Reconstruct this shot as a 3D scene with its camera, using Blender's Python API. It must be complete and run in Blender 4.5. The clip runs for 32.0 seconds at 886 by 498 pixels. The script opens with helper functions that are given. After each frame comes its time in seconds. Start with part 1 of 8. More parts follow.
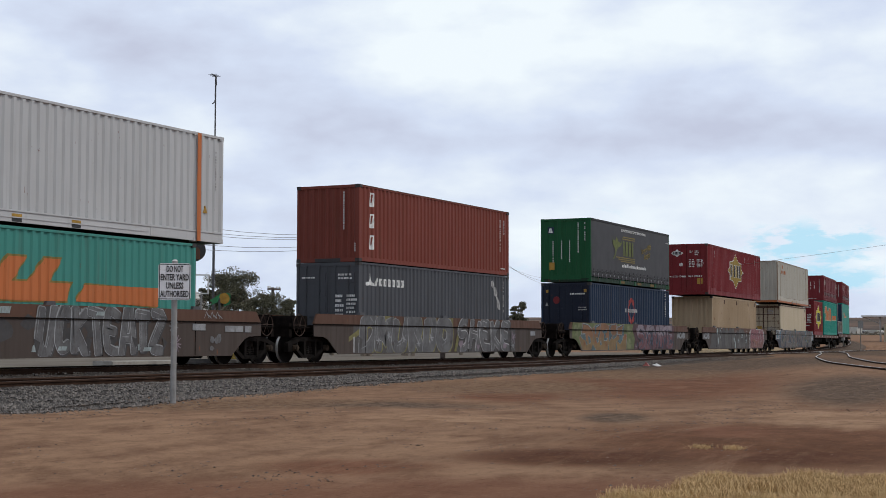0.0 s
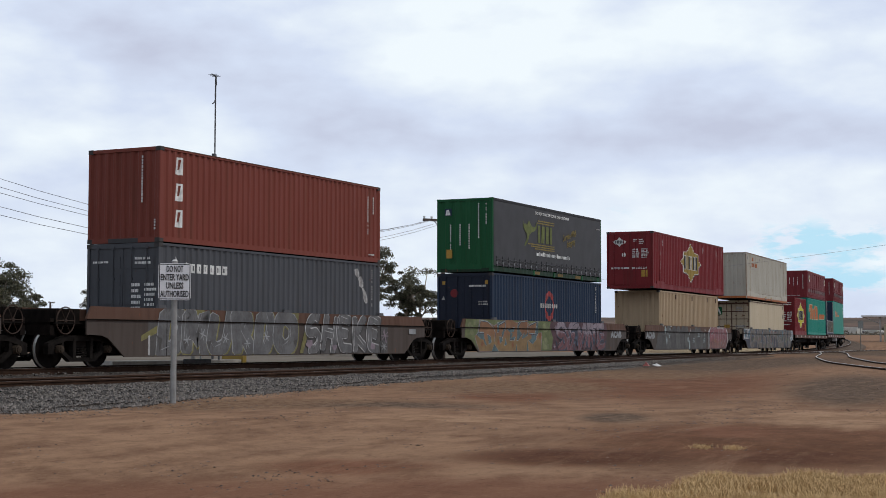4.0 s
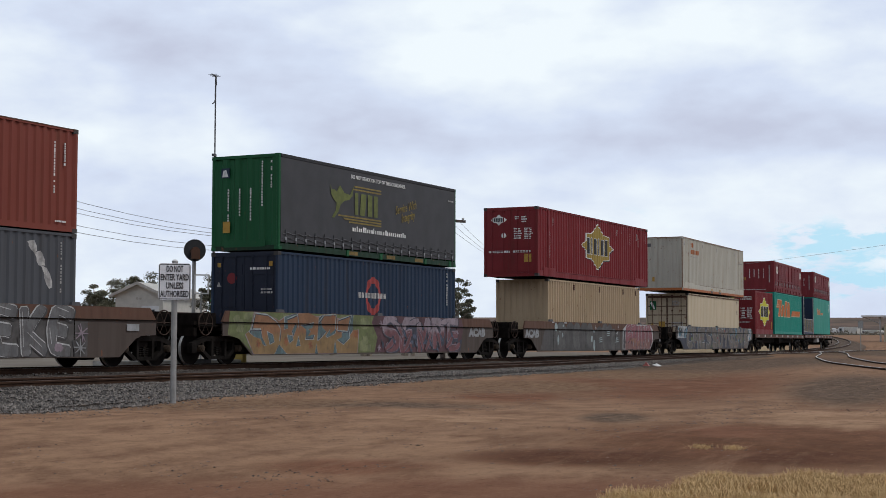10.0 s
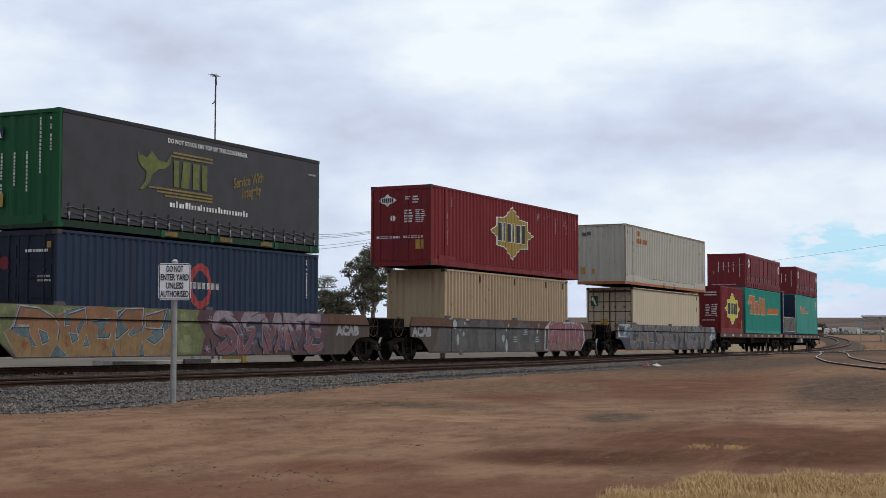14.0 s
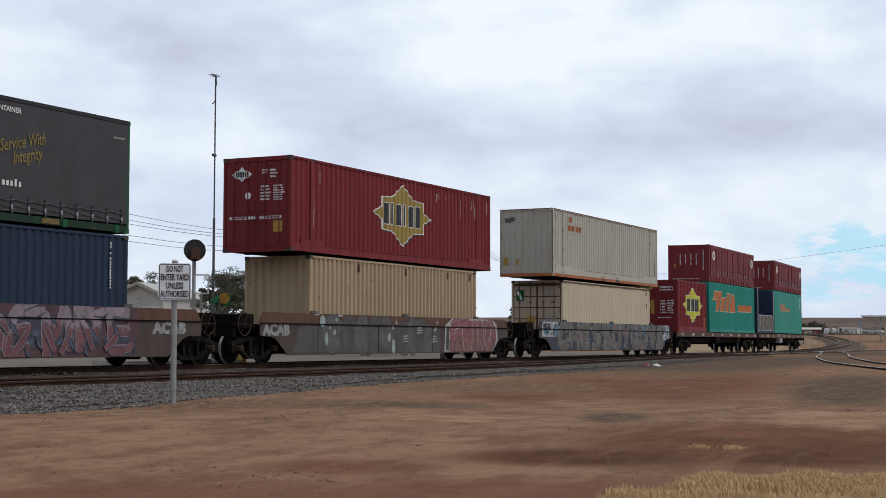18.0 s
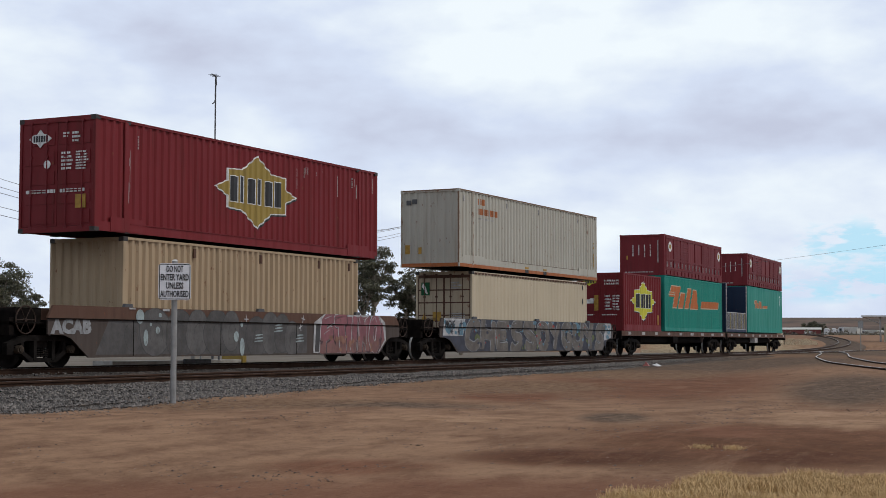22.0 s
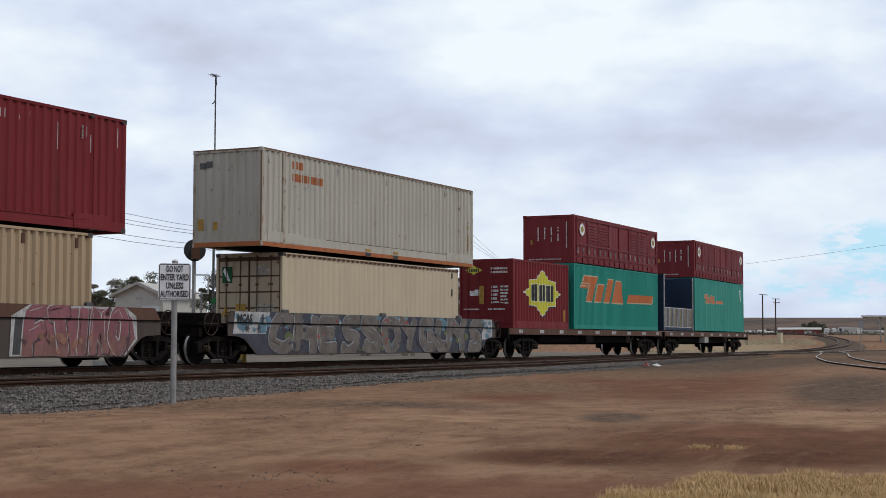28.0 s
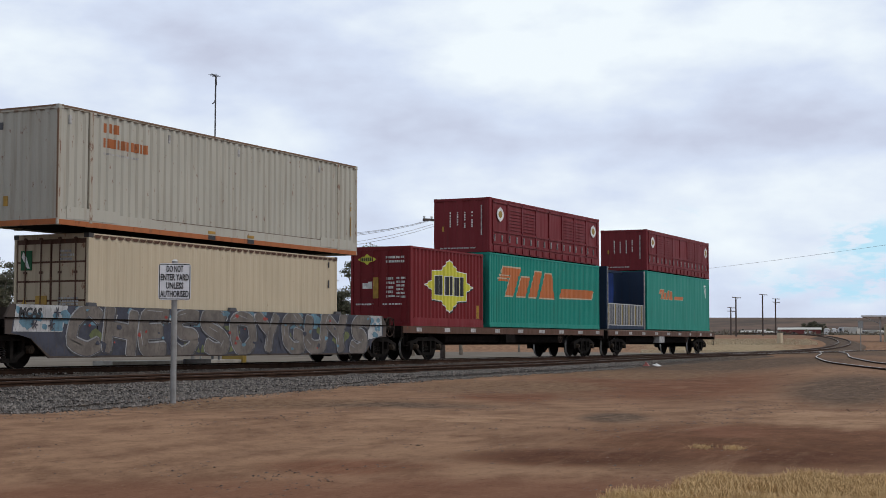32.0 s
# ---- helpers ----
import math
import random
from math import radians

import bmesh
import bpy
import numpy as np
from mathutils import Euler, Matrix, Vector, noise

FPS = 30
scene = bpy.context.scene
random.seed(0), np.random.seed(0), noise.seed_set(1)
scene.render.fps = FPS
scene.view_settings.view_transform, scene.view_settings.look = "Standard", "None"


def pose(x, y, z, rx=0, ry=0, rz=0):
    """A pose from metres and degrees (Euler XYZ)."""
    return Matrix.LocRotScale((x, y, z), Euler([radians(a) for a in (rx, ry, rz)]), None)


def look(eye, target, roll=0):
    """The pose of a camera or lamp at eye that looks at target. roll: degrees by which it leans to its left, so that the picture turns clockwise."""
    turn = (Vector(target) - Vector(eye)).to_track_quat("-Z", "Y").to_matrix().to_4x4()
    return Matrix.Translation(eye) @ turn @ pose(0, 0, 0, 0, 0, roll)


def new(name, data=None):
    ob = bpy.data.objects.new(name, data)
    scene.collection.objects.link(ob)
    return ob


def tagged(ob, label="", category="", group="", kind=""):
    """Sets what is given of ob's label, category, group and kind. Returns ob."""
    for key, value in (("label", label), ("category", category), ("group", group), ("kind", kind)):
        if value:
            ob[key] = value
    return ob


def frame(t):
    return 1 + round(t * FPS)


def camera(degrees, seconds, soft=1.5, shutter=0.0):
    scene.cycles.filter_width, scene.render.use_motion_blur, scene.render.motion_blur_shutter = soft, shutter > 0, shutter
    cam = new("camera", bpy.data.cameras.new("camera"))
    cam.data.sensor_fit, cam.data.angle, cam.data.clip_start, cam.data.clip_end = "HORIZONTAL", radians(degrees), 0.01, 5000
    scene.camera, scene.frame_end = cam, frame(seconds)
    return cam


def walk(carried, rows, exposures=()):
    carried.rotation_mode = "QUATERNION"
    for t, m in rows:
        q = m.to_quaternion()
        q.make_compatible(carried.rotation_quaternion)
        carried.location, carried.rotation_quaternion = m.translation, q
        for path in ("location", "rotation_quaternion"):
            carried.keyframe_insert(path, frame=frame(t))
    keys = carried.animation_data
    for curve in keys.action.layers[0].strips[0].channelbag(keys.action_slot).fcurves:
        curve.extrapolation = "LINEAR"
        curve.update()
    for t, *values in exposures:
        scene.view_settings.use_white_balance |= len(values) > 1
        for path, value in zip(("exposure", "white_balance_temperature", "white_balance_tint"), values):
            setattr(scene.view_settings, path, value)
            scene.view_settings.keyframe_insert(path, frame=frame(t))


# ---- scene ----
CLIP = 32.0
EYE_Z = 1.5
cam = camera(32.96, CLIP, soft=0.7)
AZ, TILT, LEAN = radians(63.483), radians(3.658), 0.119
EYE = Vector((0, 0, EYE_Z))
AIM = EYE + Vector((math.sin(AZ) * math.cos(TILT), math.cos(AZ) * math.cos(TILT), math.sin(TILT)))
walk(cam, [(0, look(EYE, AIM, LEAN)), (CLIP, look(EYE, AIM, LEAN))], [(0, 0.0), (CLIP, 0.0)])

# ---- light: a high overcast ----
world = bpy.data.worlds.new("overcast_sky")
scene.world = world
world.use_nodes = True
wn, wl = world.node_tree.nodes, world.node_tree.links
sky = wn.new("ShaderNodeTexSky")
sky.sky_type, sky.sun_disc = "NISHITA", False
SUN_EL, SUN_AZ = radians(44), radians(148)
sky.sun_elevation, sky.sun_rotation = SUN_EL, SUN_AZ
sky.dust_density, sky.air_density = 4.0, 1.0
veil = wn.new("ShaderNodeMixRGB")
veil.inputs["Fac"].default_value = 0.8
veil.inputs["Color2"].default_value = (8.1, 8.7, 9.6, 1)
wl.new(sky.outputs["Color"], veil.inputs["Color1"])
wl.new(veil.outputs["Color"], wn["Background"].inputs["Color"])
wn["Background"].inputs["Strength"].default_value = 0.034
sun = new("sun", bpy.data.lights.new("sun", "SUN"))
sun.data.energy, sun.data.angle, sun.data.color = 1.45, radians(18), (1.0, 0.97, 0.93)
sun.matrix_world = look((math.sin(SUN_AZ) * 60, math.cos(SUN_AZ) * 60, 90), (20, 20, 0))


# ---- materials ----
class Nodes:
    """Short names for building a node material."""

    def __init__(self, name):
        self.m = bpy.data.materials.new(name)
        self.m.use_nodes = True
        self.n, self.l = self.m.node_tree.nodes, self.m.node_tree.links
        self.b = self.n["Principled BSDF"]
        self.co = self.n.new("ShaderNodeTexCoord").outputs["Object"]

    def map(self, sx, sy, sz, src=None, loc=(0, 0, 0)):
        k = self.n.new("ShaderNodeMapping")
        k.inputs["Scale"].default_value = (sx, sy, sz)
        k.inputs["Location"].default_value = loc
        self.l.new(src or self.co, k.inputs["Vector"])
        return k.outputs["Vector"]

    def noise(self, vec, scale, detail=4.0, rough=0.55):
        k = self.n.new("ShaderNodeTexNoise")
        k.inputs["Scale"].default_value, k.inputs["Detail"].default_value = scale, detail
        k.inputs["Roughness"].default_value = rough
        self.l.new(vec, k.inputs["Vector"])
        return k.outputs["Fac"]

    def ramp(self, fac, a, b, lo=0.0, hi=1.0):
        k = self.n.new("ShaderNodeMapRange")
        k.interpolation_type = "SMOOTHSTEP"
        for key, v in (("From Min", a), ("From Max", b), ("To Min", lo), ("To Max", hi)):
            k.inputs[key].default_value = v
        self.l.new(fac, k.inputs["Value"])
        return k.outputs["Result"]

    def math(self, op, a, b=0.0):
        k = self.n.new("ShaderNodeMath")
        k.operation = op
        for i, v in enumerate((a, b)):
            if isinstance(v, (int, float)):
                k.inputs[i].default_value = v
            else:
                self.l.new(v, k.inputs[i])
        return k.outputs[0]

    def mix(self, fac, a, b, blend="MIX"):
        k = self.n.new("ShaderNodeMixRGB")
        k.blend_type = blend
        for key, v in (("Fac", fac), ("Color1", a), ("Color2", b)):
            if isinstance(v, tuple):
                k.inputs[key].default_value = (*v, 1)
            elif isinstance(v, (int, float)):
                k.inputs[key].default_value = v
            else:
                self.l.new(v, k.inputs[key])
        return k.outputs["Color"]

    def finish(self, col, rough, metal=0.0, height=None, bump=0.3, dist=0.01, spec=None):
        if spec is not None:
            self.b.inputs["Specular IOR Level"].default_value = spec
        if isinstance(col, tuple):
            self.b.inputs["Base Color"].default_value = (*col, 1)
        else:
            self.l.new(col, self.b.inputs["Base Color"])
        if isinstance(rough, (int, float)):
            self.b.inputs["Roughness"].default_value = rough
        else:
            self.l.new(rough, self.b.inputs["Roughness"])
        self.b.inputs["Metallic"].default_value = metal
        if height is not None:
            k = self.n.new("ShaderNodeBump")
            k.inputs["Strength"].default_value, k.inputs["Distance"].default_value = bump, dist
            self.l.new(height, k.inputs["Height"])
            self.l.new(k.outputs["Normal"], self.b.inputs["Normal"])
        return self.m


def paint(name, rgb, dirt=0.35, rust=0.12, fade=0.25, gloss=0.5, seed=0.0, grime=(0.10, 0.075, 0.055)):
    """Weathered paint on steel: faded in clouds, streaked downwards, with rust spots."""
    s = Nodes(name)
    off = (seed * 3.1, seed * 1.7, seed * 2.3)
    streak = s.noise(s.map(5, 5, 0.35, loc=off), 1.0, 5)
    cloud = s.noise(s.map(0.6, 0.6, 0.6, loc=off), 1.0, 3)
    spot = s.noise(s.map(7, 7, 3.0, loc=off), 1.0, 6, 0.7)
    pale = tuple(min(1.0, c * 1.25 + 0.006) for c in rgb)
    if max(rgb) < 0.16:
        grime = (0.05, 0.04, 0.033)
    dark = tuple(c * 0.72 for c in rgb)
    col = s.mix(s.ramp(cloud, 0.3, 0.7), dark, pale) if fade > 0.3 else s.mix(s.ramp(cloud, 0.3, 0.7, 0, fade), rgb, pale)
    col = s.mix(s.ramp(streak, 0.5, 0.78, 0, dirt), col, grime)
    col = s.mix(s.ramp(spot, 0.68 - rust * 0.4, 0.74 - rust * 0.3, 0, 0.8), col, (0.16, 0.055, 0.025))
    fine = s.noise(s.map(40, 40, 40), 1.0, 2)
    rough = s.ramp(streak, 0.3, 0.8, gloss, min(1, gloss + 0.3))
    return s.finish(col, rough, 0.0, fine, 0.08, 0.003, 0.22)


def plain(name, rgb, rough=0.6, metal=0.0, vary=0.2, scale=6.0, bump=0.15, spec=0.5):
    s = Nodes(name)
    a = s.noise(s.map(scale, scale, scale), 1.0, 5)
    b = s.noise(s.map(scale * 6, scale * 6, scale * 6), 1.0, 3)
    col = s.mix(s.ramp(a, 0.3, 0.7), tuple(c * (1 - vary) for c in rgb), tuple(min(1, c * (1 + vary)) for c in rgb))
    col = s.mix(s.ramp(b, 0.45, 0.8, 0, vary), col, tuple(c * 0.5 for c in rgb))
    s.b.inputs["Specular IOR Level"].default_value = spec
    return s.finish(col, rough, metal, b, bump, 0.004)


def leaf_material(name, a, b):
    s = Nodes(name)
    k = s.n.new("ShaderNodeNewGeometry").outputs["Random Per Island"]
    return s.finish(s.mix(k, a, b), 0.6)


M_RED = paint("faded_red_paint", (0.155, 0.013, 0.016), 0.3, 0.08, seed=1)
M_MAROON = paint("maroon_paint", (0.15, 0.016, 0.02), 0.35, 0.05, seed=2)
M_OXIDE = paint("oxide_red_paint", (0.165, 0.038, 0.025), 0.3, 0.08, seed=3)
M_SLATE = paint("slate_grey_paint", (0.064, 0.067, 0.075), 0.3, 0.06, seed=4)
M_NAVYDOOR = paint("dark_navy_paint", (0.009, 0.013, 0.026), 0.3, 0.06, seed=21)
M_NAVY = paint("navy_blue_paint", (0.013, 0.026, 0.052), 0.35, 0.08, seed=5)
M_GREEN = paint("deep_green_paint", (0.006, 0.074, 0.025), 0.25, 0.04, seed=6)
M_BEIGE = paint("beige_paint", (0.355, 0.262, 0.165), 0.4, 0.14, seed=7, grime=(0.16, 0.12, 0.08))
M_WHITE = paint("off_white_paint", (0.385, 0.365, 0.31), 0.36, 0.16, seed=8, grime=(0.22, 0.17, 0.12))
M_CREAM = paint("cream_paint", (0.45, 0.375, 0.265), 0.25, 0.06, seed=9, grime=(0.25, 0.2, 0.14))
M_PALE = paint("pale_grey_paint", (0.43, 0.43, 0.43), 0.24, 0.05, seed=10, grime=(0.24, 0.22, 0.2))
M_TEAL = paint("teal_paint", (0.010, 0.205, 0.158), 0.22, 0.05, seed=11)
M_DULLTEAL = paint("dull_teal_paint", (0.05, 0.22, 0.185), 0.3, 0.06, seed=12)
M_ORANGE = paint("orange_paint", (0.44, 0.135, 0.045), 0.3, 0.1, seed=13)
M_RUSTORANGE = paint("rusty_orange_paint", (0.33, 0.105, 0.034), 0.45, 0.3, seed=14)
M_STREAKED = paint("rust_streaked_white_paint", (0.35, 0.32, 0.26), 0.6, 0.38, 0.3, seed=41, grime=(0.17, 0.11, 0.07))
M_RUST = paint("brown_rust", (0.17, 0.10, 0.06), 0.4, 0.3, seed=31)
M_GRIMY = paint("grimy_cream_paint", (0.37, 0.30, 0.21), 0.6, 0.22, 0.3, seed=33, grime=(0.09, 0.065, 0.045))
M_GOLD = paint("mustard_paint", (0.29, 0.205, 0.05), 0.3, 0.06, seed=15)
M_LEMON = paint("lemon_yellow_paint", (0.55, 0.52, 0.06), 0.25, 0.05, seed=16)
M_YELLOW = plain("yellow_sticker", (0.34, 0.19, 0.02), 0.6)
M_OLDYELLOW = plain("dirty_yellow_label", (0.15, 0.095, 0.02), 0.7, vary=0.4)
M_LETTER = plain("white_lettering", (0.62, 0.62, 0.6), 0.6, vary=0.25)
M_FADED = plain("worn_pale_lettering", (0.34, 0.33, 0.32), 0.7, vary=0.35)
M_CLOD = leaf_material("dark_clod", (0.055, 0.032, 0.021), (0.16, 0.095, 0.063))
M_BLACK = plain("black_lettering", (0.018, 0.018, 0.02), 0.6)
M_KHAKI = plain("olive_print", (0.10, 0.115, 0.024), 0.7)
M_GOLDPRINT = plain("gold_print", (0.185, 0.135, 0.03), 0.7)
M_REDPRINT = plain("red_roundel_paint", (0.27, 0.03, 0.027), 0.6)
M_CURTAIN = plain("charcoal_vinyl", (0.027, 0.026, 0.028), 0.6, vary=0.2, scale=1.5, bump=0.1)
M_STRAP = plain("black_webbing", (0.014, 0.014, 0.016), 0.75)
M_BUCKLE = plain("dull_steel", (0.25, 0.25, 0.25), 0.45, 0.7)
M_WAGON = paint("wagon_grey_paint", (0.060, 0.046, 0.039), 0.4, 0.12, 0.25, 0.6, seed=17)
M_WAGONBROWN = paint("wagon_brown_paint", (0.085, 0.042, 0.027), 0.4, 0.15, 0.25, 0.6, seed=18)
# wagon undersides: near-black base colours carry the shade beneath the decks
M_UNDER = plain("shaded_underframe", (0.009, 0.0068, 0.0058), 0.9, 0.0, 0.35, spec=0.06)
M_BOGIE = plain("shaded_cast_steel", (0.011, 0.0092, 0.0082), 0.9, 0.0, 0.4, spec=0.06)
M_CAP = plain("dusty_bearing_cap", (0.045, 0.034, 0.025), 0.8, 0.0, 0.4, spec=0.1)
M_HANDWHEEL = plain("rusty_hand_wheel", (0.042, 0.028, 0.022), 0.8, 0.0, 0.3, spec=0.15)
M_WHEEL = plain("worn_shaded_wheel_steel", (0.008, 0.0065, 0.006), 0.9, 0.0, 0.3, spec=0.06)
M_TREAD = plain("bright_tread_steel", (0.6, 0.59, 0.58), 0.5, 0.5, 0.1)
M_ROOF = plain("container_roof_paint", (0.14, 0.10, 0.09), 0.7)
M_RAIL = plain("rusty_rail", (0.046, 0.025, 0.016), 0.9, 0.0, 0.3, 3, spec=0.1)
M_RAILTOP = plain("polished_railhead", (0.30, 0.28, 0.265), 0.5, 0.8, 0.15, 4)
M_RAILBRIGHT = plain("bright_railhead", (0.52, 0.49, 0.46), 0.5, 0.3, 0.15, 4)
M_RAILDULL = plain("brown_railhead", (0.075, 0.045, 0.033), 0.7, 0.0, 0.25, 4, spec=0.25)
M_SLEEPER = plain("weathered_sleeper", (0.12, 0.10, 0.085), 0.85, 0, 0.35, 4, 0.5)
M_GALV = plain("galvanised_steel", (0.26, 0.255, 0.245), 0.5, 0.3, 0.15, 8)
M_SIGN = plain("white_reflective_sheet", (0.66, 0.66, 0.68), 0.5, 0, 0.06, 4, 0.0)
M_POLE = plain("weathered_timber_pole", (0.07, 0.05, 0.042), 0.85, 0, 0.35, 4, 0.4)
M_WIRE = plain("aluminium_wire", (0.22, 0.22, 0.24), 0.6)
M_PORC = plain("porcelain", (0.5, 0.5, 0.48), 0.3)
M_CONC = plain("pale_concrete", (0.34, 0.32, 0.29), 0.85, 0, 0.2, 3)
M_WALL = plain("cream_cladding", (0.42, 0.40, 0.36), 0.75, 0, 0.08, 2)
M_IRON = plain("pale_roof_iron", (0.48, 0.46, 0.41), 0.5, 0.1, 0.1, 2)
M_SHEDRED = plain("red_shed_cladding", (0.17, 0.035, 0.032), 0.65, 0, 0.15, 2)
M_WHITEMETAL = plain("white_painted_metal", (0.52, 0.52, 0.52), 0.5, 0, 0.1, 2)
M_WORNSTEEL = plain("worn_dark_casting", (0.028, 0.024, 0.022), 0.7, 0, 0.4)
M_DARK = plain("dark_grey_metal", (0.06, 0.06, 0.065), 0.6)
M_GLASS = plain("dark_window_glass", (0.03, 0.035, 0.04), 0.08)
M_BARK = plain("grey_gum_bark", (0.20, 0.165, 0.13), 0.9, 0, 0.35, 3, 0.5)


M_LEAF = leaf_material("gum_leaves", (0.030, 0.033, 0.020), (0.135, 0.125, 0.07))
M_STRAW = leaf_material("dry_grass", (0.40, 0.255, 0.105), (0.70, 0.49, 0.235))
M_PALEGRASS = leaf_material("bleached_grass", (0.34, 0.27, 0.17), (0.52, 0.43, 0.29))
M_SCRUB = leaf_material("grey_green_scrub", (0.085, 0.08, 0.058), (0.16, 0.13, 0.09))
M_STONE = leaf_material("ballast_stone", (0.026, 0.022, 0.019), (0.182, 0.156, 0.137))
M_GRIT = leaf_material("dusty_stone", (0.060, 0.042, 0.032), (0.215, 0.160, 0.122))
M_PEBBLE = leaf_material("red_pebble", (0.06, 0.032, 0.021), (0.27, 0.165, 0.11))


def ground_material():
    """Dirt in patches: pale scoured tan, damp red-brown wheel tracks, grey gravelly spills, and grit all over."""
    s = Nodes("red_dirt")
    mid = s.noise(s.map(1.3, 1.7, 1.0), 1.0, 8, 0.72)
    fine = s.noise(s.map(6, 6, 6), 1.0, 7, 0.75)
    grit = s.noise(s.map(30, 30, 30), 1.0, 5, 0.75)
    far = s.n.new("ShaderNodeVectorMath")
    far.operation = "LENGTH"
    s.l.new(s.co, far.inputs[0])
    r = far.outputs["Value"]
    sep = s.n.new("ShaderNodeSeparateXYZ")
    s.l.new(s.co, sep.inputs[0])
    az = s.math("ARCTAN2", sep.outputs["X"], sep.outputs["Y"])
    lr = s.math("LOGARITHM", r, 2.71828)

    def patch(a, ra, wa, wr, grow=0.35):
        da = s.math("DIVIDE", s.math("SUBTRACT", az, radians(a)), radians(wa))
        dr = s.math("DIVIDE", s.math("SUBTRACT", lr, math.log(ra)), wr)
        q = s.math("POWER", 2.718, s.math("MULTIPLY", s.math("ADD", s.math("MULTIPLY", da, da), s.math("MULTIPLY", dr, dr)), -1.0))
        return s.ramp(s.math("ADD", q, s.math("MULTIPLY", s.math("SUBTRACT", mid, 0.5), 0.7)), grow - 0.1, grow + 0.45)

    tan = s.mix(s.ramp(mid, 0.34, 0.66), (0.180, 0.100, 0.061), (0.315, 0.190, 0.117))
    red = s.mix(s.ramp(mid, 0.34, 0.66), (0.135, 0.062, 0.035), (0.205, 0.096, 0.057))
    damp = s.mix(s.ramp(mid, 0.38, 0.62), (0.094, 0.042, 0.024), (0.145, 0.068, 0.039))
    grey = s.mix(s.ramp(fine, 0.35, 0.65), (0.075, 0.050, 0.035), (0.170, 0.117, 0.082))
    strip = s.mix(s.ramp(fine, 0.35, 0.65), (0.120, 0.067, 0.040), (0.255, 0.160, 0.098))
    pale = s.mix(s.ramp(mid, 0.4, 0.6), (0.250, 0.144, 0.086), (0.360, 0.225, 0.140))
    straw = s.mix(s.ramp(fine, 0.35, 0.65), (0.200, 0.113, 0.047), (0.360, 0.239, 0.109))
    bleached = s.mix(s.ramp(fine, 0.35, 0.65), (0.25, 0.185, 0.11), (0.40, 0.315, 0.20))
    col = s.mix(s.ramp(r, 12.4, 11.4, 0, 0.7), tan, (0.170, 0.074, 0.044))
    brown = s.mix(s.ramp(mid, 0.34, 0.66), (0.110, 0.051, 0.028), (0.18, 0.088, 0.050))
    for c, args in ((brown, (76, 14.6, 8.5, 0.17, 0.3)), (red, (71.8, 33, 5.4, 0.45)), (red, (66, 24, 2.5, 0.12)), (grey, (78.5, 27, 2.6, 0.30)), (grey, (70.0, 17.7, 1.6, 0.06)), (strip, (57, 21.0, 7, 0.09, 0.3)), (strip, (66, 29, 4.5, 0.16, 0.3)), (strip, (71, 42, 4, 0.22, 0.35)), (grey, (62, 20.5, 6, 0.07, 0.6)),
                    (pale, (78.2, 18.0, 3.4, 0.11)), (pale, (64, 17.2, 5, 0.05, 0.55)), (red, (74.4, 15.7, 1.9, 0.05)), (damp, (68.5, 13.3, 5.5, 0.055)), (damp, (76.5, 13.4, 4.0, 0.045)), (red, (60, 12.6, 5, 0.06, 0.5)), (grey, (74, 60, 8, 0.35)), (grey, (78.6, 115, 3.2, 0.45)), (straw, (76.5, 10.6, 7.0, 0.11)), (bleached, (74.0, 195, 3.2, 0.26))):
        col = s.mix(patch(*args), col, c)
    band = s.noise(s.map(0.55, 2.2, 1.0, loc=(3, 8, 0)), 1.0, 6, 0.65)
    col = s.mix(s.ramp(band, 0.54, 0.70, 0, 0.12), col, (0.11, 0.05, 0.03))
    col = s.mix(s.ramp(band, 0.46, 0.34, 0, 0.25), col, (0.32, 0.20, 0.128))
    col = s.mix(s.ramp(fine, 0.57, 0.70, 0, 0.45), col, (0.330, 0.189, 0.109))
    col = s.mix(s.ramp(fine, 0.45, 0.34, 0, 0.36), col, (0.070, 0.034, 0.019))
    col = s.mix(s.ramp(grit, 0.57, 0.68, 0, 0.55), col, (0.055, 0.030, 0.018))
    col = s.mix(s.ramp(grit, 0.40, 0.30, 0, 0.5), col, (0.360, 0.234, 0.148))
    # aerial haze is put into the far hills' paler, greyer colours
    hill = s.mix(s.ramp(s.noise(s.map(0.012, 0.02, 0.02), 1.0, 6, 0.7), 0.38, 0.62), (0.085, 0.068, 0.056), (0.165, 0.112, 0.086))
    col = s.mix(s.ramp(r, 260, 700), col, hill)
    return s.finish(col, 0.95, 0.0, s.mix(0.5, fine, grit), 0.7, 0.02, 0.05)


def ballast_material():
    s = Nodes("ballast_bed")
    v = s.n.new("ShaderNodeTexVoronoi")
    v.inputs["Scale"].default_value = 18
    s.l.new(s.co, v.inputs["Vector"])
    g = s.noise(s.map(2, 2, 2), 1.0, 5)
    # pale stones, the shade of the gaps between them put into the colour
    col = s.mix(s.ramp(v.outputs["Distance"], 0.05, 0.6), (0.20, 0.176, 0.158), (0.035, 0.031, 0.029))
    col = s.mix(s.ramp(g, 0.5, 0.75, 0, 0.6), col, (0.14, 0.095, 0.07))
    sx = s.n.new("ShaderNodeSeparateXYZ")
    s.l.new(s.co, sx.inputs[0])
    col = s.mix(s.ramp(sx.outputs["X"], 45, 85, 0, 0.75), col, s.mix(s.ramp(g, 0.35, 0.65), (0.085, 0.058, 0.041), (0.165, 0.115, 0.08)))
    return s.finish(col, 0.95, 0, v.outputs["Distance"], 1.0, 0.03, 0.1)


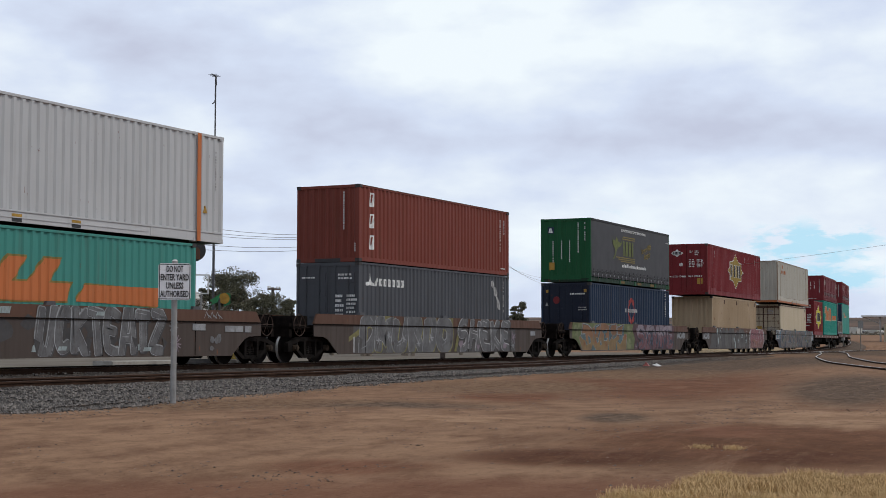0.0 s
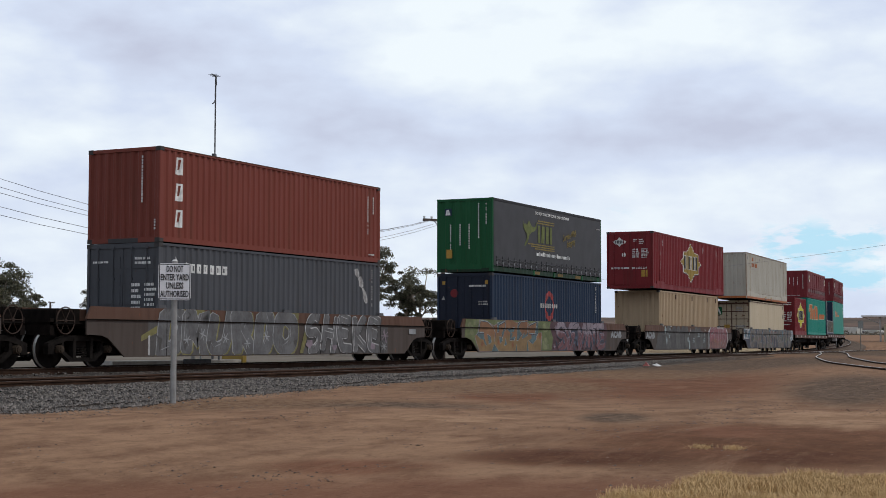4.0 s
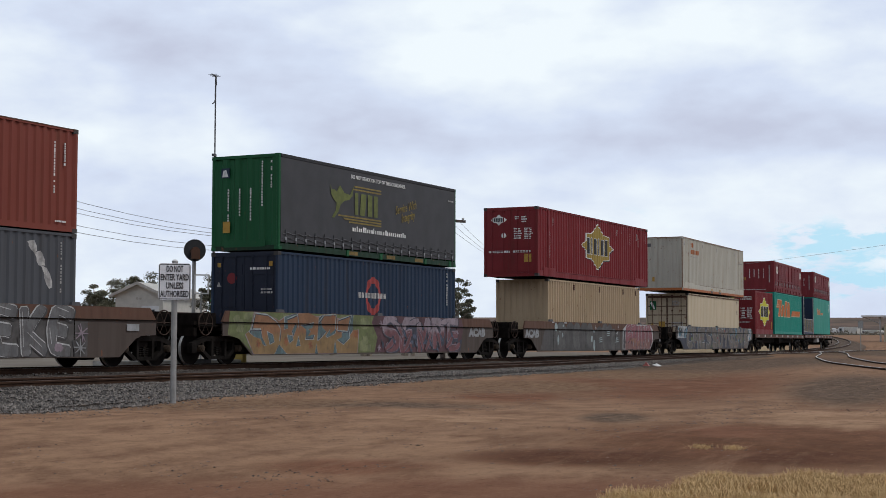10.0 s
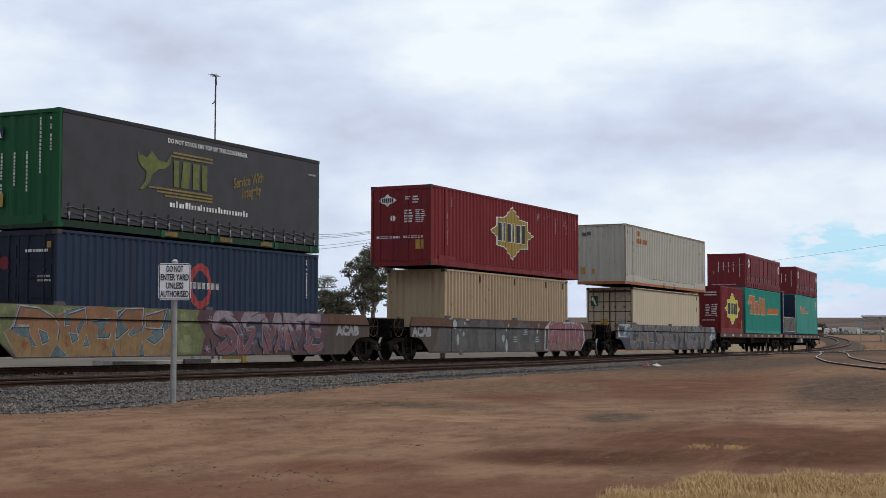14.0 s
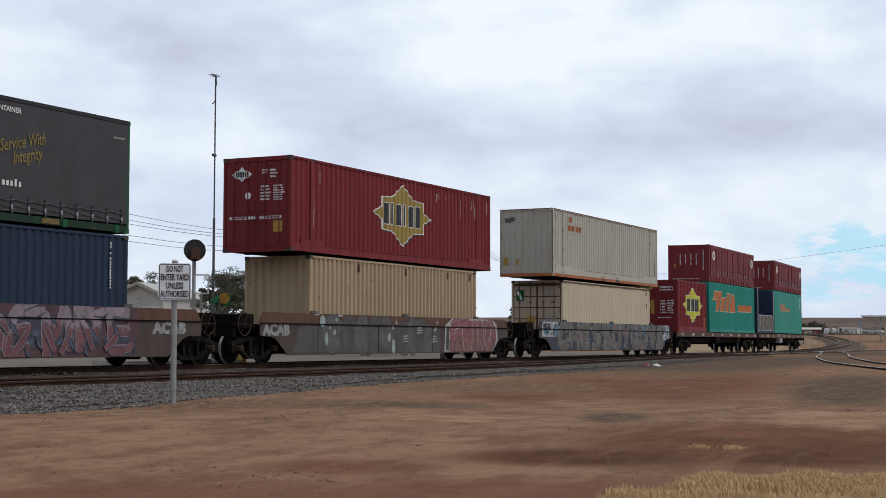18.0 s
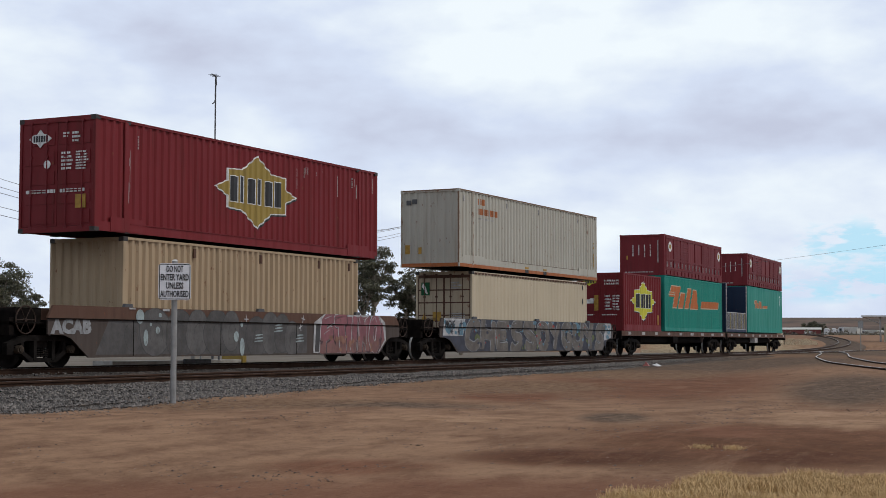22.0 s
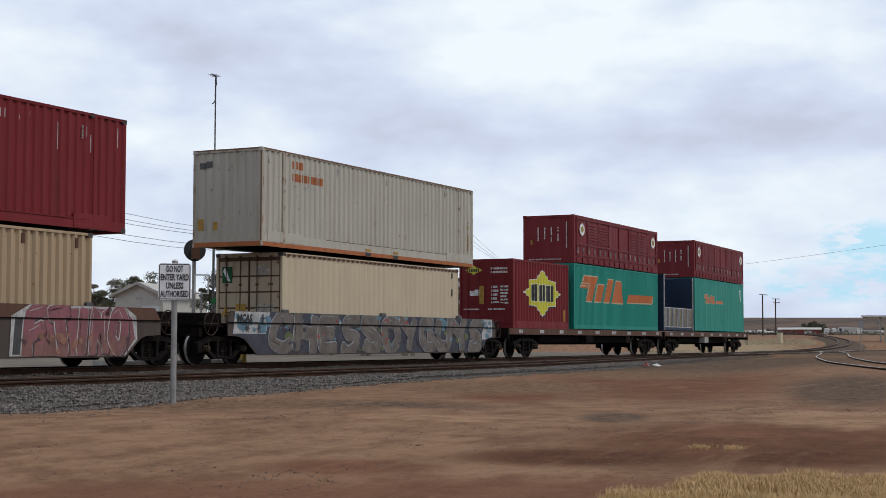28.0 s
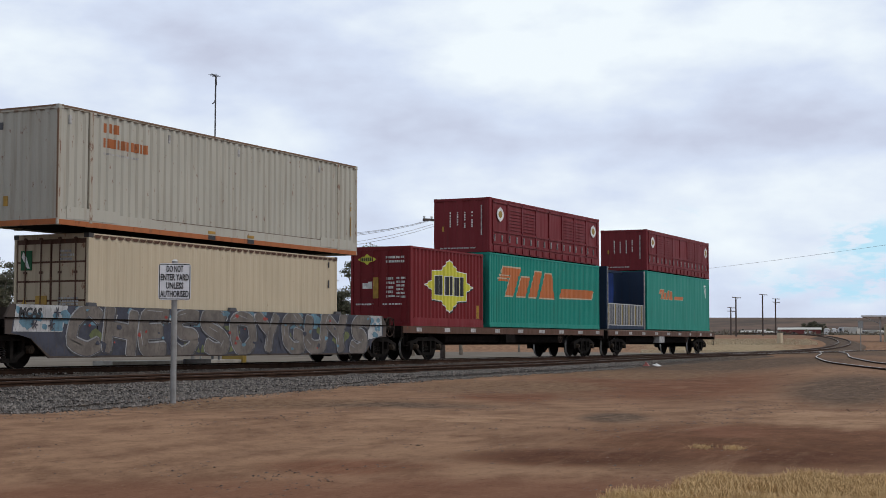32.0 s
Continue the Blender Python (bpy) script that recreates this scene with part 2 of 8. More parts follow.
def road_material():
    s = Nodes("pale_gravel_road")
    g = s.noise(s.map(0.5, 0.5, 0.5), 1.0, 5)
    f = s.noise(s.map(20, 20, 20), 1.0, 3)
    col = s.mix(s.ramp(g, 0.3, 0.7), (0.135, 0.116, 0.094), (0.205, 0.180, 0.149))
    return s.finish(s.mix(s.ramp(f, 0.5, 0.8, 0, 0.4), col, (0.15, 0.13, 0.115)), 0.95, 0, f, 0.3, 0.01, 0.05)


M_GROUND, M_BALLAST, M_ROAD = ground_material(), ballast_material(), road_material()


# ---- mesh helpers ----
class Shape:
    """Collects boxes, prisms, tubes and sheets into one mesh."""

    def __init__(self):
        self.v, self.f, self.weld = [], [], False

    def add(self, vs, fs):
        o = len(self.v)
        self.v += [tuple(p) for p in vs]
        self.f += [tuple(i + o for i in q) for q in fs]
        return self

    def box(self, x0, x1, y0, y1, z0, z1, c=0.0):
        """A box, with its four long edges cut by c."""
        if c <= 0:
            vs = [(x, y, z) for x in (x0, x1) for y in (y0, y1) for z in (z0, z1)]
            return self.add(vs, [(0, 1, 3, 2), (4, 6, 7, 5), (0, 4, 5, 1), (2, 3, 7, 6), (0, 2, 6, 4), (1, 5, 7, 3)])
        d = (x1 - x0, y1 - y0, z1 - z0)
        a = d.index(max(d))
        lo, hi = (x0, y0, z0), (x1, y1, z1)
        u, w = [k for k in range(3) if k != a]
        ring = [(lo[u] + c, lo[w]), (hi[u] - c, lo[w]), (hi[u], lo[w] + c), (hi[u], hi[w] - c), (hi[u] - c, hi[w]), (lo[u] + c, hi[w]), (lo[u], hi[w] - c), (lo[u], lo[w] + c)]
        return self.prism(ring, a, lo[a], hi[a])

    def prism(self, ring, axis, a, b):
        """A flat outline of the two other axes, pushed from a to b along axis."""
        n, vs = len(ring), []
        for s in (a, b):
            for p in ring:
                q = list(p)
                q.insert(axis, s)
                vs.append(q)
        fs = [(i, (i + 1) % n, n + (i + 1) % n, n + i) for i in range(n)]
        return self.add(vs, fs + [tuple(range(n))[::-1], tuple(range(n, 2 * n))])

    def cyl(self, c, axis, r, length, n=16, r2=None):
        """A cylinder from c along axis."""
        ring = [(math.cos(2 * math.pi * i / n), math.sin(2 * math.pi * i / n)) for i in range(n)]
        vs = []
        for s, rad in ((0, r), (length, r if r2 is None else r2)):
            for p in ring:
                q = [p[0] * rad, p[1] * rad]
                q.insert(axis, s)
                vs.append([q[k] + c[k] for k in range(3)])
        fs = [(i, (i + 1) % n, n + (i + 1) % n, n + i) for i in range(n)]
        return self.add(vs, fs + [tuple(range(n))[::-1], tuple(range(n, 2 * n))])

    def tube(self, pts, r, n=6, r_end=None):
        pts = [Vector(p) for p in pts]
        vs, m = [], len(pts)
        for i, p in enumerate(pts):
            d = (pts[min(i + 1, m - 1)] - pts[max(i - 1, 0)]).normalized()
            u = d.cross(Vector((0, 0, 1)) if abs(d.z) < 0.9 else Vector((1, 0, 0))).normalized()
            w = d.cross(u)
            rad = r if r_end is None else r + (r_end - r) * i / (m - 1)
            vs += [p + rad * (math.cos(2 * math.pi * k / n) * u + math.sin(2 * math.pi * k / n) * w) for k in range(n)]
        fs = [(i * n + k, i * n + (k + 1) % n, (i + 1) * n + (k + 1) % n, (i + 1) * n + k) for i in range(m - 1) for k in range(n)]
        return self.add(vs, fs + [tuple(range(n))[::-1], tuple(range((m - 1) * n, m * n))])

    def ring(self, c, axis, r, thick, n=20, k=6):
        """A torus about axis."""
        vs = []
        for i in range(n):
            a = 2 * math.pi * i / n
            for j in range(k):
                b = 2 * math.pi * j / k
                q = [(r + thick * math.cos(b)) * math.cos(a), (r + thick * math.cos(b)) * math.sin(a)]
                q.insert(axis, thick * math.sin(b))
                vs.append([q[s] + c[s] for s in range(3)])
        return self.add(vs, [(i * k + j, i * k + (j + 1) % k, ((i + 1) % n) * k + (j + 1) % k, ((i + 1) % n) * k + j) for i in range(n) for j in range(k)])

    def mesh(self, name, *mats):
        me = bpy.data.meshes.new(name)
        me.from_pydata(self.v, [], self.f)
        b = bmesh.new()
        b.from_mesh(me)
        if self.weld:
            bmesh.ops.remove_doubles(b, verts=b.verts, dist=2e-4)
        bmesh.ops.recalc_face_normals(b, faces=b.faces)
        b.to_mesh(me)
        b.free()
        for m in mats:
            me.materials.append(m)
        return me


def part(name, shape, material, parent, label=""):
    """One mesh object under a thing or part, in its parent's space."""
    me = shape.mesh(name, material) if isinstance(shape, Shape) else shape
    if not isinstance(shape, Shape) and not me.materials:
        me.materials.append(material)
    ob = new(name, me)
    ob.parent = parent
    return tagged(ob, label)


def share(name, me, material, parent, m=None, label=""):
    """A part on a mesh that its twins share, with a material of its own."""
    ob = new(name, me)
    ob.parent = parent
    if m is not None:
        ob.matrix_basis = m
    if material is not None:
        if not me.materials:
            me.materials.append(material)
        elif me.materials[0] != material:
            ob.material_slots[0].link = "OBJECT"
            ob.material_slots[0].material = material
    return tagged(ob, label)


def thing(name, label, category, group="", m=None):
    ob = new(name)
    ob.empty_display_size = 0.3
    if m is not None:
        ob.matrix_basis = m
    return tagged(ob, label, category, group)


def solid(name, shape, material, label, category, group="", kind="", m=None):
    """A thing that is one mesh."""
    ob = new(name, shape.mesh(name, material))
    if m is not None:
        ob.matrix_basis = m
    return tagged(ob, label, category, group, kind)


def letters(text, size, width=None, bold=0.0, depth=0.004, shear=0.0, space=1.0):
    """A mesh of built-in lettering in the xz plane, facing -y, its middle at the origin."""
    cu = bpy.data.curves.new("lettering", "FONT")
    cu.body, cu.size, cu.align_x, cu.align_y = text, size, "CENTER", "CENTER"
    cu.extrude, cu.offset, cu.shear, cu.space_line, cu.resolution_u = depth, bold, shear, space, 2
    ob = bpy.data.objects.new("lettering", cu)
    scene.collection.objects.link(ob)
    me = bpy.data.meshes.new_from_object(ob.evaluated_get(bpy.context.evaluated_depsgraph_get()))
    bpy.data.objects.remove(ob)
    xs = [v.co.x for v in me.vertices]
    k = width / (max(xs) - min(xs)) if width else 1.0
    for v in me.vertices:
        x, y, z = v.co
        v.co = (x * k, -z, y)
    me.materials.clear()
    return me


def bars(rows, w, h, seed, fill=0.75):
    """Lines of writing too small to read: short bars in the xz plane, facing -y, from the top left corner down."""
    rnd = random.Random(seed)
    s = Shape()
    for r in range(rows):
        z1 = -r * h / rows
        z0 = z1 - h / rows * 0.55
        x = 0.0
        end = w * rnd.uniform(0.7, 1.0)
        while x < end:
            d = rnd.uniform(0.04, 0.12) * (0.5 + w)
            s.box(x, min(end, x + d * fill), -0.004, 0.004, z0, z1)
            x += d
    return s


def moved(shape, m):
    out = Shape()
    out.f = list(shape.f)
    out.v = [tuple(m @ Vector(p)) for p in shape.v]
    return out


# ---- the lie of the land ----
def smooth(a, b, x):
    t = min(1.0, max(0.0, (x - a) / (b - a)))
    return t * t * (3 - 2 * t)


def rise(r):
    """The land lifts beyond the yard."""
    return 3.2 * smooth(110, 400, r)


def rail_z(x):
    """Height of the railhead, which climbs gently towards +x."""
    return EYE_Z - 0.6465 + 0.002 * min(x, 260) + rise(math.hypot(x, main_y(x)))


def yard_z(x):
    """The near tracks run level into the yard."""
    return EYE_Z - 0.6465 + 0.002 * min(x, 100)


def main_y(x):
    """Centre of the main line: straight, then a long curve away from +y's near side."""
    return 25.83 + 7.65 * (max(0.0, x - 60) / 100) ** 2


def along(line, x):
    """The height y of a smooth line through its points at x."""
    for i, ((a, b), (c, d)) in enumerate(zip(line, line[1:])):
        if x <= c or i == len(line) - 2:
            p, q = line[max(0, i - 1)], line[min(len(line) - 1, i + 2)]
            m0, m1 = (d - p[1]) / (c - p[0]), (q[1] - b) / (q[0] - a)
            h = c - a
            t = min(1.5, max(-5.0, (x - a) / h))
            if t < 0 or t > 1:
                return (b if t < 0 else d) + (m0 if t < 0 else m1) * (x - (a if t < 0 else c))
            return b * (1 + 2 * t) * (1 - t) ** 2 + m0 * h * t * (1 - t) ** 2 + d * t * t * (3 - 2 * t) + m1 * h * t * t * (t - 1)


LOOP = [(-40.0, 17.9), (20.0, 17.9), (38.0, 18.2), (54.0, 19.9), (67.0, 21.6), (80.0, 22.7), (92.0, 23.0), (104.0, 23.3), (120.0, 24.9), (143.0, 27.5), (165.0, 29.0)]
SPUR = [(22.0, 0.5), (38.9, 6.1), (44.8, 8.1), (51.8, 10.3), (62.8, 13.1), (70.4, 14.9), (84.0, 17.7), (97.0, 20.5), (107.0, 23.0), (118.0, 24.6)]


def loop_y(x):
    """Centre of the near track, which runs beside the main line and swings off with it."""
    return along(LOOP, x)


def spur_y(x):
    """Centre of the siding that leaves the near track by a sharp curve."""
    return along(SPUR, x)


def land(x, y):
    r = math.hypot(x, y)
    base = EYE_Z - 0.86 + 0.0016 * min(max(x, -100), 260) - 0.15 * smooth(95, 160, x)
    z = base * smooth(2.0, 18.0, r)
    if r > 200:
        z += rise(r) + 31.5 * smooth(600, 2000, r) + 1.2 * smooth(500, 1500, r) * noise.noise((x * 0.0016, y * 0.0016, 0))
    if r < 120:
        z += 0.035 * noise.noise((x * 0.35, y * 0.35, 1)) + 0.012 * noise.noise((x * 1.7, y * 1.7, 4))
    if 20 < x < 180:
        near = abs(y - spur_y(x)) if x < 112 else 9.0
        if x > 80:
            near = min(near, abs(y - loop_y(x)) + 4.0 * smooth(92, 80, x))
        if near < 6:
            z += (yard_z(x) - 0.055 - z) * smooth(5.0, 1.4, near) * smooth(20, 30, x) * smooth(180, 150, x)
    return z


def build_ground():
    az = [radians(a) for a in np.concatenate([np.arange(40, 90, 0.3), np.arange(90, 400, 5.0)])]
    radii = [0.6]
    while radii[-1] < 4600:
        radii.append(radii[-1] * 1.022)
    vs = [(0, 0, 0)]
    for r in radii:
        for a in az:
            x, y = r * math.sin(a), r * math.cos(a)
            vs.append((x, y, land(x, y)))
    n = len(az)
    fs = [(0, 1 + k, 1 + (k + 1) % n) for k in range(n)]
    for i in range(len(radii) - 1):
        o = 1 + i * n
        fs += [(o + k, o + n + k, o + n + (k + 1) % n, o + (k + 1) % n) for k in range(n)]
    me = bpy.data.meshes.new("ground")
    me.from_pydata(vs, [], fs)
    me.materials.append(M_GROUND)
    for p in me.polygons:
        p.use_smooth = True
    me.update()
    if me.polygons[0].normal.z < 0:
        me.flip_normals()
    return tagged(new("ground", me), "bare red-brown dirt ground running out to low hills", "ground", kind="structure")


build_ground()


def ribbon(name, centre, x0, x1, profile, material, step, label, category, rough=0.0, lift=0.0, wide=lambda x: 1.0):
    """A strip laid along a track: profile rows are (offset, height under the railhead)."""
    vs, fs, n = [], [], len(profile)
    xs = np.arange(x0, x1 + step, step)
    for x in xs:
        for o, h in profile:
            y = centre(x) + o * wide(x)
            z = rail_z(x) + h + lift + rough * (noise.noise((x * 1.3, y * 1.3, 2)) + 0.6 * noise.noise((x * 4.1, y * 4.1, 7)))
            vs.append((x, y, z))
    for i in range(len(xs) - 1):
        fs += [(i * n + k, i * n + k + 1, i * n + n + k + 1, i * n + n + k) for k in range(n - 1)]
    me = bpy.data.meshes.new(name)
    me.from_pydata(vs, [], fs)
    me.materials.append(material)
    me.update()
    if me.polygons[0].normal.z < 0:
        me.flip_normals()
    for p in me.polygons:
        p.use_smooth = True
    return tagged(new(name, me), label, category, kind="structure")


BED = [(-2.6, -0.50), (-2.1, -0.36), (-1.5, -0.19), (-1.1, -0.15), (-0.7, -0.15), (-0.3, -0.16), (0.3, -0.16), (0.7, -0.15), (1.1, -0.15), (1.5, -0.19), (2.1, -0.36), (2.6, -0.50)]
LOOP_BED = [(-2.5, -0.42), (-1.9, -0.25), (-1.4, -0.15), (-1.0, -0.115), (-0.7, -0.09), (-0.3, -0.075), (0.3, -0.075), (0.7, -0.09), (1.1, -0.11), (1.5, -0.16), (2.1, -0.30), (2.6, -0.45)]
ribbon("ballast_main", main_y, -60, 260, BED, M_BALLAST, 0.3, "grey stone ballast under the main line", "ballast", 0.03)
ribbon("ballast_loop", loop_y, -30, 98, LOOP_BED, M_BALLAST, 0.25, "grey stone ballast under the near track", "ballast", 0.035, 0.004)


def spread(x):
    """How far the near track's ballast reaches out over the dirt."""
    return 1.75 + 3.1 * smooth(34, 12, x) + 0.22 * noise.noise((x * 0.8, 0, 6)) + 0.1 * noise.noise((x * 3.1, 0, 2))


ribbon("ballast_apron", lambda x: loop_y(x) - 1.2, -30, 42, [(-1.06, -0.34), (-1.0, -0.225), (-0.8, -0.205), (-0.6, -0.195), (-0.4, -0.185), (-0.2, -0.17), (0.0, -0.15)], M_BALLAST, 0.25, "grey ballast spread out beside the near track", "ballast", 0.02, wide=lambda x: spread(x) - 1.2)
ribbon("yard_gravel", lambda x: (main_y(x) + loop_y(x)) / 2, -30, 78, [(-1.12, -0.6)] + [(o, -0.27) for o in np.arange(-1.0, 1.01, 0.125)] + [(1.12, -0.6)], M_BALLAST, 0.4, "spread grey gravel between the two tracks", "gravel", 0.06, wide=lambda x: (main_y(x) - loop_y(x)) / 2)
ribbon("gravel_road", main_y, -80, 112, [(3.2, -0.6)] + [(o, -0.16) for o in np.arange(4.0, 38.0, 2.0)] + [(40.0, -0.6)], M_ROAD, 2.0, "pale gravel yard road behind the main line", "road", 0.01)


def rail_pair(name, centre, x0, x1, head, label, level=rail_z):
    """Two flat-bottomed rails on one track, as one thing with two parts."""
    t = thing(name, label, "railway track")
    prof = [(-0.07, -0.16), (-0.07, -0.148), (-0.012, -0.125), (-0.012, -0.045), (-0.036, -0.032), (-0.036, -0.004), (0.036, -0.004), (0.036, -0.032), (0.012, -0.045), (0.012, -0.125), (0.07, -0.148), (0.07, -0.16)]
    xs = np.arange(x0, x1 + 0.01, 2.0)
    for side in (-0.7535, 0.7535):
        s, top = Shape(), Shape()
        n = len(prof)
        vs, tv = [], []
        for x in xs:
            d = (centre(x + 0.5) - centre(x - 0.5))
            for o, h in prof:
                k = 1 / math.sqrt(1 + d * d)
                vs.append((x - (side + o) * d * k, centre(x) + (side + o) * k, level(x) + h))
            for o, h in ((-0.03, -0.004), (-0.026, 0.0), (0.026, 0.0), (0.03, -0.004)):
                tv.append((x, centre(x) + (side + o) * math.sqrt(1 + d * d), level(x) + h))
        m = len(xs)
        s.add(vs, [(i * n + k, i * n + (k + 1) % n, i * n + n + (k + 1) % n, i * n + n + k) for i in range(m - 1) for k in range(n)])
        top.add(tv, [(i * 4 + k, i * 4 + k + 1, i * 4 + 5 + k, i * 4 + 4 + k) for i in range(m - 1) for k in range(3)])
        r = part("rail", s, M_RAIL, t)
        part("railhead", top, head, r, "running surface of the rail")
    return t


rail_pair("main_track", main_y, -60, 420, M_RAILTOP, "main line of rusty rails with bright worn heads")
rail_pair("loop_track", loop_y, -30, 84, M_RAILDULL, "little-used near track of brown rusty rails")
rail_pair("yard_track", loop_y, 84, 164, M_RAILBRIGHT, "worn yard track running on into the distance", yard_z)
rail_pair("spur_track", spur_y, 22, 116, M_RAILBRIGHT, "curving siding of worn steel rails on dirt", yard_z)

# sleepers, each a piece of its track
SLEEPER = Shape().box(-0.12, 0.12, -1.25, 1.25, -0.15, 0.0, 0.015).mesh("sleeper", M_SLEEPER)
for track, centre, xs in (("main_track", main_y, np.arange(20, 110, 0.65)), ("loop_track", loop_y, np.arange(6, 80, 0.65))):
    for x in xs:
        d = centre(x + 0.5) - centre(x - 0.5)
        share("sleeper", SLEEPER, None, bpy.data.objects[track], pose(x, centre(x), rail_z(x) - 0.163, 0, 0, math.degrees(math.atan(d))))


def scatter(name, spots, size, material, label, category, squash=0.7, seed=5, sink=0.25):
    """Many loose stones in one mesh: jittered octahedra."""
    rnd = np.random.RandomState(seed)
    base = np.array([(1, 0, 0), (0, 1, 0), (-1, 0, 0), (0, -1, 0), (0, 0, 1), (0, 0, -1)], float)
    tri = np.array([(0, 1, 4), (1, 2, 4), (2, 3, 4), (3, 0, 4), (1, 0, 5), (2, 1, 5), (3, 2, 5), (0, 3, 5)])
    n = len(spots)
    sz = rnd.uniform(size[0], size[1], (n, 1, 1)) * rnd.uniform(0.7, 1.3, (n, 6, 1))
    ang = rnd.uniform(0, 2 * math.pi, n)
    c, s = np.cos(ang)[:, None], np.sin(ang)[:, None]
    v = base[None] * sz
    v += rnd.uniform(-0.25, 0.25, v.shape) * sz
    x, y = v[:, :, 0] * c - v[:, :, 1] * s, v[:, :, 0] * s + v[:, :, 1] * c
    v = np.stack([x, y, v[:, :, 2] * squash], 2) + np.array(spots)[:, None, :]
    f = tri[None] + 6 * np.arange(n)[:, None, None]
    me = bpy.data.meshes.new(name)
    me.from_pydata(v.reshape(-1, 3).tolist(), [], f.reshape(-1, 3).tolist())
    me.materials.append(material)
    return tagged(new(name, me), label, category, kind="stuff")


rnd = random.Random(11)
spots = []
for k in range(66000):
    u = rnd.random() ** 1.5
    x = 9 + 72 * u
    if rnd.random() < smooth(42, 80, x):
        continue
    o = rnd.uniform(-spread(x) - 0.22, 2.4)
    h = -0.08 if abs(o) < 0.8 else (-0.15 - 0.27 * (o - 1.3) if o > 1.3 else -0.10 - 0.09 * min(1.0, (abs(o) - 0.8) / 2.5))
    if abs(abs(o) - 0.7535) < 0.09:
        continue
    y = loop_y(x) + o
    spots.append((x, y, rail_z(x) + h + 0.03 * noise.noise((x * 1.3, y * 1.3, 2))))
for k in range(18000):
    x = 14 + 74 * rnd.random() ** 1.4
    if rnd.random() < smooth(48, 86, x):
        continue
    a, b = loop_y(x) + 1.9, main_y(x) + 1.6
    y = a + (b - a) * rnd.random()
    if abs(abs(y - main_y(x)) - 0.7535) < 0.09:
        continue
    top = -0.15 if abs(y - main_y(x)) < 1.5 else -0.27
    spots.append((x, y, rail_z(x) + top + 0.05 * noise.noise((x * 0.5, y * 0.5, 9))))
for k in range(9000):
    x = 10 + 40 * rnd.random() ** 1.4
    y = loop_y(x) - spread(x) - abs(rnd.gauss(0, 0.22)) * (1 + 0.8 * noise.noise((x * 0.7, 4, 0)))
    spots.append((x, y, land(x, y) + 0.012))
scatter("ballast_stones", spots, (0.013, 0.032), M_STONE, "loose grey ballast stones", "ballast stones", 0.8)
spots = []
for k in range(10000):
    x = 10 + 60 * rnd.random() ** 1.4
    y = loop_y(x) - spread(x) + 0.25 - abs(rnd.gauss(0, 0.55)) - 0.35 * max(0, noise.noise((x * 0.6, 0, 3)))
    spots.append((x, y, land(x, y)))
scatter("stray_stones", spots, (0.008, 0.020), M_GRIT, "stray small stones at the edge of the ballast", "ballast stones", 0.6, 6)
spots = []
for k in range(7000):
    a = radians(rnd.uniform(44, 84))
    r = 10 + 50 * rnd.random() ** 1.3
    x, y = r * math.sin(a), r * math.cos(a)
    if y < loop_y(x) - spread(x) and noise.noise((x * 0.4, y * 0.4, 3)) + rnd.uniform(-0.3, 0.3) > 0.15 + 0.25 * smooth(17, 13, r):
        spots.append((x, y, land(x, y)))
scatter("pebbles", spots, (0.005, 0.016), M_PEBBLE, "small pebbles and clods on the dirt", "pebbles", 0.45, 8)

spots = []
for k in range(26000):
    a = radians(rnd.uniform(45, 82))
    r = 11 + 34 * rnd.random() ** 1.2
    x, y = r * math.sin(a), r * math.cos(a)
    if y < loop_y(x) - spread(x) - 0.2 and noise.noise((x * 0.45, y * 0.9, 13)) + 0.6 * noise.noise((x * 2.2, y * 2.2, 6)) + rnd.uniform(-0.2, 0.2) > 0.27 + 0.25 * smooth(16, 13, r):
        spots.append((x, y, land(x, y)))
scatter("dirt_clods", spots, (0.005, 0.019), M_CLOD, "small dark clods and twigs on the dirt", "clods", 0.5, 9)


# ---- the train ----
PACE = (37.8816, -2.8246, 0.7248, 0.4786, -0.0490)


def ahead(t):
    """How far the train stands along +x of its place at half time."""
    q = (t - 16) / 16
    return -sum(c * q ** (k + 1) for k, c in enumerate(PACE))


ROLLING = []     # (thing, its middle along the train, height of its base over the railhead)
WHEELS = []      # every wheelset, with its own turn
PANEL_D = 0.042


class Wave:
    """The outline of corrugated steel between a and b: how far it lies in at a place, and where it bends."""

    def __init__(self, a, b, pitch, depth):
        n = max(1, round((b - a) / pitch))
        p = (b - a) / n
        self.a, self.p, self.d = a, p, depth
        self.breaks = [a + p * (k + f) for k in range(n) for f in (0.0, 0.32, 0.47, 0.82)] + [b]

    def __call__(self, x):
        f = ((x - self.a) / self.p) % 1.0
        if f < 0.32:
            return 0.0
        if f < 0.47:
            return self.d * (f - 0.32) / 0.15
        if f < 0.82:
            return self.d
        return self.d * (1 - (f - 0.82) / 0.18)


def sheet(wave, z0, z1, place):
    """A corrugated sheet; place(u, z, depth) puts it into the thing's space."""
    s = Shape()
    us = wave.breaks
    vs = [place(u, z, min(wave(u + 1e-6), wave.d) if i < len(us) - 1 else 0.0) for i, u in enumerate(us) for z in (z0, z1)]
    return s.add(vs, [(2 * i, 2 * i + 2, 2 * i + 3, 2 * i + 1) for i in range(len(us) - 1)])


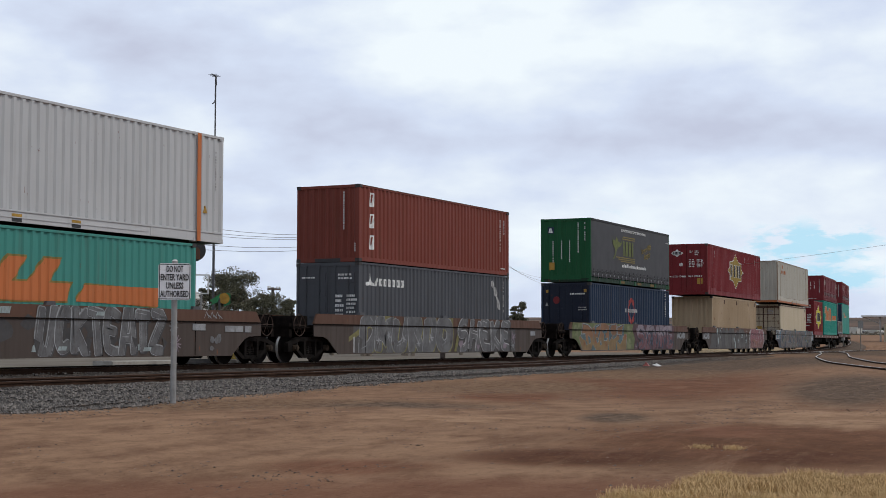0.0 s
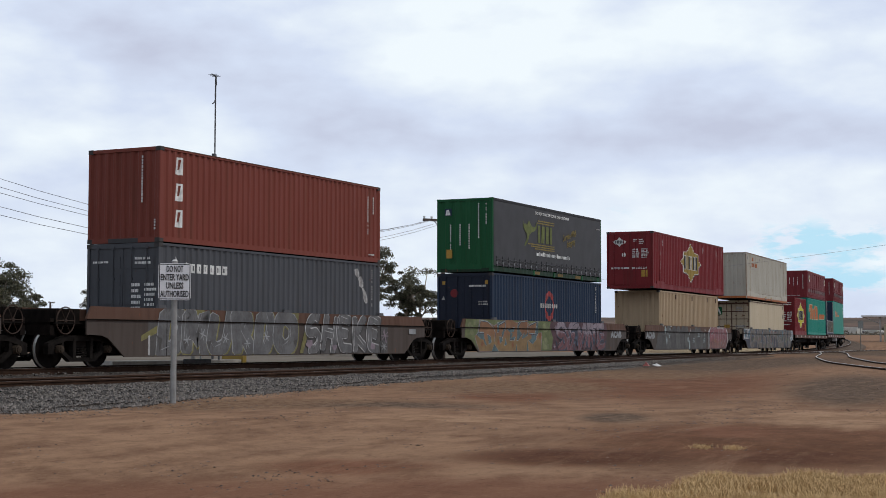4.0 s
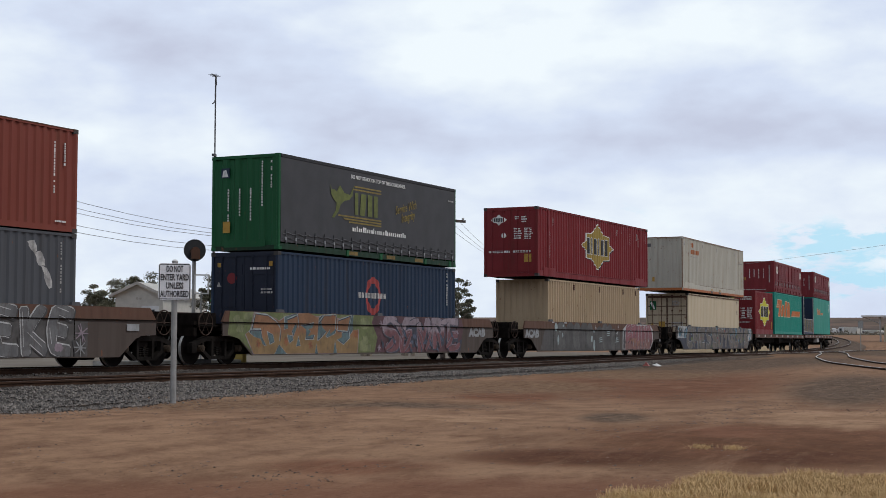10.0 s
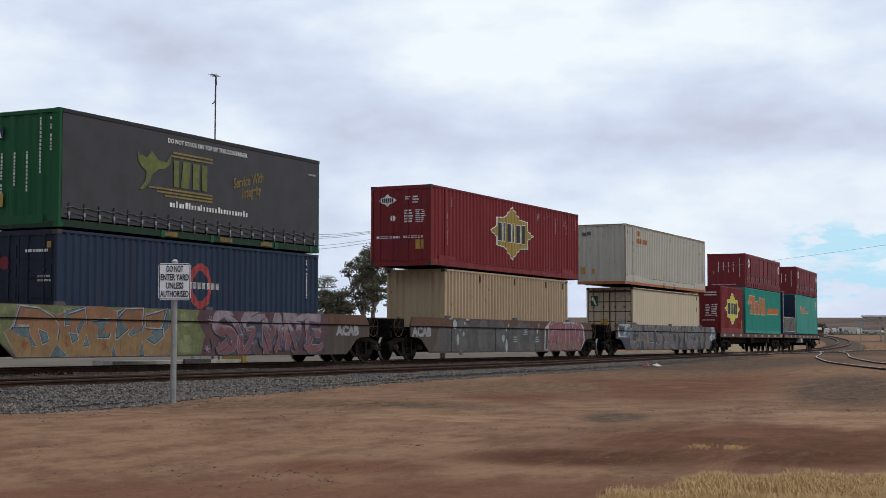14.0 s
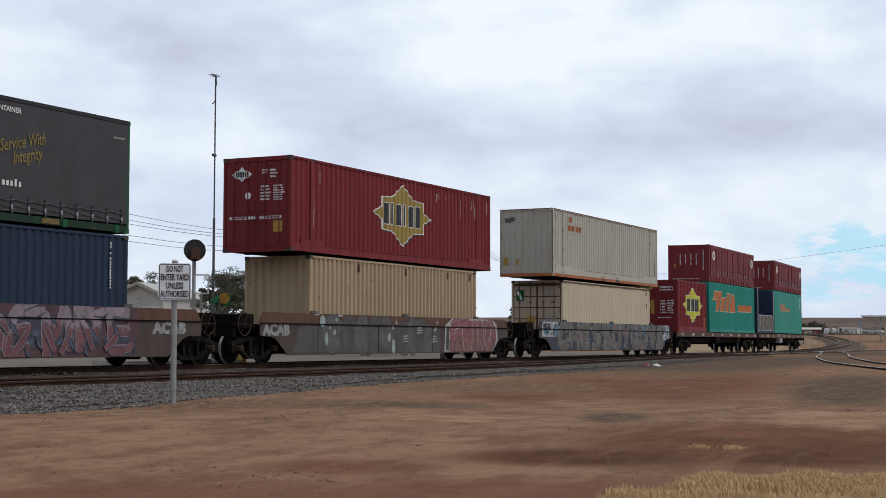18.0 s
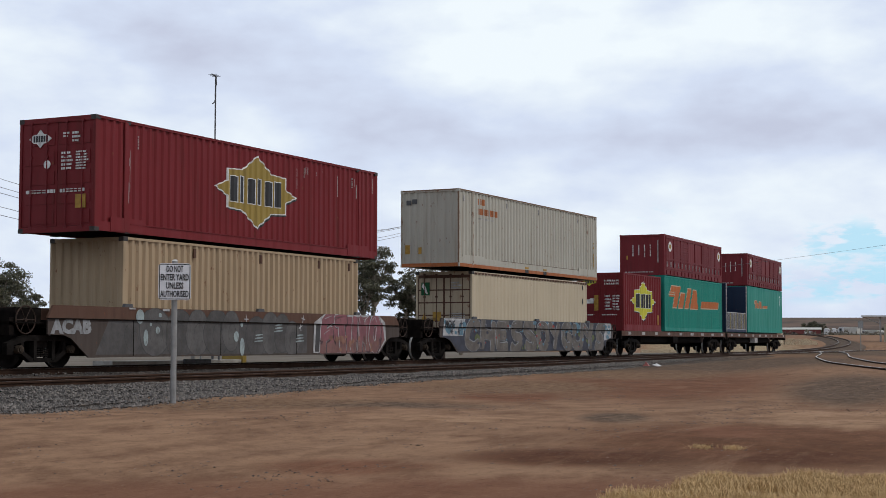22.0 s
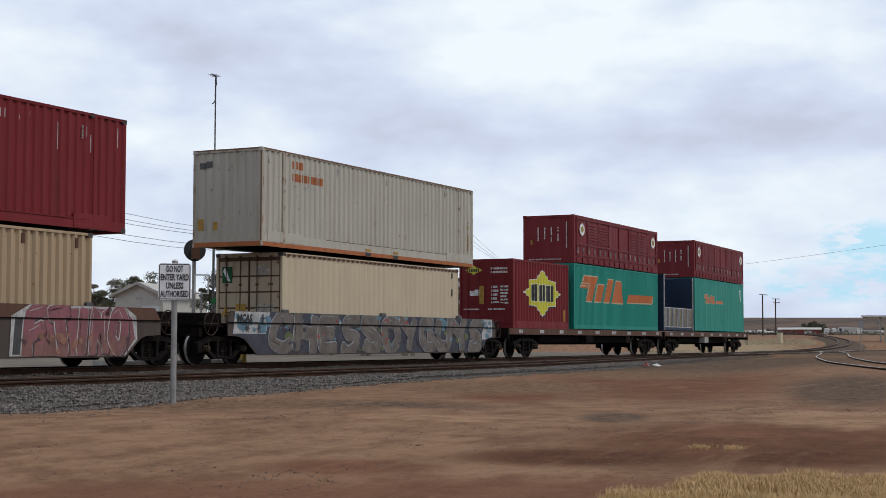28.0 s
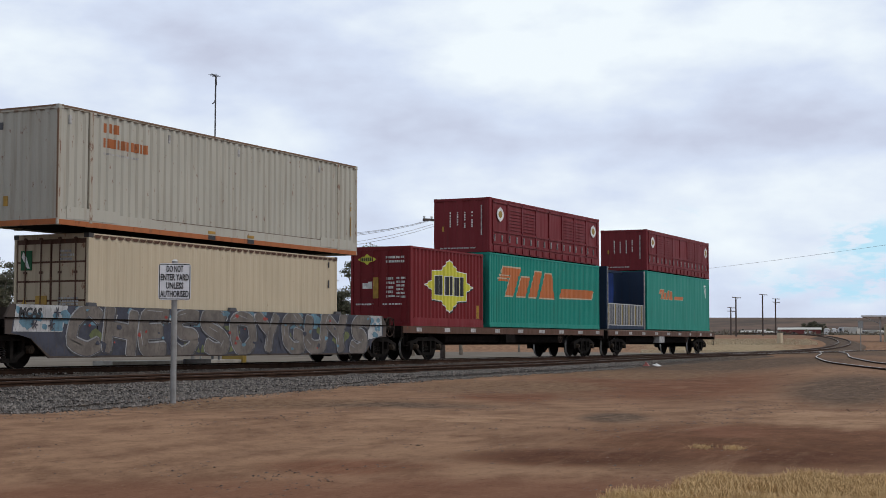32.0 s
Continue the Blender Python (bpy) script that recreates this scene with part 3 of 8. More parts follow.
def cut(poly, a, b):
    for side, lim in ((1, a), (-1, b)):
        out = []
        for (x0, z0), (x1, z1) in zip(poly, poly[1:] + poly[:1]):
            i0, i1 = side * (x0 - lim) >= 0, side * (x1 - lim) >= 0
            if i0:
                out.append((x0, z0))
            if i0 != i1:
                k = (lim - x0) / (x1 - x0)
                out.append((lim, z0 + k * (z1 - z0)))
        poly = out
        if len(poly) < 3:
            return []
    return poly


def drape(polys, wave, place, lift=0.004):
    """Flat paint shapes laid onto a corrugated sheet."""
    s = Shape()
    s.weld = True
    for poly in polys:
        lo, hi = min(p[0] for p in poly), max(p[0] for p in poly)
        us = [u for u in wave.breaks if lo < u < hi]
        for a, b in zip([lo] + us, us + [hi]):
            if b - a < 1e-5:
                continue
            q = cut(poly, a, b)
            if q:
                mid = (a + b) / 2
                e = 1e-6
                vs = [place(x, z, wave(min(max(x, a + e), b - e)) - lift) for x, z in q]
                s.add(vs, [tuple(range(len(vs)))])
    return s


CASTING = {}


def casting_mesh():
    if "m" not in CASTING:
        CASTING["m"] = Shape().box(-0.089, 0.089, -0.081, 0.081, -0.059, 0.059, 0.01).mesh("corner_casting")
        CASTING["m"].materials.append(M_DARK)
    return CASTING["m"]


def door_end(t, L, W, H, mat, rodmat, seed, x, gap=None):
    """Two steel doors with lock rods, ribs and hinges at the end x = -L/2."""
    for k, (y0, y1) in enumerate(((-W / 2 + 0.10, -0.008), (0.008, W / 2 - 0.10))):
        s = Shape().box(x + 0.03, x + 0.07, y0, y1, 0.16, H - 0.13)
        n, ribs = 5, []
        for r in range(n):
            za = 0.22 + (H - 0.42) * r / n
            zb = za + (H - 0.42) / n - (0.05 if gap else 0.16)
            m = 0.035 if gap else 0.08
            ribs.append(Shape().prism([(y0 + m, za), (y1 - m, za), (y1 - m, zb), (y0 + m, zb)], 0, x + 0.012, x + 0.032))
        door = part("door", s, gap or mat, t)
        for rib in ribs:
            part("panel", rib, mat, door)
        for f in (0.28, 0.74):
            rods = Shape()
            yy = y0 + (y1 - y0) * f
            rods.tube([(x - 0.005, yy, 0.10), (x - 0.005, yy, H - 0.08)], 0.017, 6)
            for zz in (0.13, H * 0.33, H * 0.66, H - 0.12):
                rods.box(x - 0.02, x + 0.03, yy - 0.05, yy + 0.05, zz - 0.03, zz + 0.03)
            part("lock_rod", rods, rodmat, door)
        for f, zz in ((0.28, H * 0.36), (0.74, H * 0.36)):
            yy = y0 + (y1 - y0) * f
            ya, yb = sorted((yy - 0.02, yy + 0.36 * (1 if f < 0.5 else -1)))
            part("handle", Shape().box(x - 0.03, x - 0.012, ya, yb, zz - 0.015, zz + 0.015), rodmat, door)
    part("header", Shape().box(x, x + 0.09, -W / 2 + 0.09, W / 2 - 0.09, H - 0.13, H), mat, t)
    part("sill", Shape().box(x, x + 0.09, -W / 2 + 0.09, W / 2 - 0.09, 0.0, 0.15), mat, t)


def container(label, L, W, H, mat, mid, base, end="sheet", edging=None, pitch=0.279, depth=PANEL_D, inset=0.0, skirt=0.16, rods=None, roof=None, side="sheet", group="shipping containers", seed=0, beam=None, end_pitch=0.29, casting=None, door=None, gap=None):
    """A steel container with its middle and the height of its base on the train."""
    t = thing("shipping_container", label, "container", group)
    edging = edging or mat
    wave = Wave(-L / 2 + 0.1, L / 2 - 0.1, pitch, depth)
    near = lambda u, z, d: (u, -W / 2 + 0.012 + d, z)
    far = lambda u, z, d: (u, W / 2 - 0.012 - d, z)
    if side == "sheet":
        part("side_panel", sheet(wave, skirt, H - 0.07, near), mat, t)
    part("side_panel", sheet(wave, skirt, H - 0.07, far), mat, t)
    for s in (-1, 1):
        part("bottom_rail", Shape().box(-L / 2 + 0.09, L / 2 - 0.09, s * (W / 2 - 0.03) - 0.03, s * (W / 2 - 0.03) + 0.03, 0.02, skirt), beam or edging, t)
        part("top_rail", Shape().box(-L / 2 + 0.09, L / 2 - 0.09, s * (W / 2 - 0.03) - 0.03, s * (W / 2 - 0.03) + 0.03, H - 0.07, H - 0.005), edging, t)
    wr = Wave(-L / 2 + 0.1, L / 2 - 0.1, 0.35, 0.02)
    s = Shape()
    us = wr.breaks
    s.add([(u, y, H - 0.015 - wr(u + 1e-6)) for u in us for y in (-W / 2 + 0.06, W / 2 - 0.06)], [(2 * i, 2 * i + 1, 2 * i + 3, 2 * i + 2) for i in range(len(us) - 1)])
    part("roof", s, roof or M_ROOF, t)
    part("floor", Shape().box(-L / 2 + 0.09, L / 2 - 0.09, -W / 2 + 0.06, W / 2 - 0.06, 0.06, 0.14), M_UNDER, t)
    for x in (-1, 1):
        for y in (-1, 1):
            part("corner_post", Shape().box(x * L / 2 - (0.1 if x > 0 else 0), x * L / 2 + (0 if x > 0 else 0.1), y * W / 2 - (0.09 if y > 0 else 0), y * W / 2 + (0 if y > 0 else 0.09), 0.11, H - 0.11, 0.012), edging, t)
            xs = [x * (L / 2 - 0.085)] + ([x * (L / 2 - inset - 0.085)] if inset else [])
            for xc in xs:
                for z in (0.059, H - 0.055):
                    share("corner_casting", casting_mesh(), casting or M_WORNSTEEL, t, pose(xc, y * (W / 2 - 0.078), z))
            if inset:
                xc = x * (L / 2 - inset)
                part("post", Shape().box(xc - 0.07, xc + 0.07, y * (W / 2 - 0.02) - 0.035, y * (W / 2 - 0.02) + 0.035, 0.1, H - 0.06, 0.012), edging, t)
    x = -L / 2
    if end == "doors":
        door_end(t, L, W, H, door or mat, rods or M_GALV, seed, x, gap)
    else:
        we = Wave(-W / 2 + 0.09, W / 2 - 0.09, end_pitch, 0.045)
        part("end_wall", sheet(we, 0.14, H - 0.1, lambda u, z, d: (x + 0.02 + d, u, z)), mat, t)
        part("header", Shape().box(x, x + 0.08, -W / 2 + 0.09, W / 2 - 0.09, H - 0.1, H - 0.005), edging, t)
        part("sill", Shape().box(x, x + 0.09, -W / 2 + 0.09, W / 2 - 0.09, 0.0, 0.14), beam or edging, t)
    we = Wave(-W / 2 + 0.09, W / 2 - 0.09, end_pitch, 0.045)
    part("end_wall", sheet(we, 0.14, H - 0.1, lambda u, z, d: (-x - 0.02 - d, u, z)), mat, t)
    part("header", Shape().box(-x - 0.08, -x, -W / 2 + 0.09, W / 2 - 0.09, H - 0.1, H - 0.005), edging, t)
    part("sill", Shape().box(-x - 0.09, -x, -W / 2 + 0.09, W / 2 - 0.09, 0.0, 0.14), beam or edging, t)
    ROLLING.append((t, mid, base))
    return t, wave, near


def painted(t, name, polys, wave, place, mat, lift=0.004, label=""):
    """Paint shapes on a panel, each a part of its own."""
    for i, q in enumerate(polys):
        part(name, drape([q], wave, place, lift + 0.0005 * i if len(polys) < 16 else lift), mat, t, label)


def rect(x0, x1, z0, z1, slant=0.0):
    return [(x0, z0), (x1, z0), (x1 + slant, z1), (x0 + slant, z1)]


def on_end(t, y_left, z_top, w, h, rows, seed, L, mat=None, label="small white markings"):
    """Unreadable lines on the end at -x; y runs from far (+) to near (-) in the picture, left to right."""
    s = moved(bars(rows, w, h, seed), Matrix.Translation((-L / 2 - 0.004, y_left, z_top)) @ Matrix.Rotation(-math.pi / 2, 4, "Z"))
    return tagged(part("marking", s, mat or M_LETTER, t, label), kind="stuff")


def end_patch(t, L, y0, y1, z0, z1, mat, label="", out=0.006):
    return part("sticker", Shape().box(-L / 2 - out, -L / 2 + 0.012, min(y0, y1), max(y0, y1), z0, z1), mat, t, label)


def end_column(t, L, y, z1, z0, seed, mat=None, w=0.04):
    """A column of small characters written downwards on an end wall."""
    rnd = random.Random(seed)
    s, z = Shape(), z1
    while z > z0:
        h = rnd.uniform(0.06, 0.11)
        if rnd.random() < 0.85:
            s.box(-L / 2 - 0.002, -L / 2 + 0.018, y - w / 2, y + w / 2, z - h * 0.7, z)
        z -= h
    return tagged(part("marking", s, mat or M_LETTER, t, "column of small white characters"), kind="stuff")


def side_column(t, x, W, z1, z0, seed, mat=None, w=0.04):
    rnd = random.Random(seed)
    s, z = Shape(), z1
    while z > z0:
        h = rnd.uniform(0.05, 0.1)
        if rnd.random() < 0.85:
            s.box(x - w / 2, x + w / 2, -W / 2 - 0.002, -W / 2 + 0.02, z - h * 0.7, z)
        z -= h
    return tagged(part("marking", s, mat or M_LETTER, t, "column of small white characters"), kind="stuff")


def badge(t, wave, near, cx, cz, w, h, fill, edge=None):
    """The stepped diamond badge with six upright bars for its word."""
    def star(k):
        p = [(-1, 0), (-0.72, 0.2), (-0.72, 0.52), (-0.36, 0.56), (0, 1), (0.36, 0.56), (0.72, 0.52), (0.72, 0.2), (1, 0), (0.72, -0.2), (0.72, -0.52), (0.36, -0.56), (0, -1), (-0.36, -0.56), (-0.72, -0.52), (-0.72, -0.2)]
        return [(cx + x * (w / 2) * k, cz + z * (h / 2) * k) for x, z in p]
    painted(t, "badge_shadow", [[(x + 0.05, z - 0.05) for x, z in star(1.02)]], wave, near, M_BLACK, 0.003, "dark drop shadow of the badge")
    painted(t, "badge_edge", [star(1.03)], wave, near, M_LETTER, 0.005, "white outline of the badge")
    b = part("badge", drape([star(0.98)], wave, near, 0.007), fill, t, "yellow stepped diamond badge")
    white, dark = [], []
    n = 6
    for i in range(n):
        x0 = cx - 0.64 * w / 2 + i * 1.28 * w / 2 / n
        x1 = x0 + 1.28 * w / 2 / n * (0.45 if i in (1, 3) else 0.80)
        top = 0.17 + 0.012 * (i % 2)
        white.append(rect(x0 - 0.025, x1 + 0.025, cz - 0.182 * h, cz + (top + 0.012) * h))
        dark.append(rect(x0, x1, cz - 0.17 * h, cz + top * h))
    painted(b, "badge_bar", white, wave, near, M_LETTER, 0.009)
    painted(b, "badge_bar", dark, wave, near, M_BLACK, 0.012, "black upright bars")


def end_badge(t, L, yc, zc, w, h, fill):
    p = [(-1, 0), (-0.6, 0.45), (-0.3, 0.5), (0, 1), (0.3, 0.5), (0.6, 0.45), (1, 0), (0.6, -0.45), (0.3, -0.5), (0, -1), (-0.3, -0.5), (-0.6, -0.45)]
    part("badge", Shape().prism([(yc + a * w / 2, zc + b * h / 2) for a, b in p], 0, -L / 2 - 0.006, -L / 2 + 0.01), fill, t, "small badge")
    s = Shape()
    for i in range(6):
        y0 = yc - 0.33 * w + i * 0.11 * w
        s.box(-L / 2 - 0.009, -L / 2, y0, y0 + 0.08 * w, zc - 0.17 * h, zc + 0.17 * h)
    part("marking", s, M_BLACK, t)


R0 = 0.63        # the eye stands this much over the railhead
LIFT = 0.10      # wagon bodies ride this much higher on their bogies
G40, G48 = 12.192, 14.63

# pale 48-foot box over a dull teal one
c, wv, nr = container("pale grey 48-foot container with an orange band", G48, 2.5, 3.05, M_PALE, -12.99, R0 + 2.79, "sheet", None, 0.30, 0.046, 1.22, 0.30, roof=M_PALE, casting=M_PALE)
part("orange_band", drape([rect(G48 / 2 - 1.22 - 0.09, G48 / 2 - 1.22 + 0.09, 0.02, 3.02)], Wave(-7.3, 7.3, 20, 0), lambda u, z, d: (u, -1.292 + d, z)), M_ORANGE, c, "orange painted post")
for x in (1.05, -1.05):
    part("fork_pocket", Shape().box(x - 0.17, x + 0.17, -1.253, -1.20, 0.03, 0.14), M_BLACK, c, "dark fork pocket")
    part("marking", Shape().box(x - 0.17, x + 0.17, -1.256, -1.20, 0.15, 0.22), M_YELLOW, c, "yellow fork pocket label")
part("rub_rail", Shape().box(-7.2, 7.25, -1.272, -1.245, 0.27, 0.31), M_PALE, c)
part("rub_rail", Shape().box(-7.2, 3.9, -1.266, -1.245, 0.12, 0.145), M_PALE, c)
part("lashing_plate", Shape().box(4.0, 5.2, -1.258, -1.2, 0.03, 0.33), M_PALE, c)
side_column(c, 6.95, 2.5, 2.6, 1.5, 41, M_FADED)
part("sticker", Shape().prism([(6.35, 0.82), (6.55, 0.82), (6.45, 1.02)], 1, -1.256, -1.2), M_YELLOW, c, "yellow warning triangle")
c, wv, nr = container("dull teal 40-foot container with orange slanted blocks", G40, 2.438, 2.896, M_DULLTEAL, -12.99, R0 - 0.17, pitch=0.29)
blocks = []
for d in (-2.49, -1.26, 0.0, 1.24):
    blocks += [[(-1.25 + d, 2.19), (-0.64 + d, 2.19), (-1.13 + d, 1.58), (-1.86 + d, 1.58)], [(-1.83 + d, 1.61), (-0.27 + d, 1.61), (-0.46 + d, 1.17), (-2.3 + d, 1.15)]]
blocks.append([(1.16, 1.18), (1.44, 1.6), (4.47, 1.61), (4.47, 1.11)])
painted(c, "logo_edge", [[(x + (0.055 if i in (1, 2) else -0.055), z + (0.05 if i < 2 else -0.04)) for i, (x, z) in enumerate(q)] for q in blocks], wv, nr, M_GOLDPRINT, 0.004, "thin yellow outline")
painted(c, "logo", blocks, wv, nr, M_ORANGE, 0.011, "orange slanted block")

# oxide red box over a slate grey one
c, wv, nr = container("oxide red 40-foot container with three white slanted blocks", G40, 2.438, 2.58, M_OXIDE, 8.295, R0 + 2.685, "sheet", roof=M_OXIDE)
for z in (2.12, 1.40, 0.68):
    painted(c, "logo", [rect(-5.42, -5.08, z - 0.24, z + 0.24, 0.06)], wv, nr, M_LETTER, 0.004, "white slanted block")
    painted(c, "logo_shade", [rect(-5.27, -5.2, z - 0.1, z + 0.18, 0.04)], wv, nr, M_OXIDE, 0.006)
end_column(c, G40, -0.62, 2.35, 1.15, 42)
end_column(c, G40, -1.05, 0.62, 0.35, 43)
side_column(c, 5.25, 2.438, 2.2, 0.95, 44)
side_column(c, 5.62, 2.438, 2.2, 1.7, 45)
part("marking", moved(bars(1, 0.4, 0.08, 46), Matrix.Translation((5.3, -1.215, 0.28))), M_LETTER, c)
part("gooseneck_slot", Shape().box(-G40 / 2 - 0.004, -G40 / 2 + 0.02, -0.5, 0.5, 0.0, 0.12), M_BLACK, c, "dark gooseneck recess")
part("top_rail", Shape().box(-G40 / 2 + 0.1, G40 / 2 - 0.1, -1.225, -1.2, 2.55, 2.576), M_WAGONBROWN, c, "dark worn top edge")
c, wv, nr = container("slate grey 40-foot container with white block lettering", G40, 2.438, 2.83, M_SLATE, 8.295, R0 - 0.16, "doors", rods=M_SLATE, pitch=0.279)
painted(c, "logo", [[(-5.62, 2.15), (-5.4, 2.2), (-5.28, 2.5), (-5.18, 2.18), (-5.0, 2.13), (-5.05, 2.05), (-5.25, 2.08), (-5.5, 2.06)], [(-4.98, 2.06), (-4.88, 2.06), (-4.78, 2.3), (-4.86, 2.36)]], wv, nr, M_LETTER, 0.004, "white winged mark")
painted(c, "logo", [rect(-4.65 + 0.3 * k, -4.65 + 0.3 * k + 0.235, 2.07, 2.32) for k in range(6)], wv, nr, M_LETTER, 0.004, "white block of a row")
painted(c, "logo_shade", [rect(-4.57 + 0.3 * k, -4.57 + 0.3 * k + 0.08, 2.13, 2.26) for k in range(6)], wv, nr, M_SLATE, 0.006)
painted(c, "graffito", [[(4.35, 2.55), (4.6, 2.6), (4.75, 2.35), (4.6, 2.3)], [(4.6, 2.3), (4.85, 2.35), (5.05, 2.0), (4.8, 2.0)], [(4.85, 2.0), (5.1, 1.95), (5.3, 1.5), (5.15, 1.45)]], wv, nr, M_FADED, 0.004, "pale scrawl")
side_column(c, 5.55, 2.438, 2.6, 1.4, 47, M_FADED)
on_end(c, 1.0, 2.36, 0.62, 0.1, 1, 48, G40)
on_end(c, -0.42, 2.45, 0.7, 0.24, 2, 49, G40)
on_end(c, -0.3, 1.75, 0.34, 0.95, 6, 50, G40)
on_end(c, -0.75, 1.75, 0.4, 0.95, 7, 51, G40)

# charcoal curtain-sider with a green frame over a navy box
c, wv, nr = container("green framed curtain-side container with a charcoal vinyl side", G40, 2.46, 2.93, M_GREEN, 29.64, R0 + 2.81, "sheet", side="curtain", end_pitch=0.42, skirt=0.2, beam=paint("oily_green_paint", (0.006, 0.026, 0.012), 0.5, 0.2, seed=22), roof=M_CURTAIN, casting=M_GREEN)
s = Shape()
us = np.arange(-6.0, 6.01, 0.1)
vs = []
for u in us:
    for z in (0.24, 0.6, 1.5, 2.3, 2.84):
        vs.append((u, -1.235 + 0.012 * noise.noise((u * 0.6, z * 0.9, 0)) * (1 if 0.5 < z < 2.8 else 0.2) + 0.008 * math.sin(u * 11) * (z < 0.3), z))
s.add(vs, [(i * 5 + k, i * 5 + 5 + k, i * 5 + 6 + k, i * 5 + 1 + k) for i in range(len(us) - 1) for k in range(4)])
cur = part("curtain", s, M_CURTAIN, c, "charcoal vinyl side curtain")
for p in cur.data.polygons:
    p.use_smooth = True
part("track_cover", Shape().box(-6.0, 6.0, -1.25, -1.19, 2.82, 2.93, 0.012), M_STRAP, c)
strap = Shape().box(-0.022, 0.022, -1.262, -1.25, 0.2, 0.62).mesh("strap", M_STRAP)
buckle = Shape().box(-0.035, 0.035, -1.275, -1.25, 0.3, 0.4).box(-0.008, 0.008, -1.28, -1.25, 0.2, 0.3).mesh("buckle", M_BUCKLE)
for k in range(21):
    x = -5.75 + 0.575 * k
    st = share("strap", strap, None, c, pose(x, 0, 0))
    share("buckle", buckle, None, st)
part("lashing_rope", Shape().tube([(-5.9 + 0.575 * i / 2, -1.258, 0.5 + (0.03 if i % 2 else -0.02)) for i in range(42)], 0.012, 5), M_DARK, c)
part("lashing_rope", Shape().tube([(-5.9 + 0.575 * i / 2, -1.258, 0.36 + (0.03 if i % 2 else -0.02)) for i in range(42)], 0.01, 5), M_DARK, c)
for x in (-1.6, 1.0, 3.1):
    part("side_pocket", Shape().box(x - 0.3, x + 0.3, -1.24, -1.18, 0.05, 0.17), M_OLDYELLOW, c, "yellow pocket label")
for x in (-1.95, 0.3, 3.6, 5.6):
    part("bracket", Shape().box(x - 0.08, x + 0.08, -1.25, -1.15, 0.0, 0.2), M_GREEN, c)
fl = lambda u, z, d: (u, -1.2485 + d, z)
flat = Wave(-6.1, 6.1, 30, 0)
painted(c, "logo", [[(-3.1, 2.28), (-3.03, 2.1), (-2.85, 2.12), (-2.7, 2.05), (-2.5, 2.28), (-2.2, 2.05), (-1.85, 2.02), (-1.6, 2.32), (-1.68, 2.0), (-1.9, 1.85), (-2.2, 1.8), (-2.45, 1.65), (-2.6, 1.4), (-2.85, 1.2), (-3.0, 1.2), (-2.75, 1.45), (-2.7, 1.7), (-2.9, 1.8), (-3.05, 1.95)]], flat, fl, M_KHAKI, 0.003, "olive leaping animal mark")
painted(c, "logo", [rect(-1.52, -1.3, 1.4, 2.12), rect(-1.2, -0.85, 1.4, 2.12, 0.1), rect(-0.65, -0.35, 1.4, 2.12), rect(-0.22, 0.02, 1.4, 2.12)], flat, fl, M_KHAKI, 0.003, "olive block")
painted(c, "logo", [rect(-1.66 + 0.1 * k, 0.28, 2.2 + 0.1 * k, 2.25 + 0.1 * k) for k in range(2)] + [rect(-2.6 + 0.35 * k, 0.28, 1.28 - 0.09 * k, 1.33 - 0.09 * k) for k in range(3)], flat, fl, M_GOLDPRINT, 0.004, "gold speed line")
share("lettering", letters("DO NOT STACK ON TOP OF THIS CONTAINER", 0.17, 3.8, 0.004, 0.002), M_LETTER, c, pose(0.1, -1.252, 2.63))
printed = random.Random(55)
line = Shape()
for k in range(27):
    tall = printed.choice((0.12, 0.12, 0.17))
    line.box(-1.68 + 0.14 * k, -1.68 + 0.14 * k + printed.uniform(0.06, 0.11), -1.2565, -1.2485, 0.84, 0.84 + tall)
tagged(part("logo", line, M_LETTER, c, "line of small white print"), kind="stuff")
share("lettering", letters("Service With\n  Integrity", 0.42, 1.6, 0.004, 0.002, 0.35, 0.8), M_GOLDPRINT, c, pose(2.1, -1.252, 1.74, 0, -12, 0))
part("marking", moved(bars(1, 0.45, 0.1, 56), Matrix.Translation((5.4, -1.252, 2.46))), M_FADED, c)
end_column(c, G40, -0.62, 2.72, 1.25, 57)
end_column(c, G40, -0.95, 2.72, 1.9, 58)
for y, z in ((0.62, 1.9), (0.2, 1.9), (-0.2, 1.9)):
    end_column(c, G40, y, z, 0.95, int(59 + y * 10))
end_patch(c, G40, 0.55, 0.8, 0.55, 0.9, M_YELLOW, "yellow label")
part("badge", Shape().box(-G40 / 2 - 0.004, -G40 / 2 + 0.02, 0.58, 0.88, 2.25, 2.55), M_NAVY, c, "dark square badge")
part("marking", Shape().prism([(0.62, 2.28), (0.84, 2.28), (0.8, 2.48), (0.7, 2.5)], 0, -G40 / 2 - 0.008, -G40 / 2), M_LETTER, c)
part("sill_beam", Shape().box(-G40 / 2 - 0.004, -G40 / 2 + 0.02, -0.75, 0.75, 0.1, 0.32), M_GREEN, c)
c, wv, nr = container("navy blue 40-foot container with a red roundel", G40, 2.438, 2.896, M_NAVY, 29.64, R0 - 0.14, "doors", rods=M_NAVYDOOR, door=M_NAVYDOOR)
cx, cz = -0.15, 1.7
ringp = []
for k in range(24):
    a, b = 2 * math.pi * k / 24, 2 * math.pi * (k + 1) / 24
    ringp.append([(cx + r * 0.85 * math.cos(q), cz + r * math.sin(q)) for r, q in ((0.42, a), (0.64, a), (0.64, b), (0.42, b))])
part("logo", drape(ringp, wv, nr), M_REDPRINT, c, "red roundel")
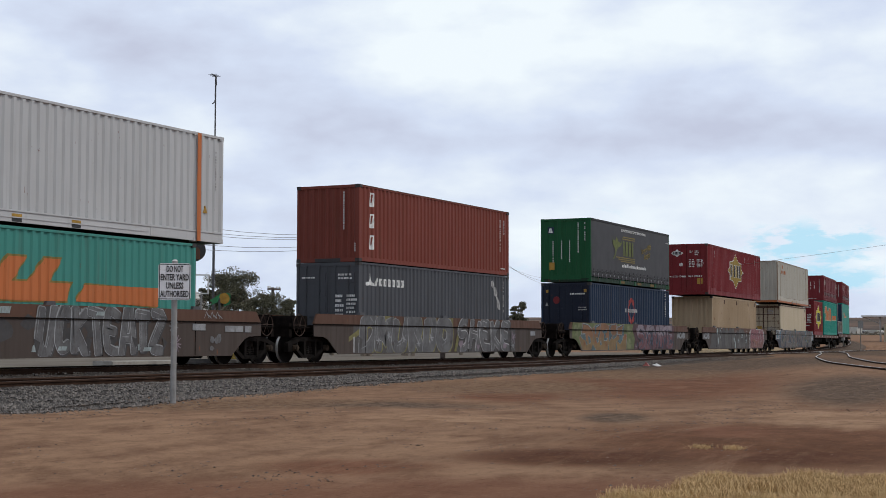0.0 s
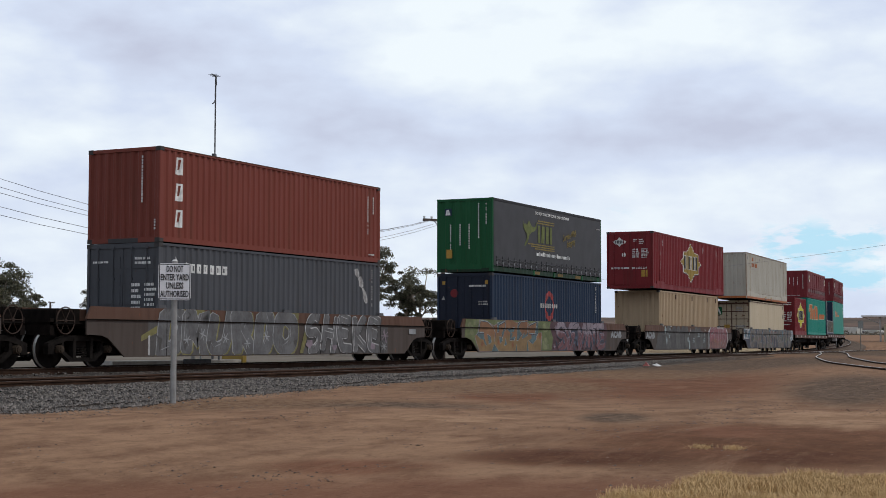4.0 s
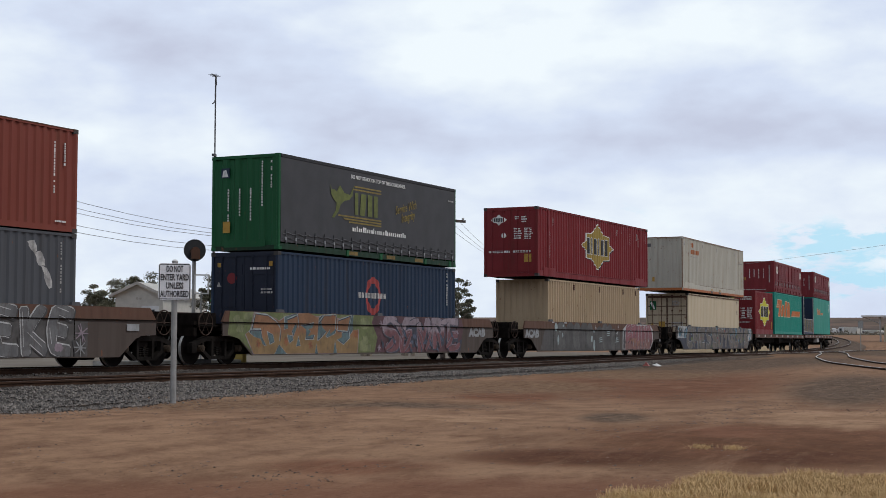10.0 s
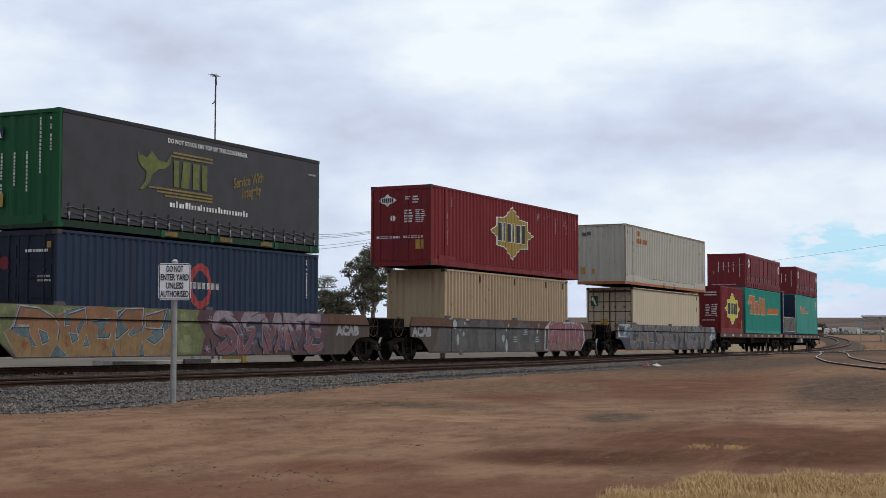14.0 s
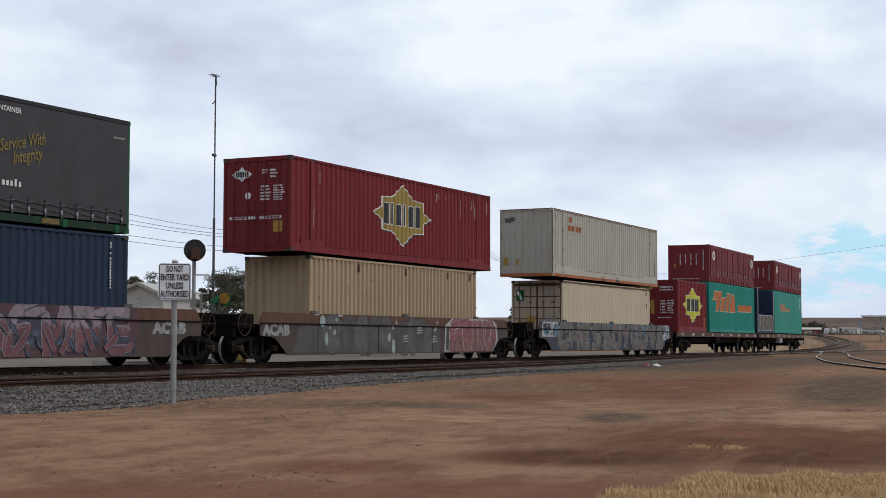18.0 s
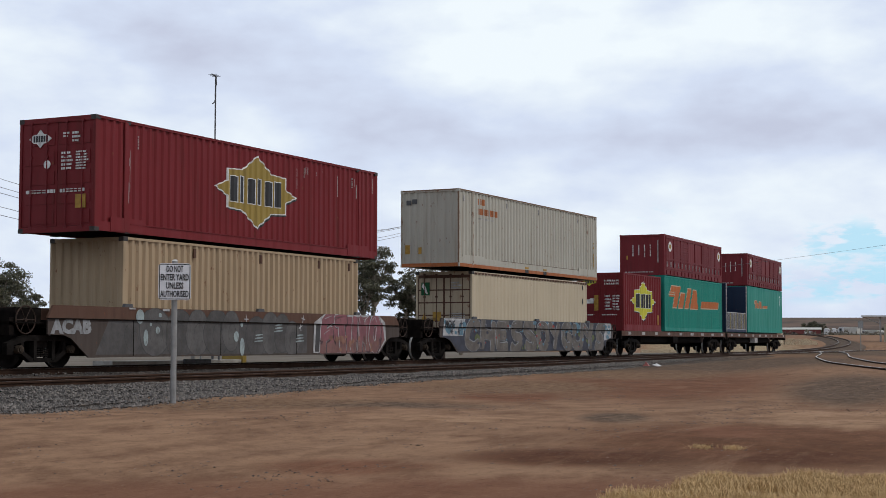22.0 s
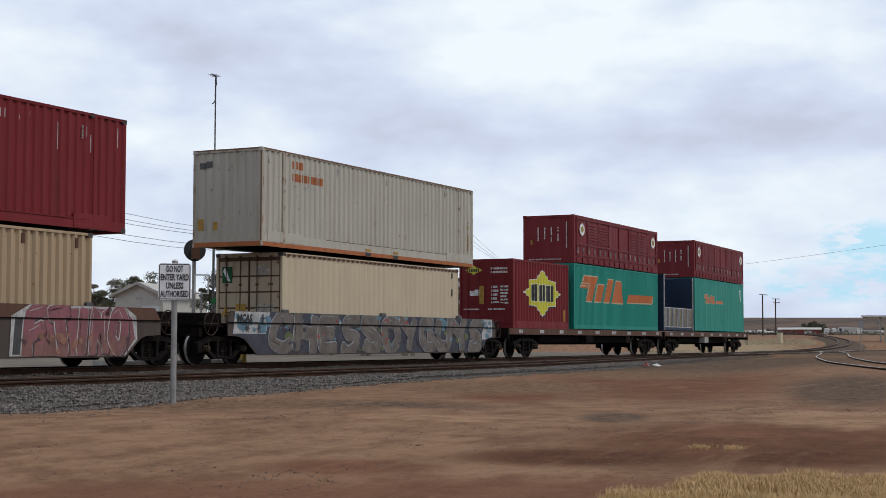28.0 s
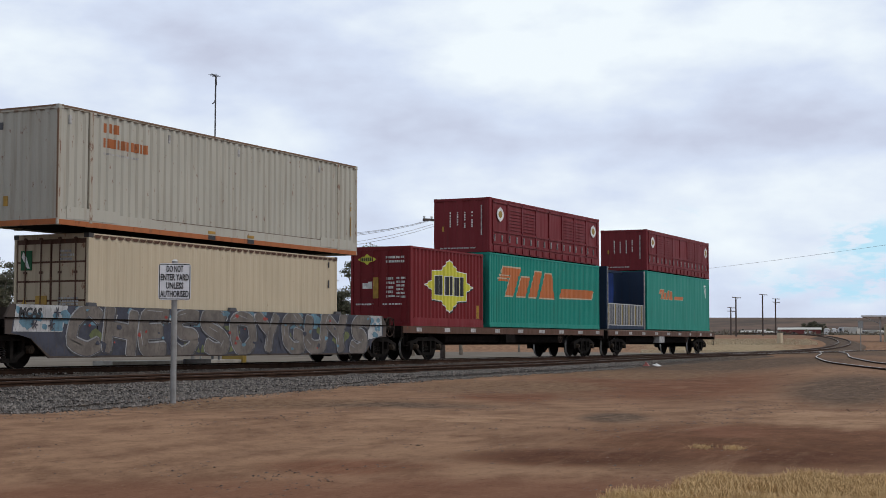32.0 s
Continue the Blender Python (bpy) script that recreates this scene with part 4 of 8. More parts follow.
painted(c, "logo", [rect(-1.19 + 0.12 * k, -1.19 + 0.12 * k + 0.085, 1.62, 1.8) for k in range(16)], wv, nr, M_FADED, 0.007, "pale block of a row across the roundel")
side_column(c, 5.4, 2.438, 2.7, 1.5, 62)
on_end(c, -0.22, 2.42, 0.85, 0.13, 1, 63, G40)
on_end(c, -0.62, 1.78, 0.45, 0.2, 2, 64, G40, M_FADED)
end_patch(c, G40, 0.85, 0.98, 2.45, 2.58, M_YELLOW)
end_patch(c, G40, -1.02, -0.9, 2.45, 2.6, M_YELLOW)
part("badge", Shape().cyl((-G40 / 2 - 0.004, 0.45, 2.1), 0, 0.17, 0.012, 16), M_MAROON, c, "small red roundel")
part("sticker", Shape().prism([(0.86, 1.85), (1.0, 1.85), (0.93, 2.0)], 0, -G40 / 2 - 0.004, -G40 / 2 + 0.01), M_FADED, c)

# red 48-foot box over a beige one
c, wv, nr = container("red 48-foot container with a large yellow diamond badge", G48, 2.5, 2.95, M_RED, 50.82, R0 + 2.80, "doors", None, 0.30, 0.046, 1.22, 0.26, roof=M_RED, rods=M_MAROON)
badge(c, wv, nr, 0.04, 1.63, 4.25, 2.12, M_GOLD)
end_badge(c, G48, 0.55, 2.42, 0.75, 0.48, M_LETTER)
part("badge", Shape().cyl((-G48 / 2 - 0.004, 0.32, 1.75), 0, 0.11, 0.012, 16), M_LETTER, c, "small white disc")
for y, z, w, h, n, q in ((-0.2, 2.55, 0.2, 0.16, 2, 70), (-0.5, 2.55, 0.26, 0.3, 3, 71), (-0.15, 2.05, 0.4, 0.5, 5, 72), (-0.62, 2.05, 0.42, 0.5, 7, 73)):
    on_end(c, y, z, w, h, n, q, G48)
on_end(c, 1.0, 1.1, 1.0, 0.16, 1, 74, G48, M_LETTER)
on_end(c, -0.12, 1.1, 0.95, 0.16, 1, 75, G48, M_LETTER)
end_patch(c, G48, -0.62, -0.95, 0.6, 0.95, M_YELLOW, "yellow label")
for sgn in (-1, 1):
    part("skirt_plate", Shape().box(sgn * 6.0 - 0.9 + 0.2, sgn * 6.0 + 0.9 - 0.2, -1.262, -1.23, 0.04, 0.4), M_RED, c)
    side_column(c, sgn * 5.6, 2.5, 2.6, 2.2, 76 + sgn, M_FADED)
rr = random.Random(404)
painted(c, "scrape", [rect(x, x + rr.uniform(0.015, 0.03), z - rr.uniform(0.1, 0.7), z) for x, z in [(-5.95 + rr.uniform(-0.1, 0.1), rr.uniform(1.2, 2.7)) for k in range(6)] + [(rr.uniform(2.0, 7.0), rr.uniform(2.55, 2.75)) for k in range(9)] + [(5.95, 2.4), (6.05, 1.6)]], wv, nr, M_FADED, 0.004, "pale scratch through the paint")
part("rub_rail", Shape().box(-5.9, 5.9, -1.272, -1.245, 0.25, 0.275), M_RED, c)
part("top_rail", Shape().box(-G48 / 2 + 0.1, G48 / 2 - 0.1, -1.256, -1.2, 2.92, 2.946), M_MAROON, c, "dark top edge")
c, wv, nr = container("beige 40-foot container with corrugated sides", G40, 2.438, 2.85, M_BEIGE, 50.80, R0 - 0.12, "sheet", end_pitch=0.27, pitch=0.279, depth=0.07)
for x in (-3.0, 0.3, 3.6, 5.5):
    part("vent", Shape().box(x - 0.05, x + 0.05, -1.235, -1.2, 2.45, 2.7), M_WAGONBROWN, c)

# off-white 48-foot box over a cream one
c, wv, nr = container("dirty off-white 48-foot container with rusty edges", G48, 2.5, 2.95, M_WHITE, 71.80, R0 + 2.87, "sheet", M_STREAKED, 0.30, 0.046, 1.22, 0.38, roof=M_WHITE, beam=M_WHITE, casting=M_WHITE)
part("base_rail", Shape().box(-G48 / 2 + 0.05, G48 / 2 - 0.05, -1.256, -1.22, 0.0, 0.13), M_RUSTORANGE, c, "rusty orange base rail")
part("base_rail", Shape().box(-G48 / 2 - 0.006, -G48 / 2 + 0.02, -1.2, 1.2, 0.0, 0.14), M_RUSTORANGE, c, "rusty orange end sill")
for row, (z, w, n) in enumerate(((2.58, 0.67, 3), (2.2, 1.85, 10))):
    painted(c, "logo", [rect(-5.63 + w / n * k, -5.63 + w / n * (k + 0.75), z - 0.12, z + 0.12) for k in range(n)], wv, nr, M_RUSTORANGE, 0.004, "rust-coloured block lettering")
painted(c, "marking", [rect(-5.6 + 0.12 * k, -5.6 + 0.12 * k + 0.09, 1.9, 1.95) for k in range(12)], wv, nr, M_FADED, 0.004)
for x in (1.05, -0.9):
    part("fork_pocket", Shape().box(x - 0.17, x + 0.17, -1.262, -1.20, 0.01, 0.13), M_BLACK, c, "dark fork pocket")
    part("marking", Shape().box(x - 0.17, x + 0.17, -1.262, -1.20, 0.17, 0.25), M_YELLOW, c, "yellow fork pocket label")
for sgn in (-1, 1):
    part("skirt_plate", Shape().box(sgn * 6.0 - 1.0, sgn * 6.0 + 1.0, -1.262, -1.23, 0.16, 0.46), M_WHITE, c)
part("top_rail", Shape().box(-G48 / 2 + 0.1, G48 / 2 - 0.1, -1.258, -1.2, 2.905, 2.946), M_RUST, c, "rusty top edge")
part("top_rail", Shape().box(-G48 / 2 - 0.007, -G48 / 2 + 0.02, -1.15, 1.15, 2.905, 2.946), M_RUST, c, "rusty top edge")
part("edge_plate", Shape().box(-G48 / 2 - 0.007, -G48 / 2 + 0.015, -1.245, -1.2, 0.16, 2.85), M_RUST, c, "rust-stained corner edge")
# brown strip drawn in as the shadow line over the base skirt
part("shadow_seam", Shape().box(-3.6, 5.0, -1.254, -1.245, 0.37, 0.385), M_WAGONBROWN, c)
for x in (-6.9, -2.9, 0.4, 4.9):
    part("vent", Shape().box(x - 0.04, x + 0.04, -1.256, -1.2, 2.5, 2.72), M_FADED, c)
end_patch(c, G48, 0.85, 1.05, 0.5, 0.85, M_YELLOW, "yellow label")
end_patch(c, G48, 0.35, 0.48, 0.5, 0.75, M_YELLOW, "yellow label")
part("logo", Shape().box(-G48 / 2 - 0.004, -G48 / 2 + 0.02, 0.55, 0.75, 2.42, 2.6).box(-G48 / 2 - 0.004, -G48 / 2 + 0.02, 0.8, 1.0, 2.38, 2.56), M_DARK, c, "small dark block mark")
side_column(c, 6.9, 2.5, 1.7, 0.6, 80, M_YELLOW)
c, wv, nr = container("cream 40-foot container with dirty doors", G40, 2.438, 2.86, M_CREAM, 71.80, R0 - 0.12, "doors", None, 0.33, 0.02, rods=M_WAGONBROWN, door=M_GRIMY, gap=M_WAGONBROWN)
end_patch(c, G40, 0.62, 0.98, 1.95, 2.45, M_GREEN, "green panel with a pale bird mark")
part("sticker", Shape().prism([(0.68, 2.0), (0.76, 2.0), (0.95, 2.3), (0.9, 2.42), (0.8, 2.3)], 0, -G40 / 2 - 0.012, -G40 / 2 - 0.007), M_LETTER, c)
end_patch(c, G40, 0.12, 0.48, 0.95, 1.3, M_YELLOW, "yellow label")
part("sticker", Shape().prism([(0.7, 0.95), (1.0, 0.95), (0.85, 1.25)], 0, -G40 / 2 - 0.006, -G40 / 2 + 0.01), M_YELLOW, c, "yellow warning triangle")
on_end(c, -0.25, 1.25, 0.75, 0.3, 4, 81, G40, M_FADED)
on_end(c, -0.3, 2.45, 0.5, 0.3, 3, 82, G40, M_FADED)
part("drip_edge", Shape().add([v for k in range(40) for v in ((-5.9 + 0.3 * k, -1.224, 2.82), (-5.6 + 0.3 * k, -1.224, 2.82), (-5.68 + 0.3 * k, -1.224, 2.74), (-5.82 + 0.3 * k, -1.224, 2.74))], [tuple(range(4 * k, 4 * k + 4)) for k in range(40)]), M_WAGONBROWN, c, "row of dark scallops under the top rail")
part("marking", Shape().box(5.55, 5.6, -1.225, -1.2, 2.5, 2.68).box(5.55, 5.6, -1.225, -1.2, 1.85, 2.1), M_DARK, c)

# the flat wagons' load
L20 = 6.058
c, wv, nr = container("red 20-foot container with a lemon yellow diamond badge", L20, 2.438, 2.85, M_RED, 86.02, R0 + 0.57, "doors", None, 0.30, 0.055, skirt=0.3, rods=M_MAROON, roof=M_RED, casting=M_RED)
badge(c, wv, nr, 0.13, 1.52, 3.95, 2.0, M_LEMON)
end_badge(c, L20, 0.55, 2.4, 0.75, 0.4, M_LEMON)
on_end(c, -0.22, 2.5, 0.8, 0.3, 2, 84, L20)
on_end(c, -0.25, 1.75, 0.35, 0.8, 5, 85, L20)
on_end(c, -0.65, 1.75, 0.38, 0.8, 6, 86, L20)
on_end(c, 1.0, 0.82, 0.95, 0.1, 1, 87, L20)
on_end(c, -0.1, 0.82, 0.95, 0.1, 1, 88, L20)
for y, z0, z1, m in ((0.4, 1.35, 1.6, M_LETTER), (0.62, 1.35, 1.55, M_LETTER), (0.2, 1.0, 1.75, M_YELLOW)):
    end_patch(c, L20, y - 0.11, y + 0.11, z0, z1, m)
painted(c, "sticker", [rect(2.45, 2.65, 0.35, 0.85)], wv, nr, M_YELLOW, 0.004, "yellow label")
part("skirt_plate", Shape().box(-2.8, 2.8, -1.224, -1.2, 0.12, 0.32), M_RED, c)


def block_logo(c, wv, nr, cx, cz, k):
    word = [[(-4.95, 2.12), (-4.75, 2.42), (-2.95, 2.42), (-3.15, 2.12)], [(-5.1, 2.0), (-5.03, 2.08), (-4.1, 2.08), (-4.15, 2.0)], [(-5.25, 1.86), (-5.18, 1.95), (-4.25, 1.95), (-4.3, 1.86)],
            [(-4.55, 1.3), (-4.0, 2.14), (-3.2, 2.14), (-3.75, 1.3)], [(-3.45, 1.3), (-2.95, 2.08), (-2.05, 2.08), (-2.5, 1.3)],
            [(-2.2, 1.3), (-1.5, 2.36), (-0.75, 2.36), (-1.35, 1.3)], [(-1.05, 1.3), (-0.4, 2.32), (0.35, 2.32), (0.6, 1.3)],
            [(1.2, 1.36), (1.45, 1.74), (5.3, 1.78), (5.1, 1.40)]]
    word = [[(x, z - 1.8) for x, z in q] for q in word]
    put = lambda q, g=0.0: [(cx + x * k * (1 + g * 0.25) , cz + (z + (g if z > 0 else -g)) * k) for i, (x, z) in enumerate(q)]
    painted(c, "logo_edge", [put(q, 0.06) for q in word], wv, nr, M_CREAM, 0.003, "thin pale outline")
    painted(c, "logo", [put(q) for q in word], wv, nr, M_ORANGE, 0.006, "orange slanted blocks and a long bar")


c, wv, nr = container("bright teal 40-foot container with orange slanted blocks", G40, 2.46, 2.95, M_TEAL, 95.72, R0 + 0.60, "sheet", None, 0.155, 0.022, skirt=0.2, casting=M_TEAL)
block_logo(c, wv, nr, 0.0, 1.8, 1.0)
c, wv, nr = container("teal 40-foot container with a small orange mark and scrapes", G40, 2.46, 3.0, M_TEAL, 115.0, R0 + 0.66, "sheet", None, 0.6, 0.004, skirt=0.35, casting=M_TEAL)
block_logo(c, wv, nr, -1.7, 1.84, 0.43)
painted(c, "graffito", [[(4.9, 2.6), (5.3, 2.65), (5.35, 2.55), (5.0, 2.5)], [(4.95, 2.5), (5.05, 2.5), (5.35, 1.9), (5.25, 1.9)], [(5.25, 2.0), (5.32, 2.0), (5.45, 2.5), (5.35, 2.5)]], wv, nr, M_LETTER, 0.004, "white scrawl")
painted(c, "scrape", [rect(-1.2, -1.1, 0.5, 1.3), rect(1.2, 1.28, 0.5, 1.5), rect(2.9, 3.0, 0.4, 1.2)], wv, nr, M_DULLTEAL, 0.004, "dull vertical scrapes")


def slatted_box(label, mid, base, H, seed):
    """A low maroon 40-foot box with folding side doors."""
    L, W = G40, 2.46
    c, wv, nr = container(label, L, W, H, M_MAROON, mid, base, "sheet", None, 3.0, 0.0, skirt=0.3, roof=M_MAROON, casting=M_MAROON, end_pitch=0.6)
    n = 8
    dw = (L - 0.5) / n
    for k in range(n):
        x0 = -L / 2 + 0.25 + k * dw
        s = Shape()
        for a in ((x0, x0 + 0.05, 0.34, H - 0.1), (x0 + dw - 0.05, x0 + dw, 0.34, H - 0.1), (x0, x0 + dw, H - 0.18, H - 0.1), (x0, x0 + dw, 0.34, 0.42), (x0, x0 + dw, 0.82, 0.9)):
            s.box(a[0], a[1], -W / 2 - 0.03, -W / 2 + 0.01, a[2], a[3])
        d = part("side_door", s, M_MAROON, c)
        if k in (1, 2, 5, 6):
            s = Shape()
            for q in range(7):
                z = 0.98 + q * (H - 1.25) / 7
                s.box(x0 + 0.09, x0 + dw - 0.09, -W / 2 - 0.025, -W / 2 + 0.01, z, z + 0.09)
            part("louvre", s, M_MAROON, d)
        for q in range(2):
            part("latch", Shape().box(x0 + 0.15 + q * dw * 0.5, x0 + 0.18 + q * dw * 0.5, -W / 2 - 0.05, -W / 2, 0.45, 0.72), M_FADED, d)
    for k in range(16):
        x0 = -L / 2 + 0.3 + k * (L - 0.6) / 16
        part("foot", Shape().box(x0, x0 + 0.4, -W / 2 - 0.04, -W / 2 + 0.05, 0.06, 0.27), M_MAROON, c)
    flat_ = Wave(-L / 2, L / 2, 40, 0)
    pl = lambda u, z, d: (u, -W / 2 - 0.034 + d, z)
    for x in (-L / 2 + 0.95, L / 2 - 0.85):
        p = [(-1, 0), (-0.7, 0.6), (0, 1), (0.7, 0.6), (1, 0), (0.7, -0.6), (0, -1), (-0.7, -0.6)]
        part("badge", drape([[(x + a * 0.36, H - 0.62 + b * 0.30) for a, b in p]], flat_, pl), M_LETTER, c, "small pale diamond badge")
        part("badge", drape([[(x + a * 0.2, H - 0.62 + b * 0.15) for a, b in p]], flat_, pl, 0.006), M_GOLD, c)
    for y in (0.5, 0.18, -0.14, -0.46):
        end_column(c, L, y, H - 0.55, H - 1.15, int(seed + y * 10), None, 0.05)
    part("marking", Shape().box(-L / 2 - 0.01, -L / 2, -0.9, -0.85, H - 1.5, H - 0.3), M_FADED, c)
    on_end(c, 0.95, 0.2, 1.6, 0.1, 1, seed + 3, L, M_FADED)
    end_patch(c, L, 0.78, 0.86, 0.85, 1.05, M_YELLOW)
    return c


slatted_box("low maroon 40-foot container with folding side doors", 95.72, R0 + 3.57, 2.16, 90)
slatted_box("low maroon 40-foot container with folding side doors", 115.0, R0 + 3.69, 2.08, 95)


def open_rack():
    """A navy 20-foot open rack: bulkheads, a folded tarpaulin wall inside and a striped low gate."""
    t = thing("open_rack", "navy open-sided 20-foot rack with a striped low gate", "freight rack")
    L, W, H = 5.75, 2.44, 2.95
    for x in (-L / 2, L / 2 - 0.14):
        part("bulkhead", Shape().box(x, x + 0.14, -W / 2, W / 2, 0.1, H, 0.015), M_NAVY, t, "navy end bulkhead")
    part("deck", Shape().box(-L / 2, L / 2, -W / 2, W / 2, 0.0, 0.16), M_NAVY, t)
    blue = plain("blue_tarpaulin", (0.016, 0.04, 0.16), 0.5, 0, 0.25, 1.5)
    s, us = Shape(), np.arange(-L / 2 + 0.2, L / 2 - 0.19, 0.12)
    s.add([(u, 0.35 + 0.05 * noise.noise((u * 1.7, z, 3)), z) for u in us for z in (0.2, 1.0, 1.9, H - 0.1)], [(i * 4 + k, i * 4 + 4 + k, i * 4 + 5 + k, i * 4 + 1 + k) for i in range(len(us) - 1) for k in range(3)])
    part("tarpaulin", s, blue, t, "dark blue tarpaulin wall")
    part("top_rail", Shape().box(-L / 2, L / 2, -0.1, 0.0, H - 0.1, H), M_NAVY, t)
    s = Shape()
    for x in (-2.3, -1.5):
        s.tube([(x, -0.9, 0.2), (x + 0.9, 0.2, 2.6)], 0.03, 6)
    for k in range(6):
        f = (k + 0.5) / 6
        s.tube([(-2.3 + 0.9 * f, -0.9 + 1.1 * f, 0.2 + 2.4 * f), (-1.5 + 0.9 * f, -0.9 + 1.1 * f, 0.2 + 2.4 * f)], 0.022, 5)
    part("ladder", s, M_NAVY, t)
    gate = part("gate", Shape().box(-L / 2 + 0.15, L / 2 - 0.15, -W / 2 + 0.02, -W / 2 + 0.06, 0.16, 1.22), M_PALE, t, "low gate in pale and yellow stripes")
    for k in range(11):
        x = -L / 2 + 0.22 + k * 0.5
        part("stripe", Shape().box(x, x + 0.16, -W / 2 + 0.005, -W / 2 + 0.018, 0.2, 1.18), M_DARK if k % 2 else M_GOLDPRINT, gate)
        part("stripe", Shape().box(x + 0.25, x + 0.38, -W / 2 + 0.005, -W / 2 + 0.018, 0.2, 1.18), M_DARK, gate)
    for x in (-L / 2 + 0.1, L / 2 - 0.1):
        part("stanchion", Shape().tube([(x, -W / 2 - 0.02, 0.0), (x, -W / 2 - 0.02, H)], 0.035, 6), M_FADED, t)
    ROLLING.append((t, 105.75, R0 + 0.66))


open_rack()


# ---- wagons ----
def wheelset_mesh():
    s = Shape()
    s.cyl((0, -0.98, 0), 1, 0.075, 1.96, 12)
    for y in (-1, 1):
        c = y * 0.7535
        out = 1 if y > 0 else -1
        s.cyl((0, min(c - out * 0.065, c - out * 0.035), 0), 1, 0.488, 0.03, 32)
        s.cyl((0, c - 0.022, 0), 1, 0.20, 0.09, 16)
    body = len(s.f)
    for y in (-1, 1):
        s.cyl((0, y * 0.7535 - 0.05, 0), 1, 0.46, 0.11, 36)
    me = s.mesh("wheelset", M_WHEEL, M_TREAD)
    for p in me.polygons[body:]:
        if len(p.vertices) == 4:
            p.material_index = 1
    return me


WHEELSET = wheelset_mesh()
SIDEFRAME_NEAR = Shape()
SIDEFRAME_NEAR.prism([(-1.26, 0.50), (-1.26, 0.61), (-0.64, 0.80), (0.64, 0.80), (1.26, 0.61), (1.26, 0.50), (0.62, 0.66), (-0.62, 0.66)], 1, -0.08, 0.07)
SIDEFRAME_NEAR.prism([(-1.02, 0.52), (-0.46, 0.15), (0.46, 0.15), (1.02, 0.52), (0.86, 0.52), (0.40, 0.25), (-0.40, 0.25), (-0.86, 0.52)], 1, -0.075, 0.065)
for q in (-1, 1):
    SIDEFRAME_NEAR.box(min(q * 0.27, q * 0.37), max(q * 0.27, q * 0.37), -0.09, 0.06, 0.2, 0.72)
    SIDEFRAME_NEAR.prism([(q * 1.28, 0.34), (q * 1.28, 0.60), (q * 1.04, 0.60), (q * 1.07, 0.34)], 1, -0.085, 0.075)
    SIDEFRAME_NEAR.prism([(q * 0.78, 0.36), (q * 0.78, 0.62), (q * 0.70, 0.64), (q * 0.66, 0.40)], 1, -0.07, 0.06)
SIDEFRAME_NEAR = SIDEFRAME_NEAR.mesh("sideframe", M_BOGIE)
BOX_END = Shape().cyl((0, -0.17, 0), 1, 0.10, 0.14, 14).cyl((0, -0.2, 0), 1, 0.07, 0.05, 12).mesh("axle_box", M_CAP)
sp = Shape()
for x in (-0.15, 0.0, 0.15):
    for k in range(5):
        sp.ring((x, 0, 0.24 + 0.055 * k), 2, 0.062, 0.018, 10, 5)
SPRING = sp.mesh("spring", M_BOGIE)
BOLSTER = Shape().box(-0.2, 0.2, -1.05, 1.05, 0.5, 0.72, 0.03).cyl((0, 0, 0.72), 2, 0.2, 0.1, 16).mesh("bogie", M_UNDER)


def bogie(wagon, x):
    b = share("bogie", BOLSTER, None, wagon, pose(x, 0, 0), "two-axle cast steel bogie")
    for y in (-1.05, 1.05):
        share("sideframe", SIDEFRAME_NEAR, None, b, pose(0, y, 0, 0, 0, 0 if y < 0 else 180))
        share("spring", SPRING, None, b, pose(0, y * 0.98, 0))
        for e in (-0.9, 0.9):
            share("axle_box", BOX_END, None, b, pose(e, y, 0.46, 0, 0, 0 if y < 0 else 180))
    for e in (-0.9, 0.9):
        w = share("wheelset", WHEELSET, None, b, pose(e, 0, 0.46))
        WHEELS.append(w)
    return b


def coupler(t, x, sgn):
    s = Shape().box(min(x, x + sgn * 0.5), max(x, x + sgn * 0.5), -0.1, 0.1, 0.78, 0.98)
    s.box(min(x + sgn * 0.42, x + sgn * 0.68), max(x + sgn * 0.42, x + sgn * 0.68), -0.17, 0.15, 0.73, 1.03, 0.03)
    part("coupler", s, M_UNDER, t)
    part("brake_hose", Shape().tube([(x, -0.35, 0.8), (x + sgn * 0.25, -0.38, 0.45), (x + sgn * 0.5, -0.3, 0.55)], 0.025, 6), M_BLACK, t)


def hand_wheel(t, x, y, z, r=0.29):
    s = Shape().ring((x, y, z), 1, r, 0.018, 22, 5).cyl((x, y - 0.02, z), 1, 0.045, 0.07, 10)
    for k in range(6):
        a = math.pi * k / 3
        s.tube([(x, y, z), (x + r * math.cos(a), y, z + r * math.sin(a))], 0.012, 4)
    return part("brake_wheel", s, M_HANDWHEEL, t, "spoked rusty hand brake wheel")


HALF = 9.15


def ride(t):
    """Sets a wagon's body up on its bogies."""
    for ob in t.children:
        if not ob.name.startswith("bogie"):
            ob.location.z += LIFT


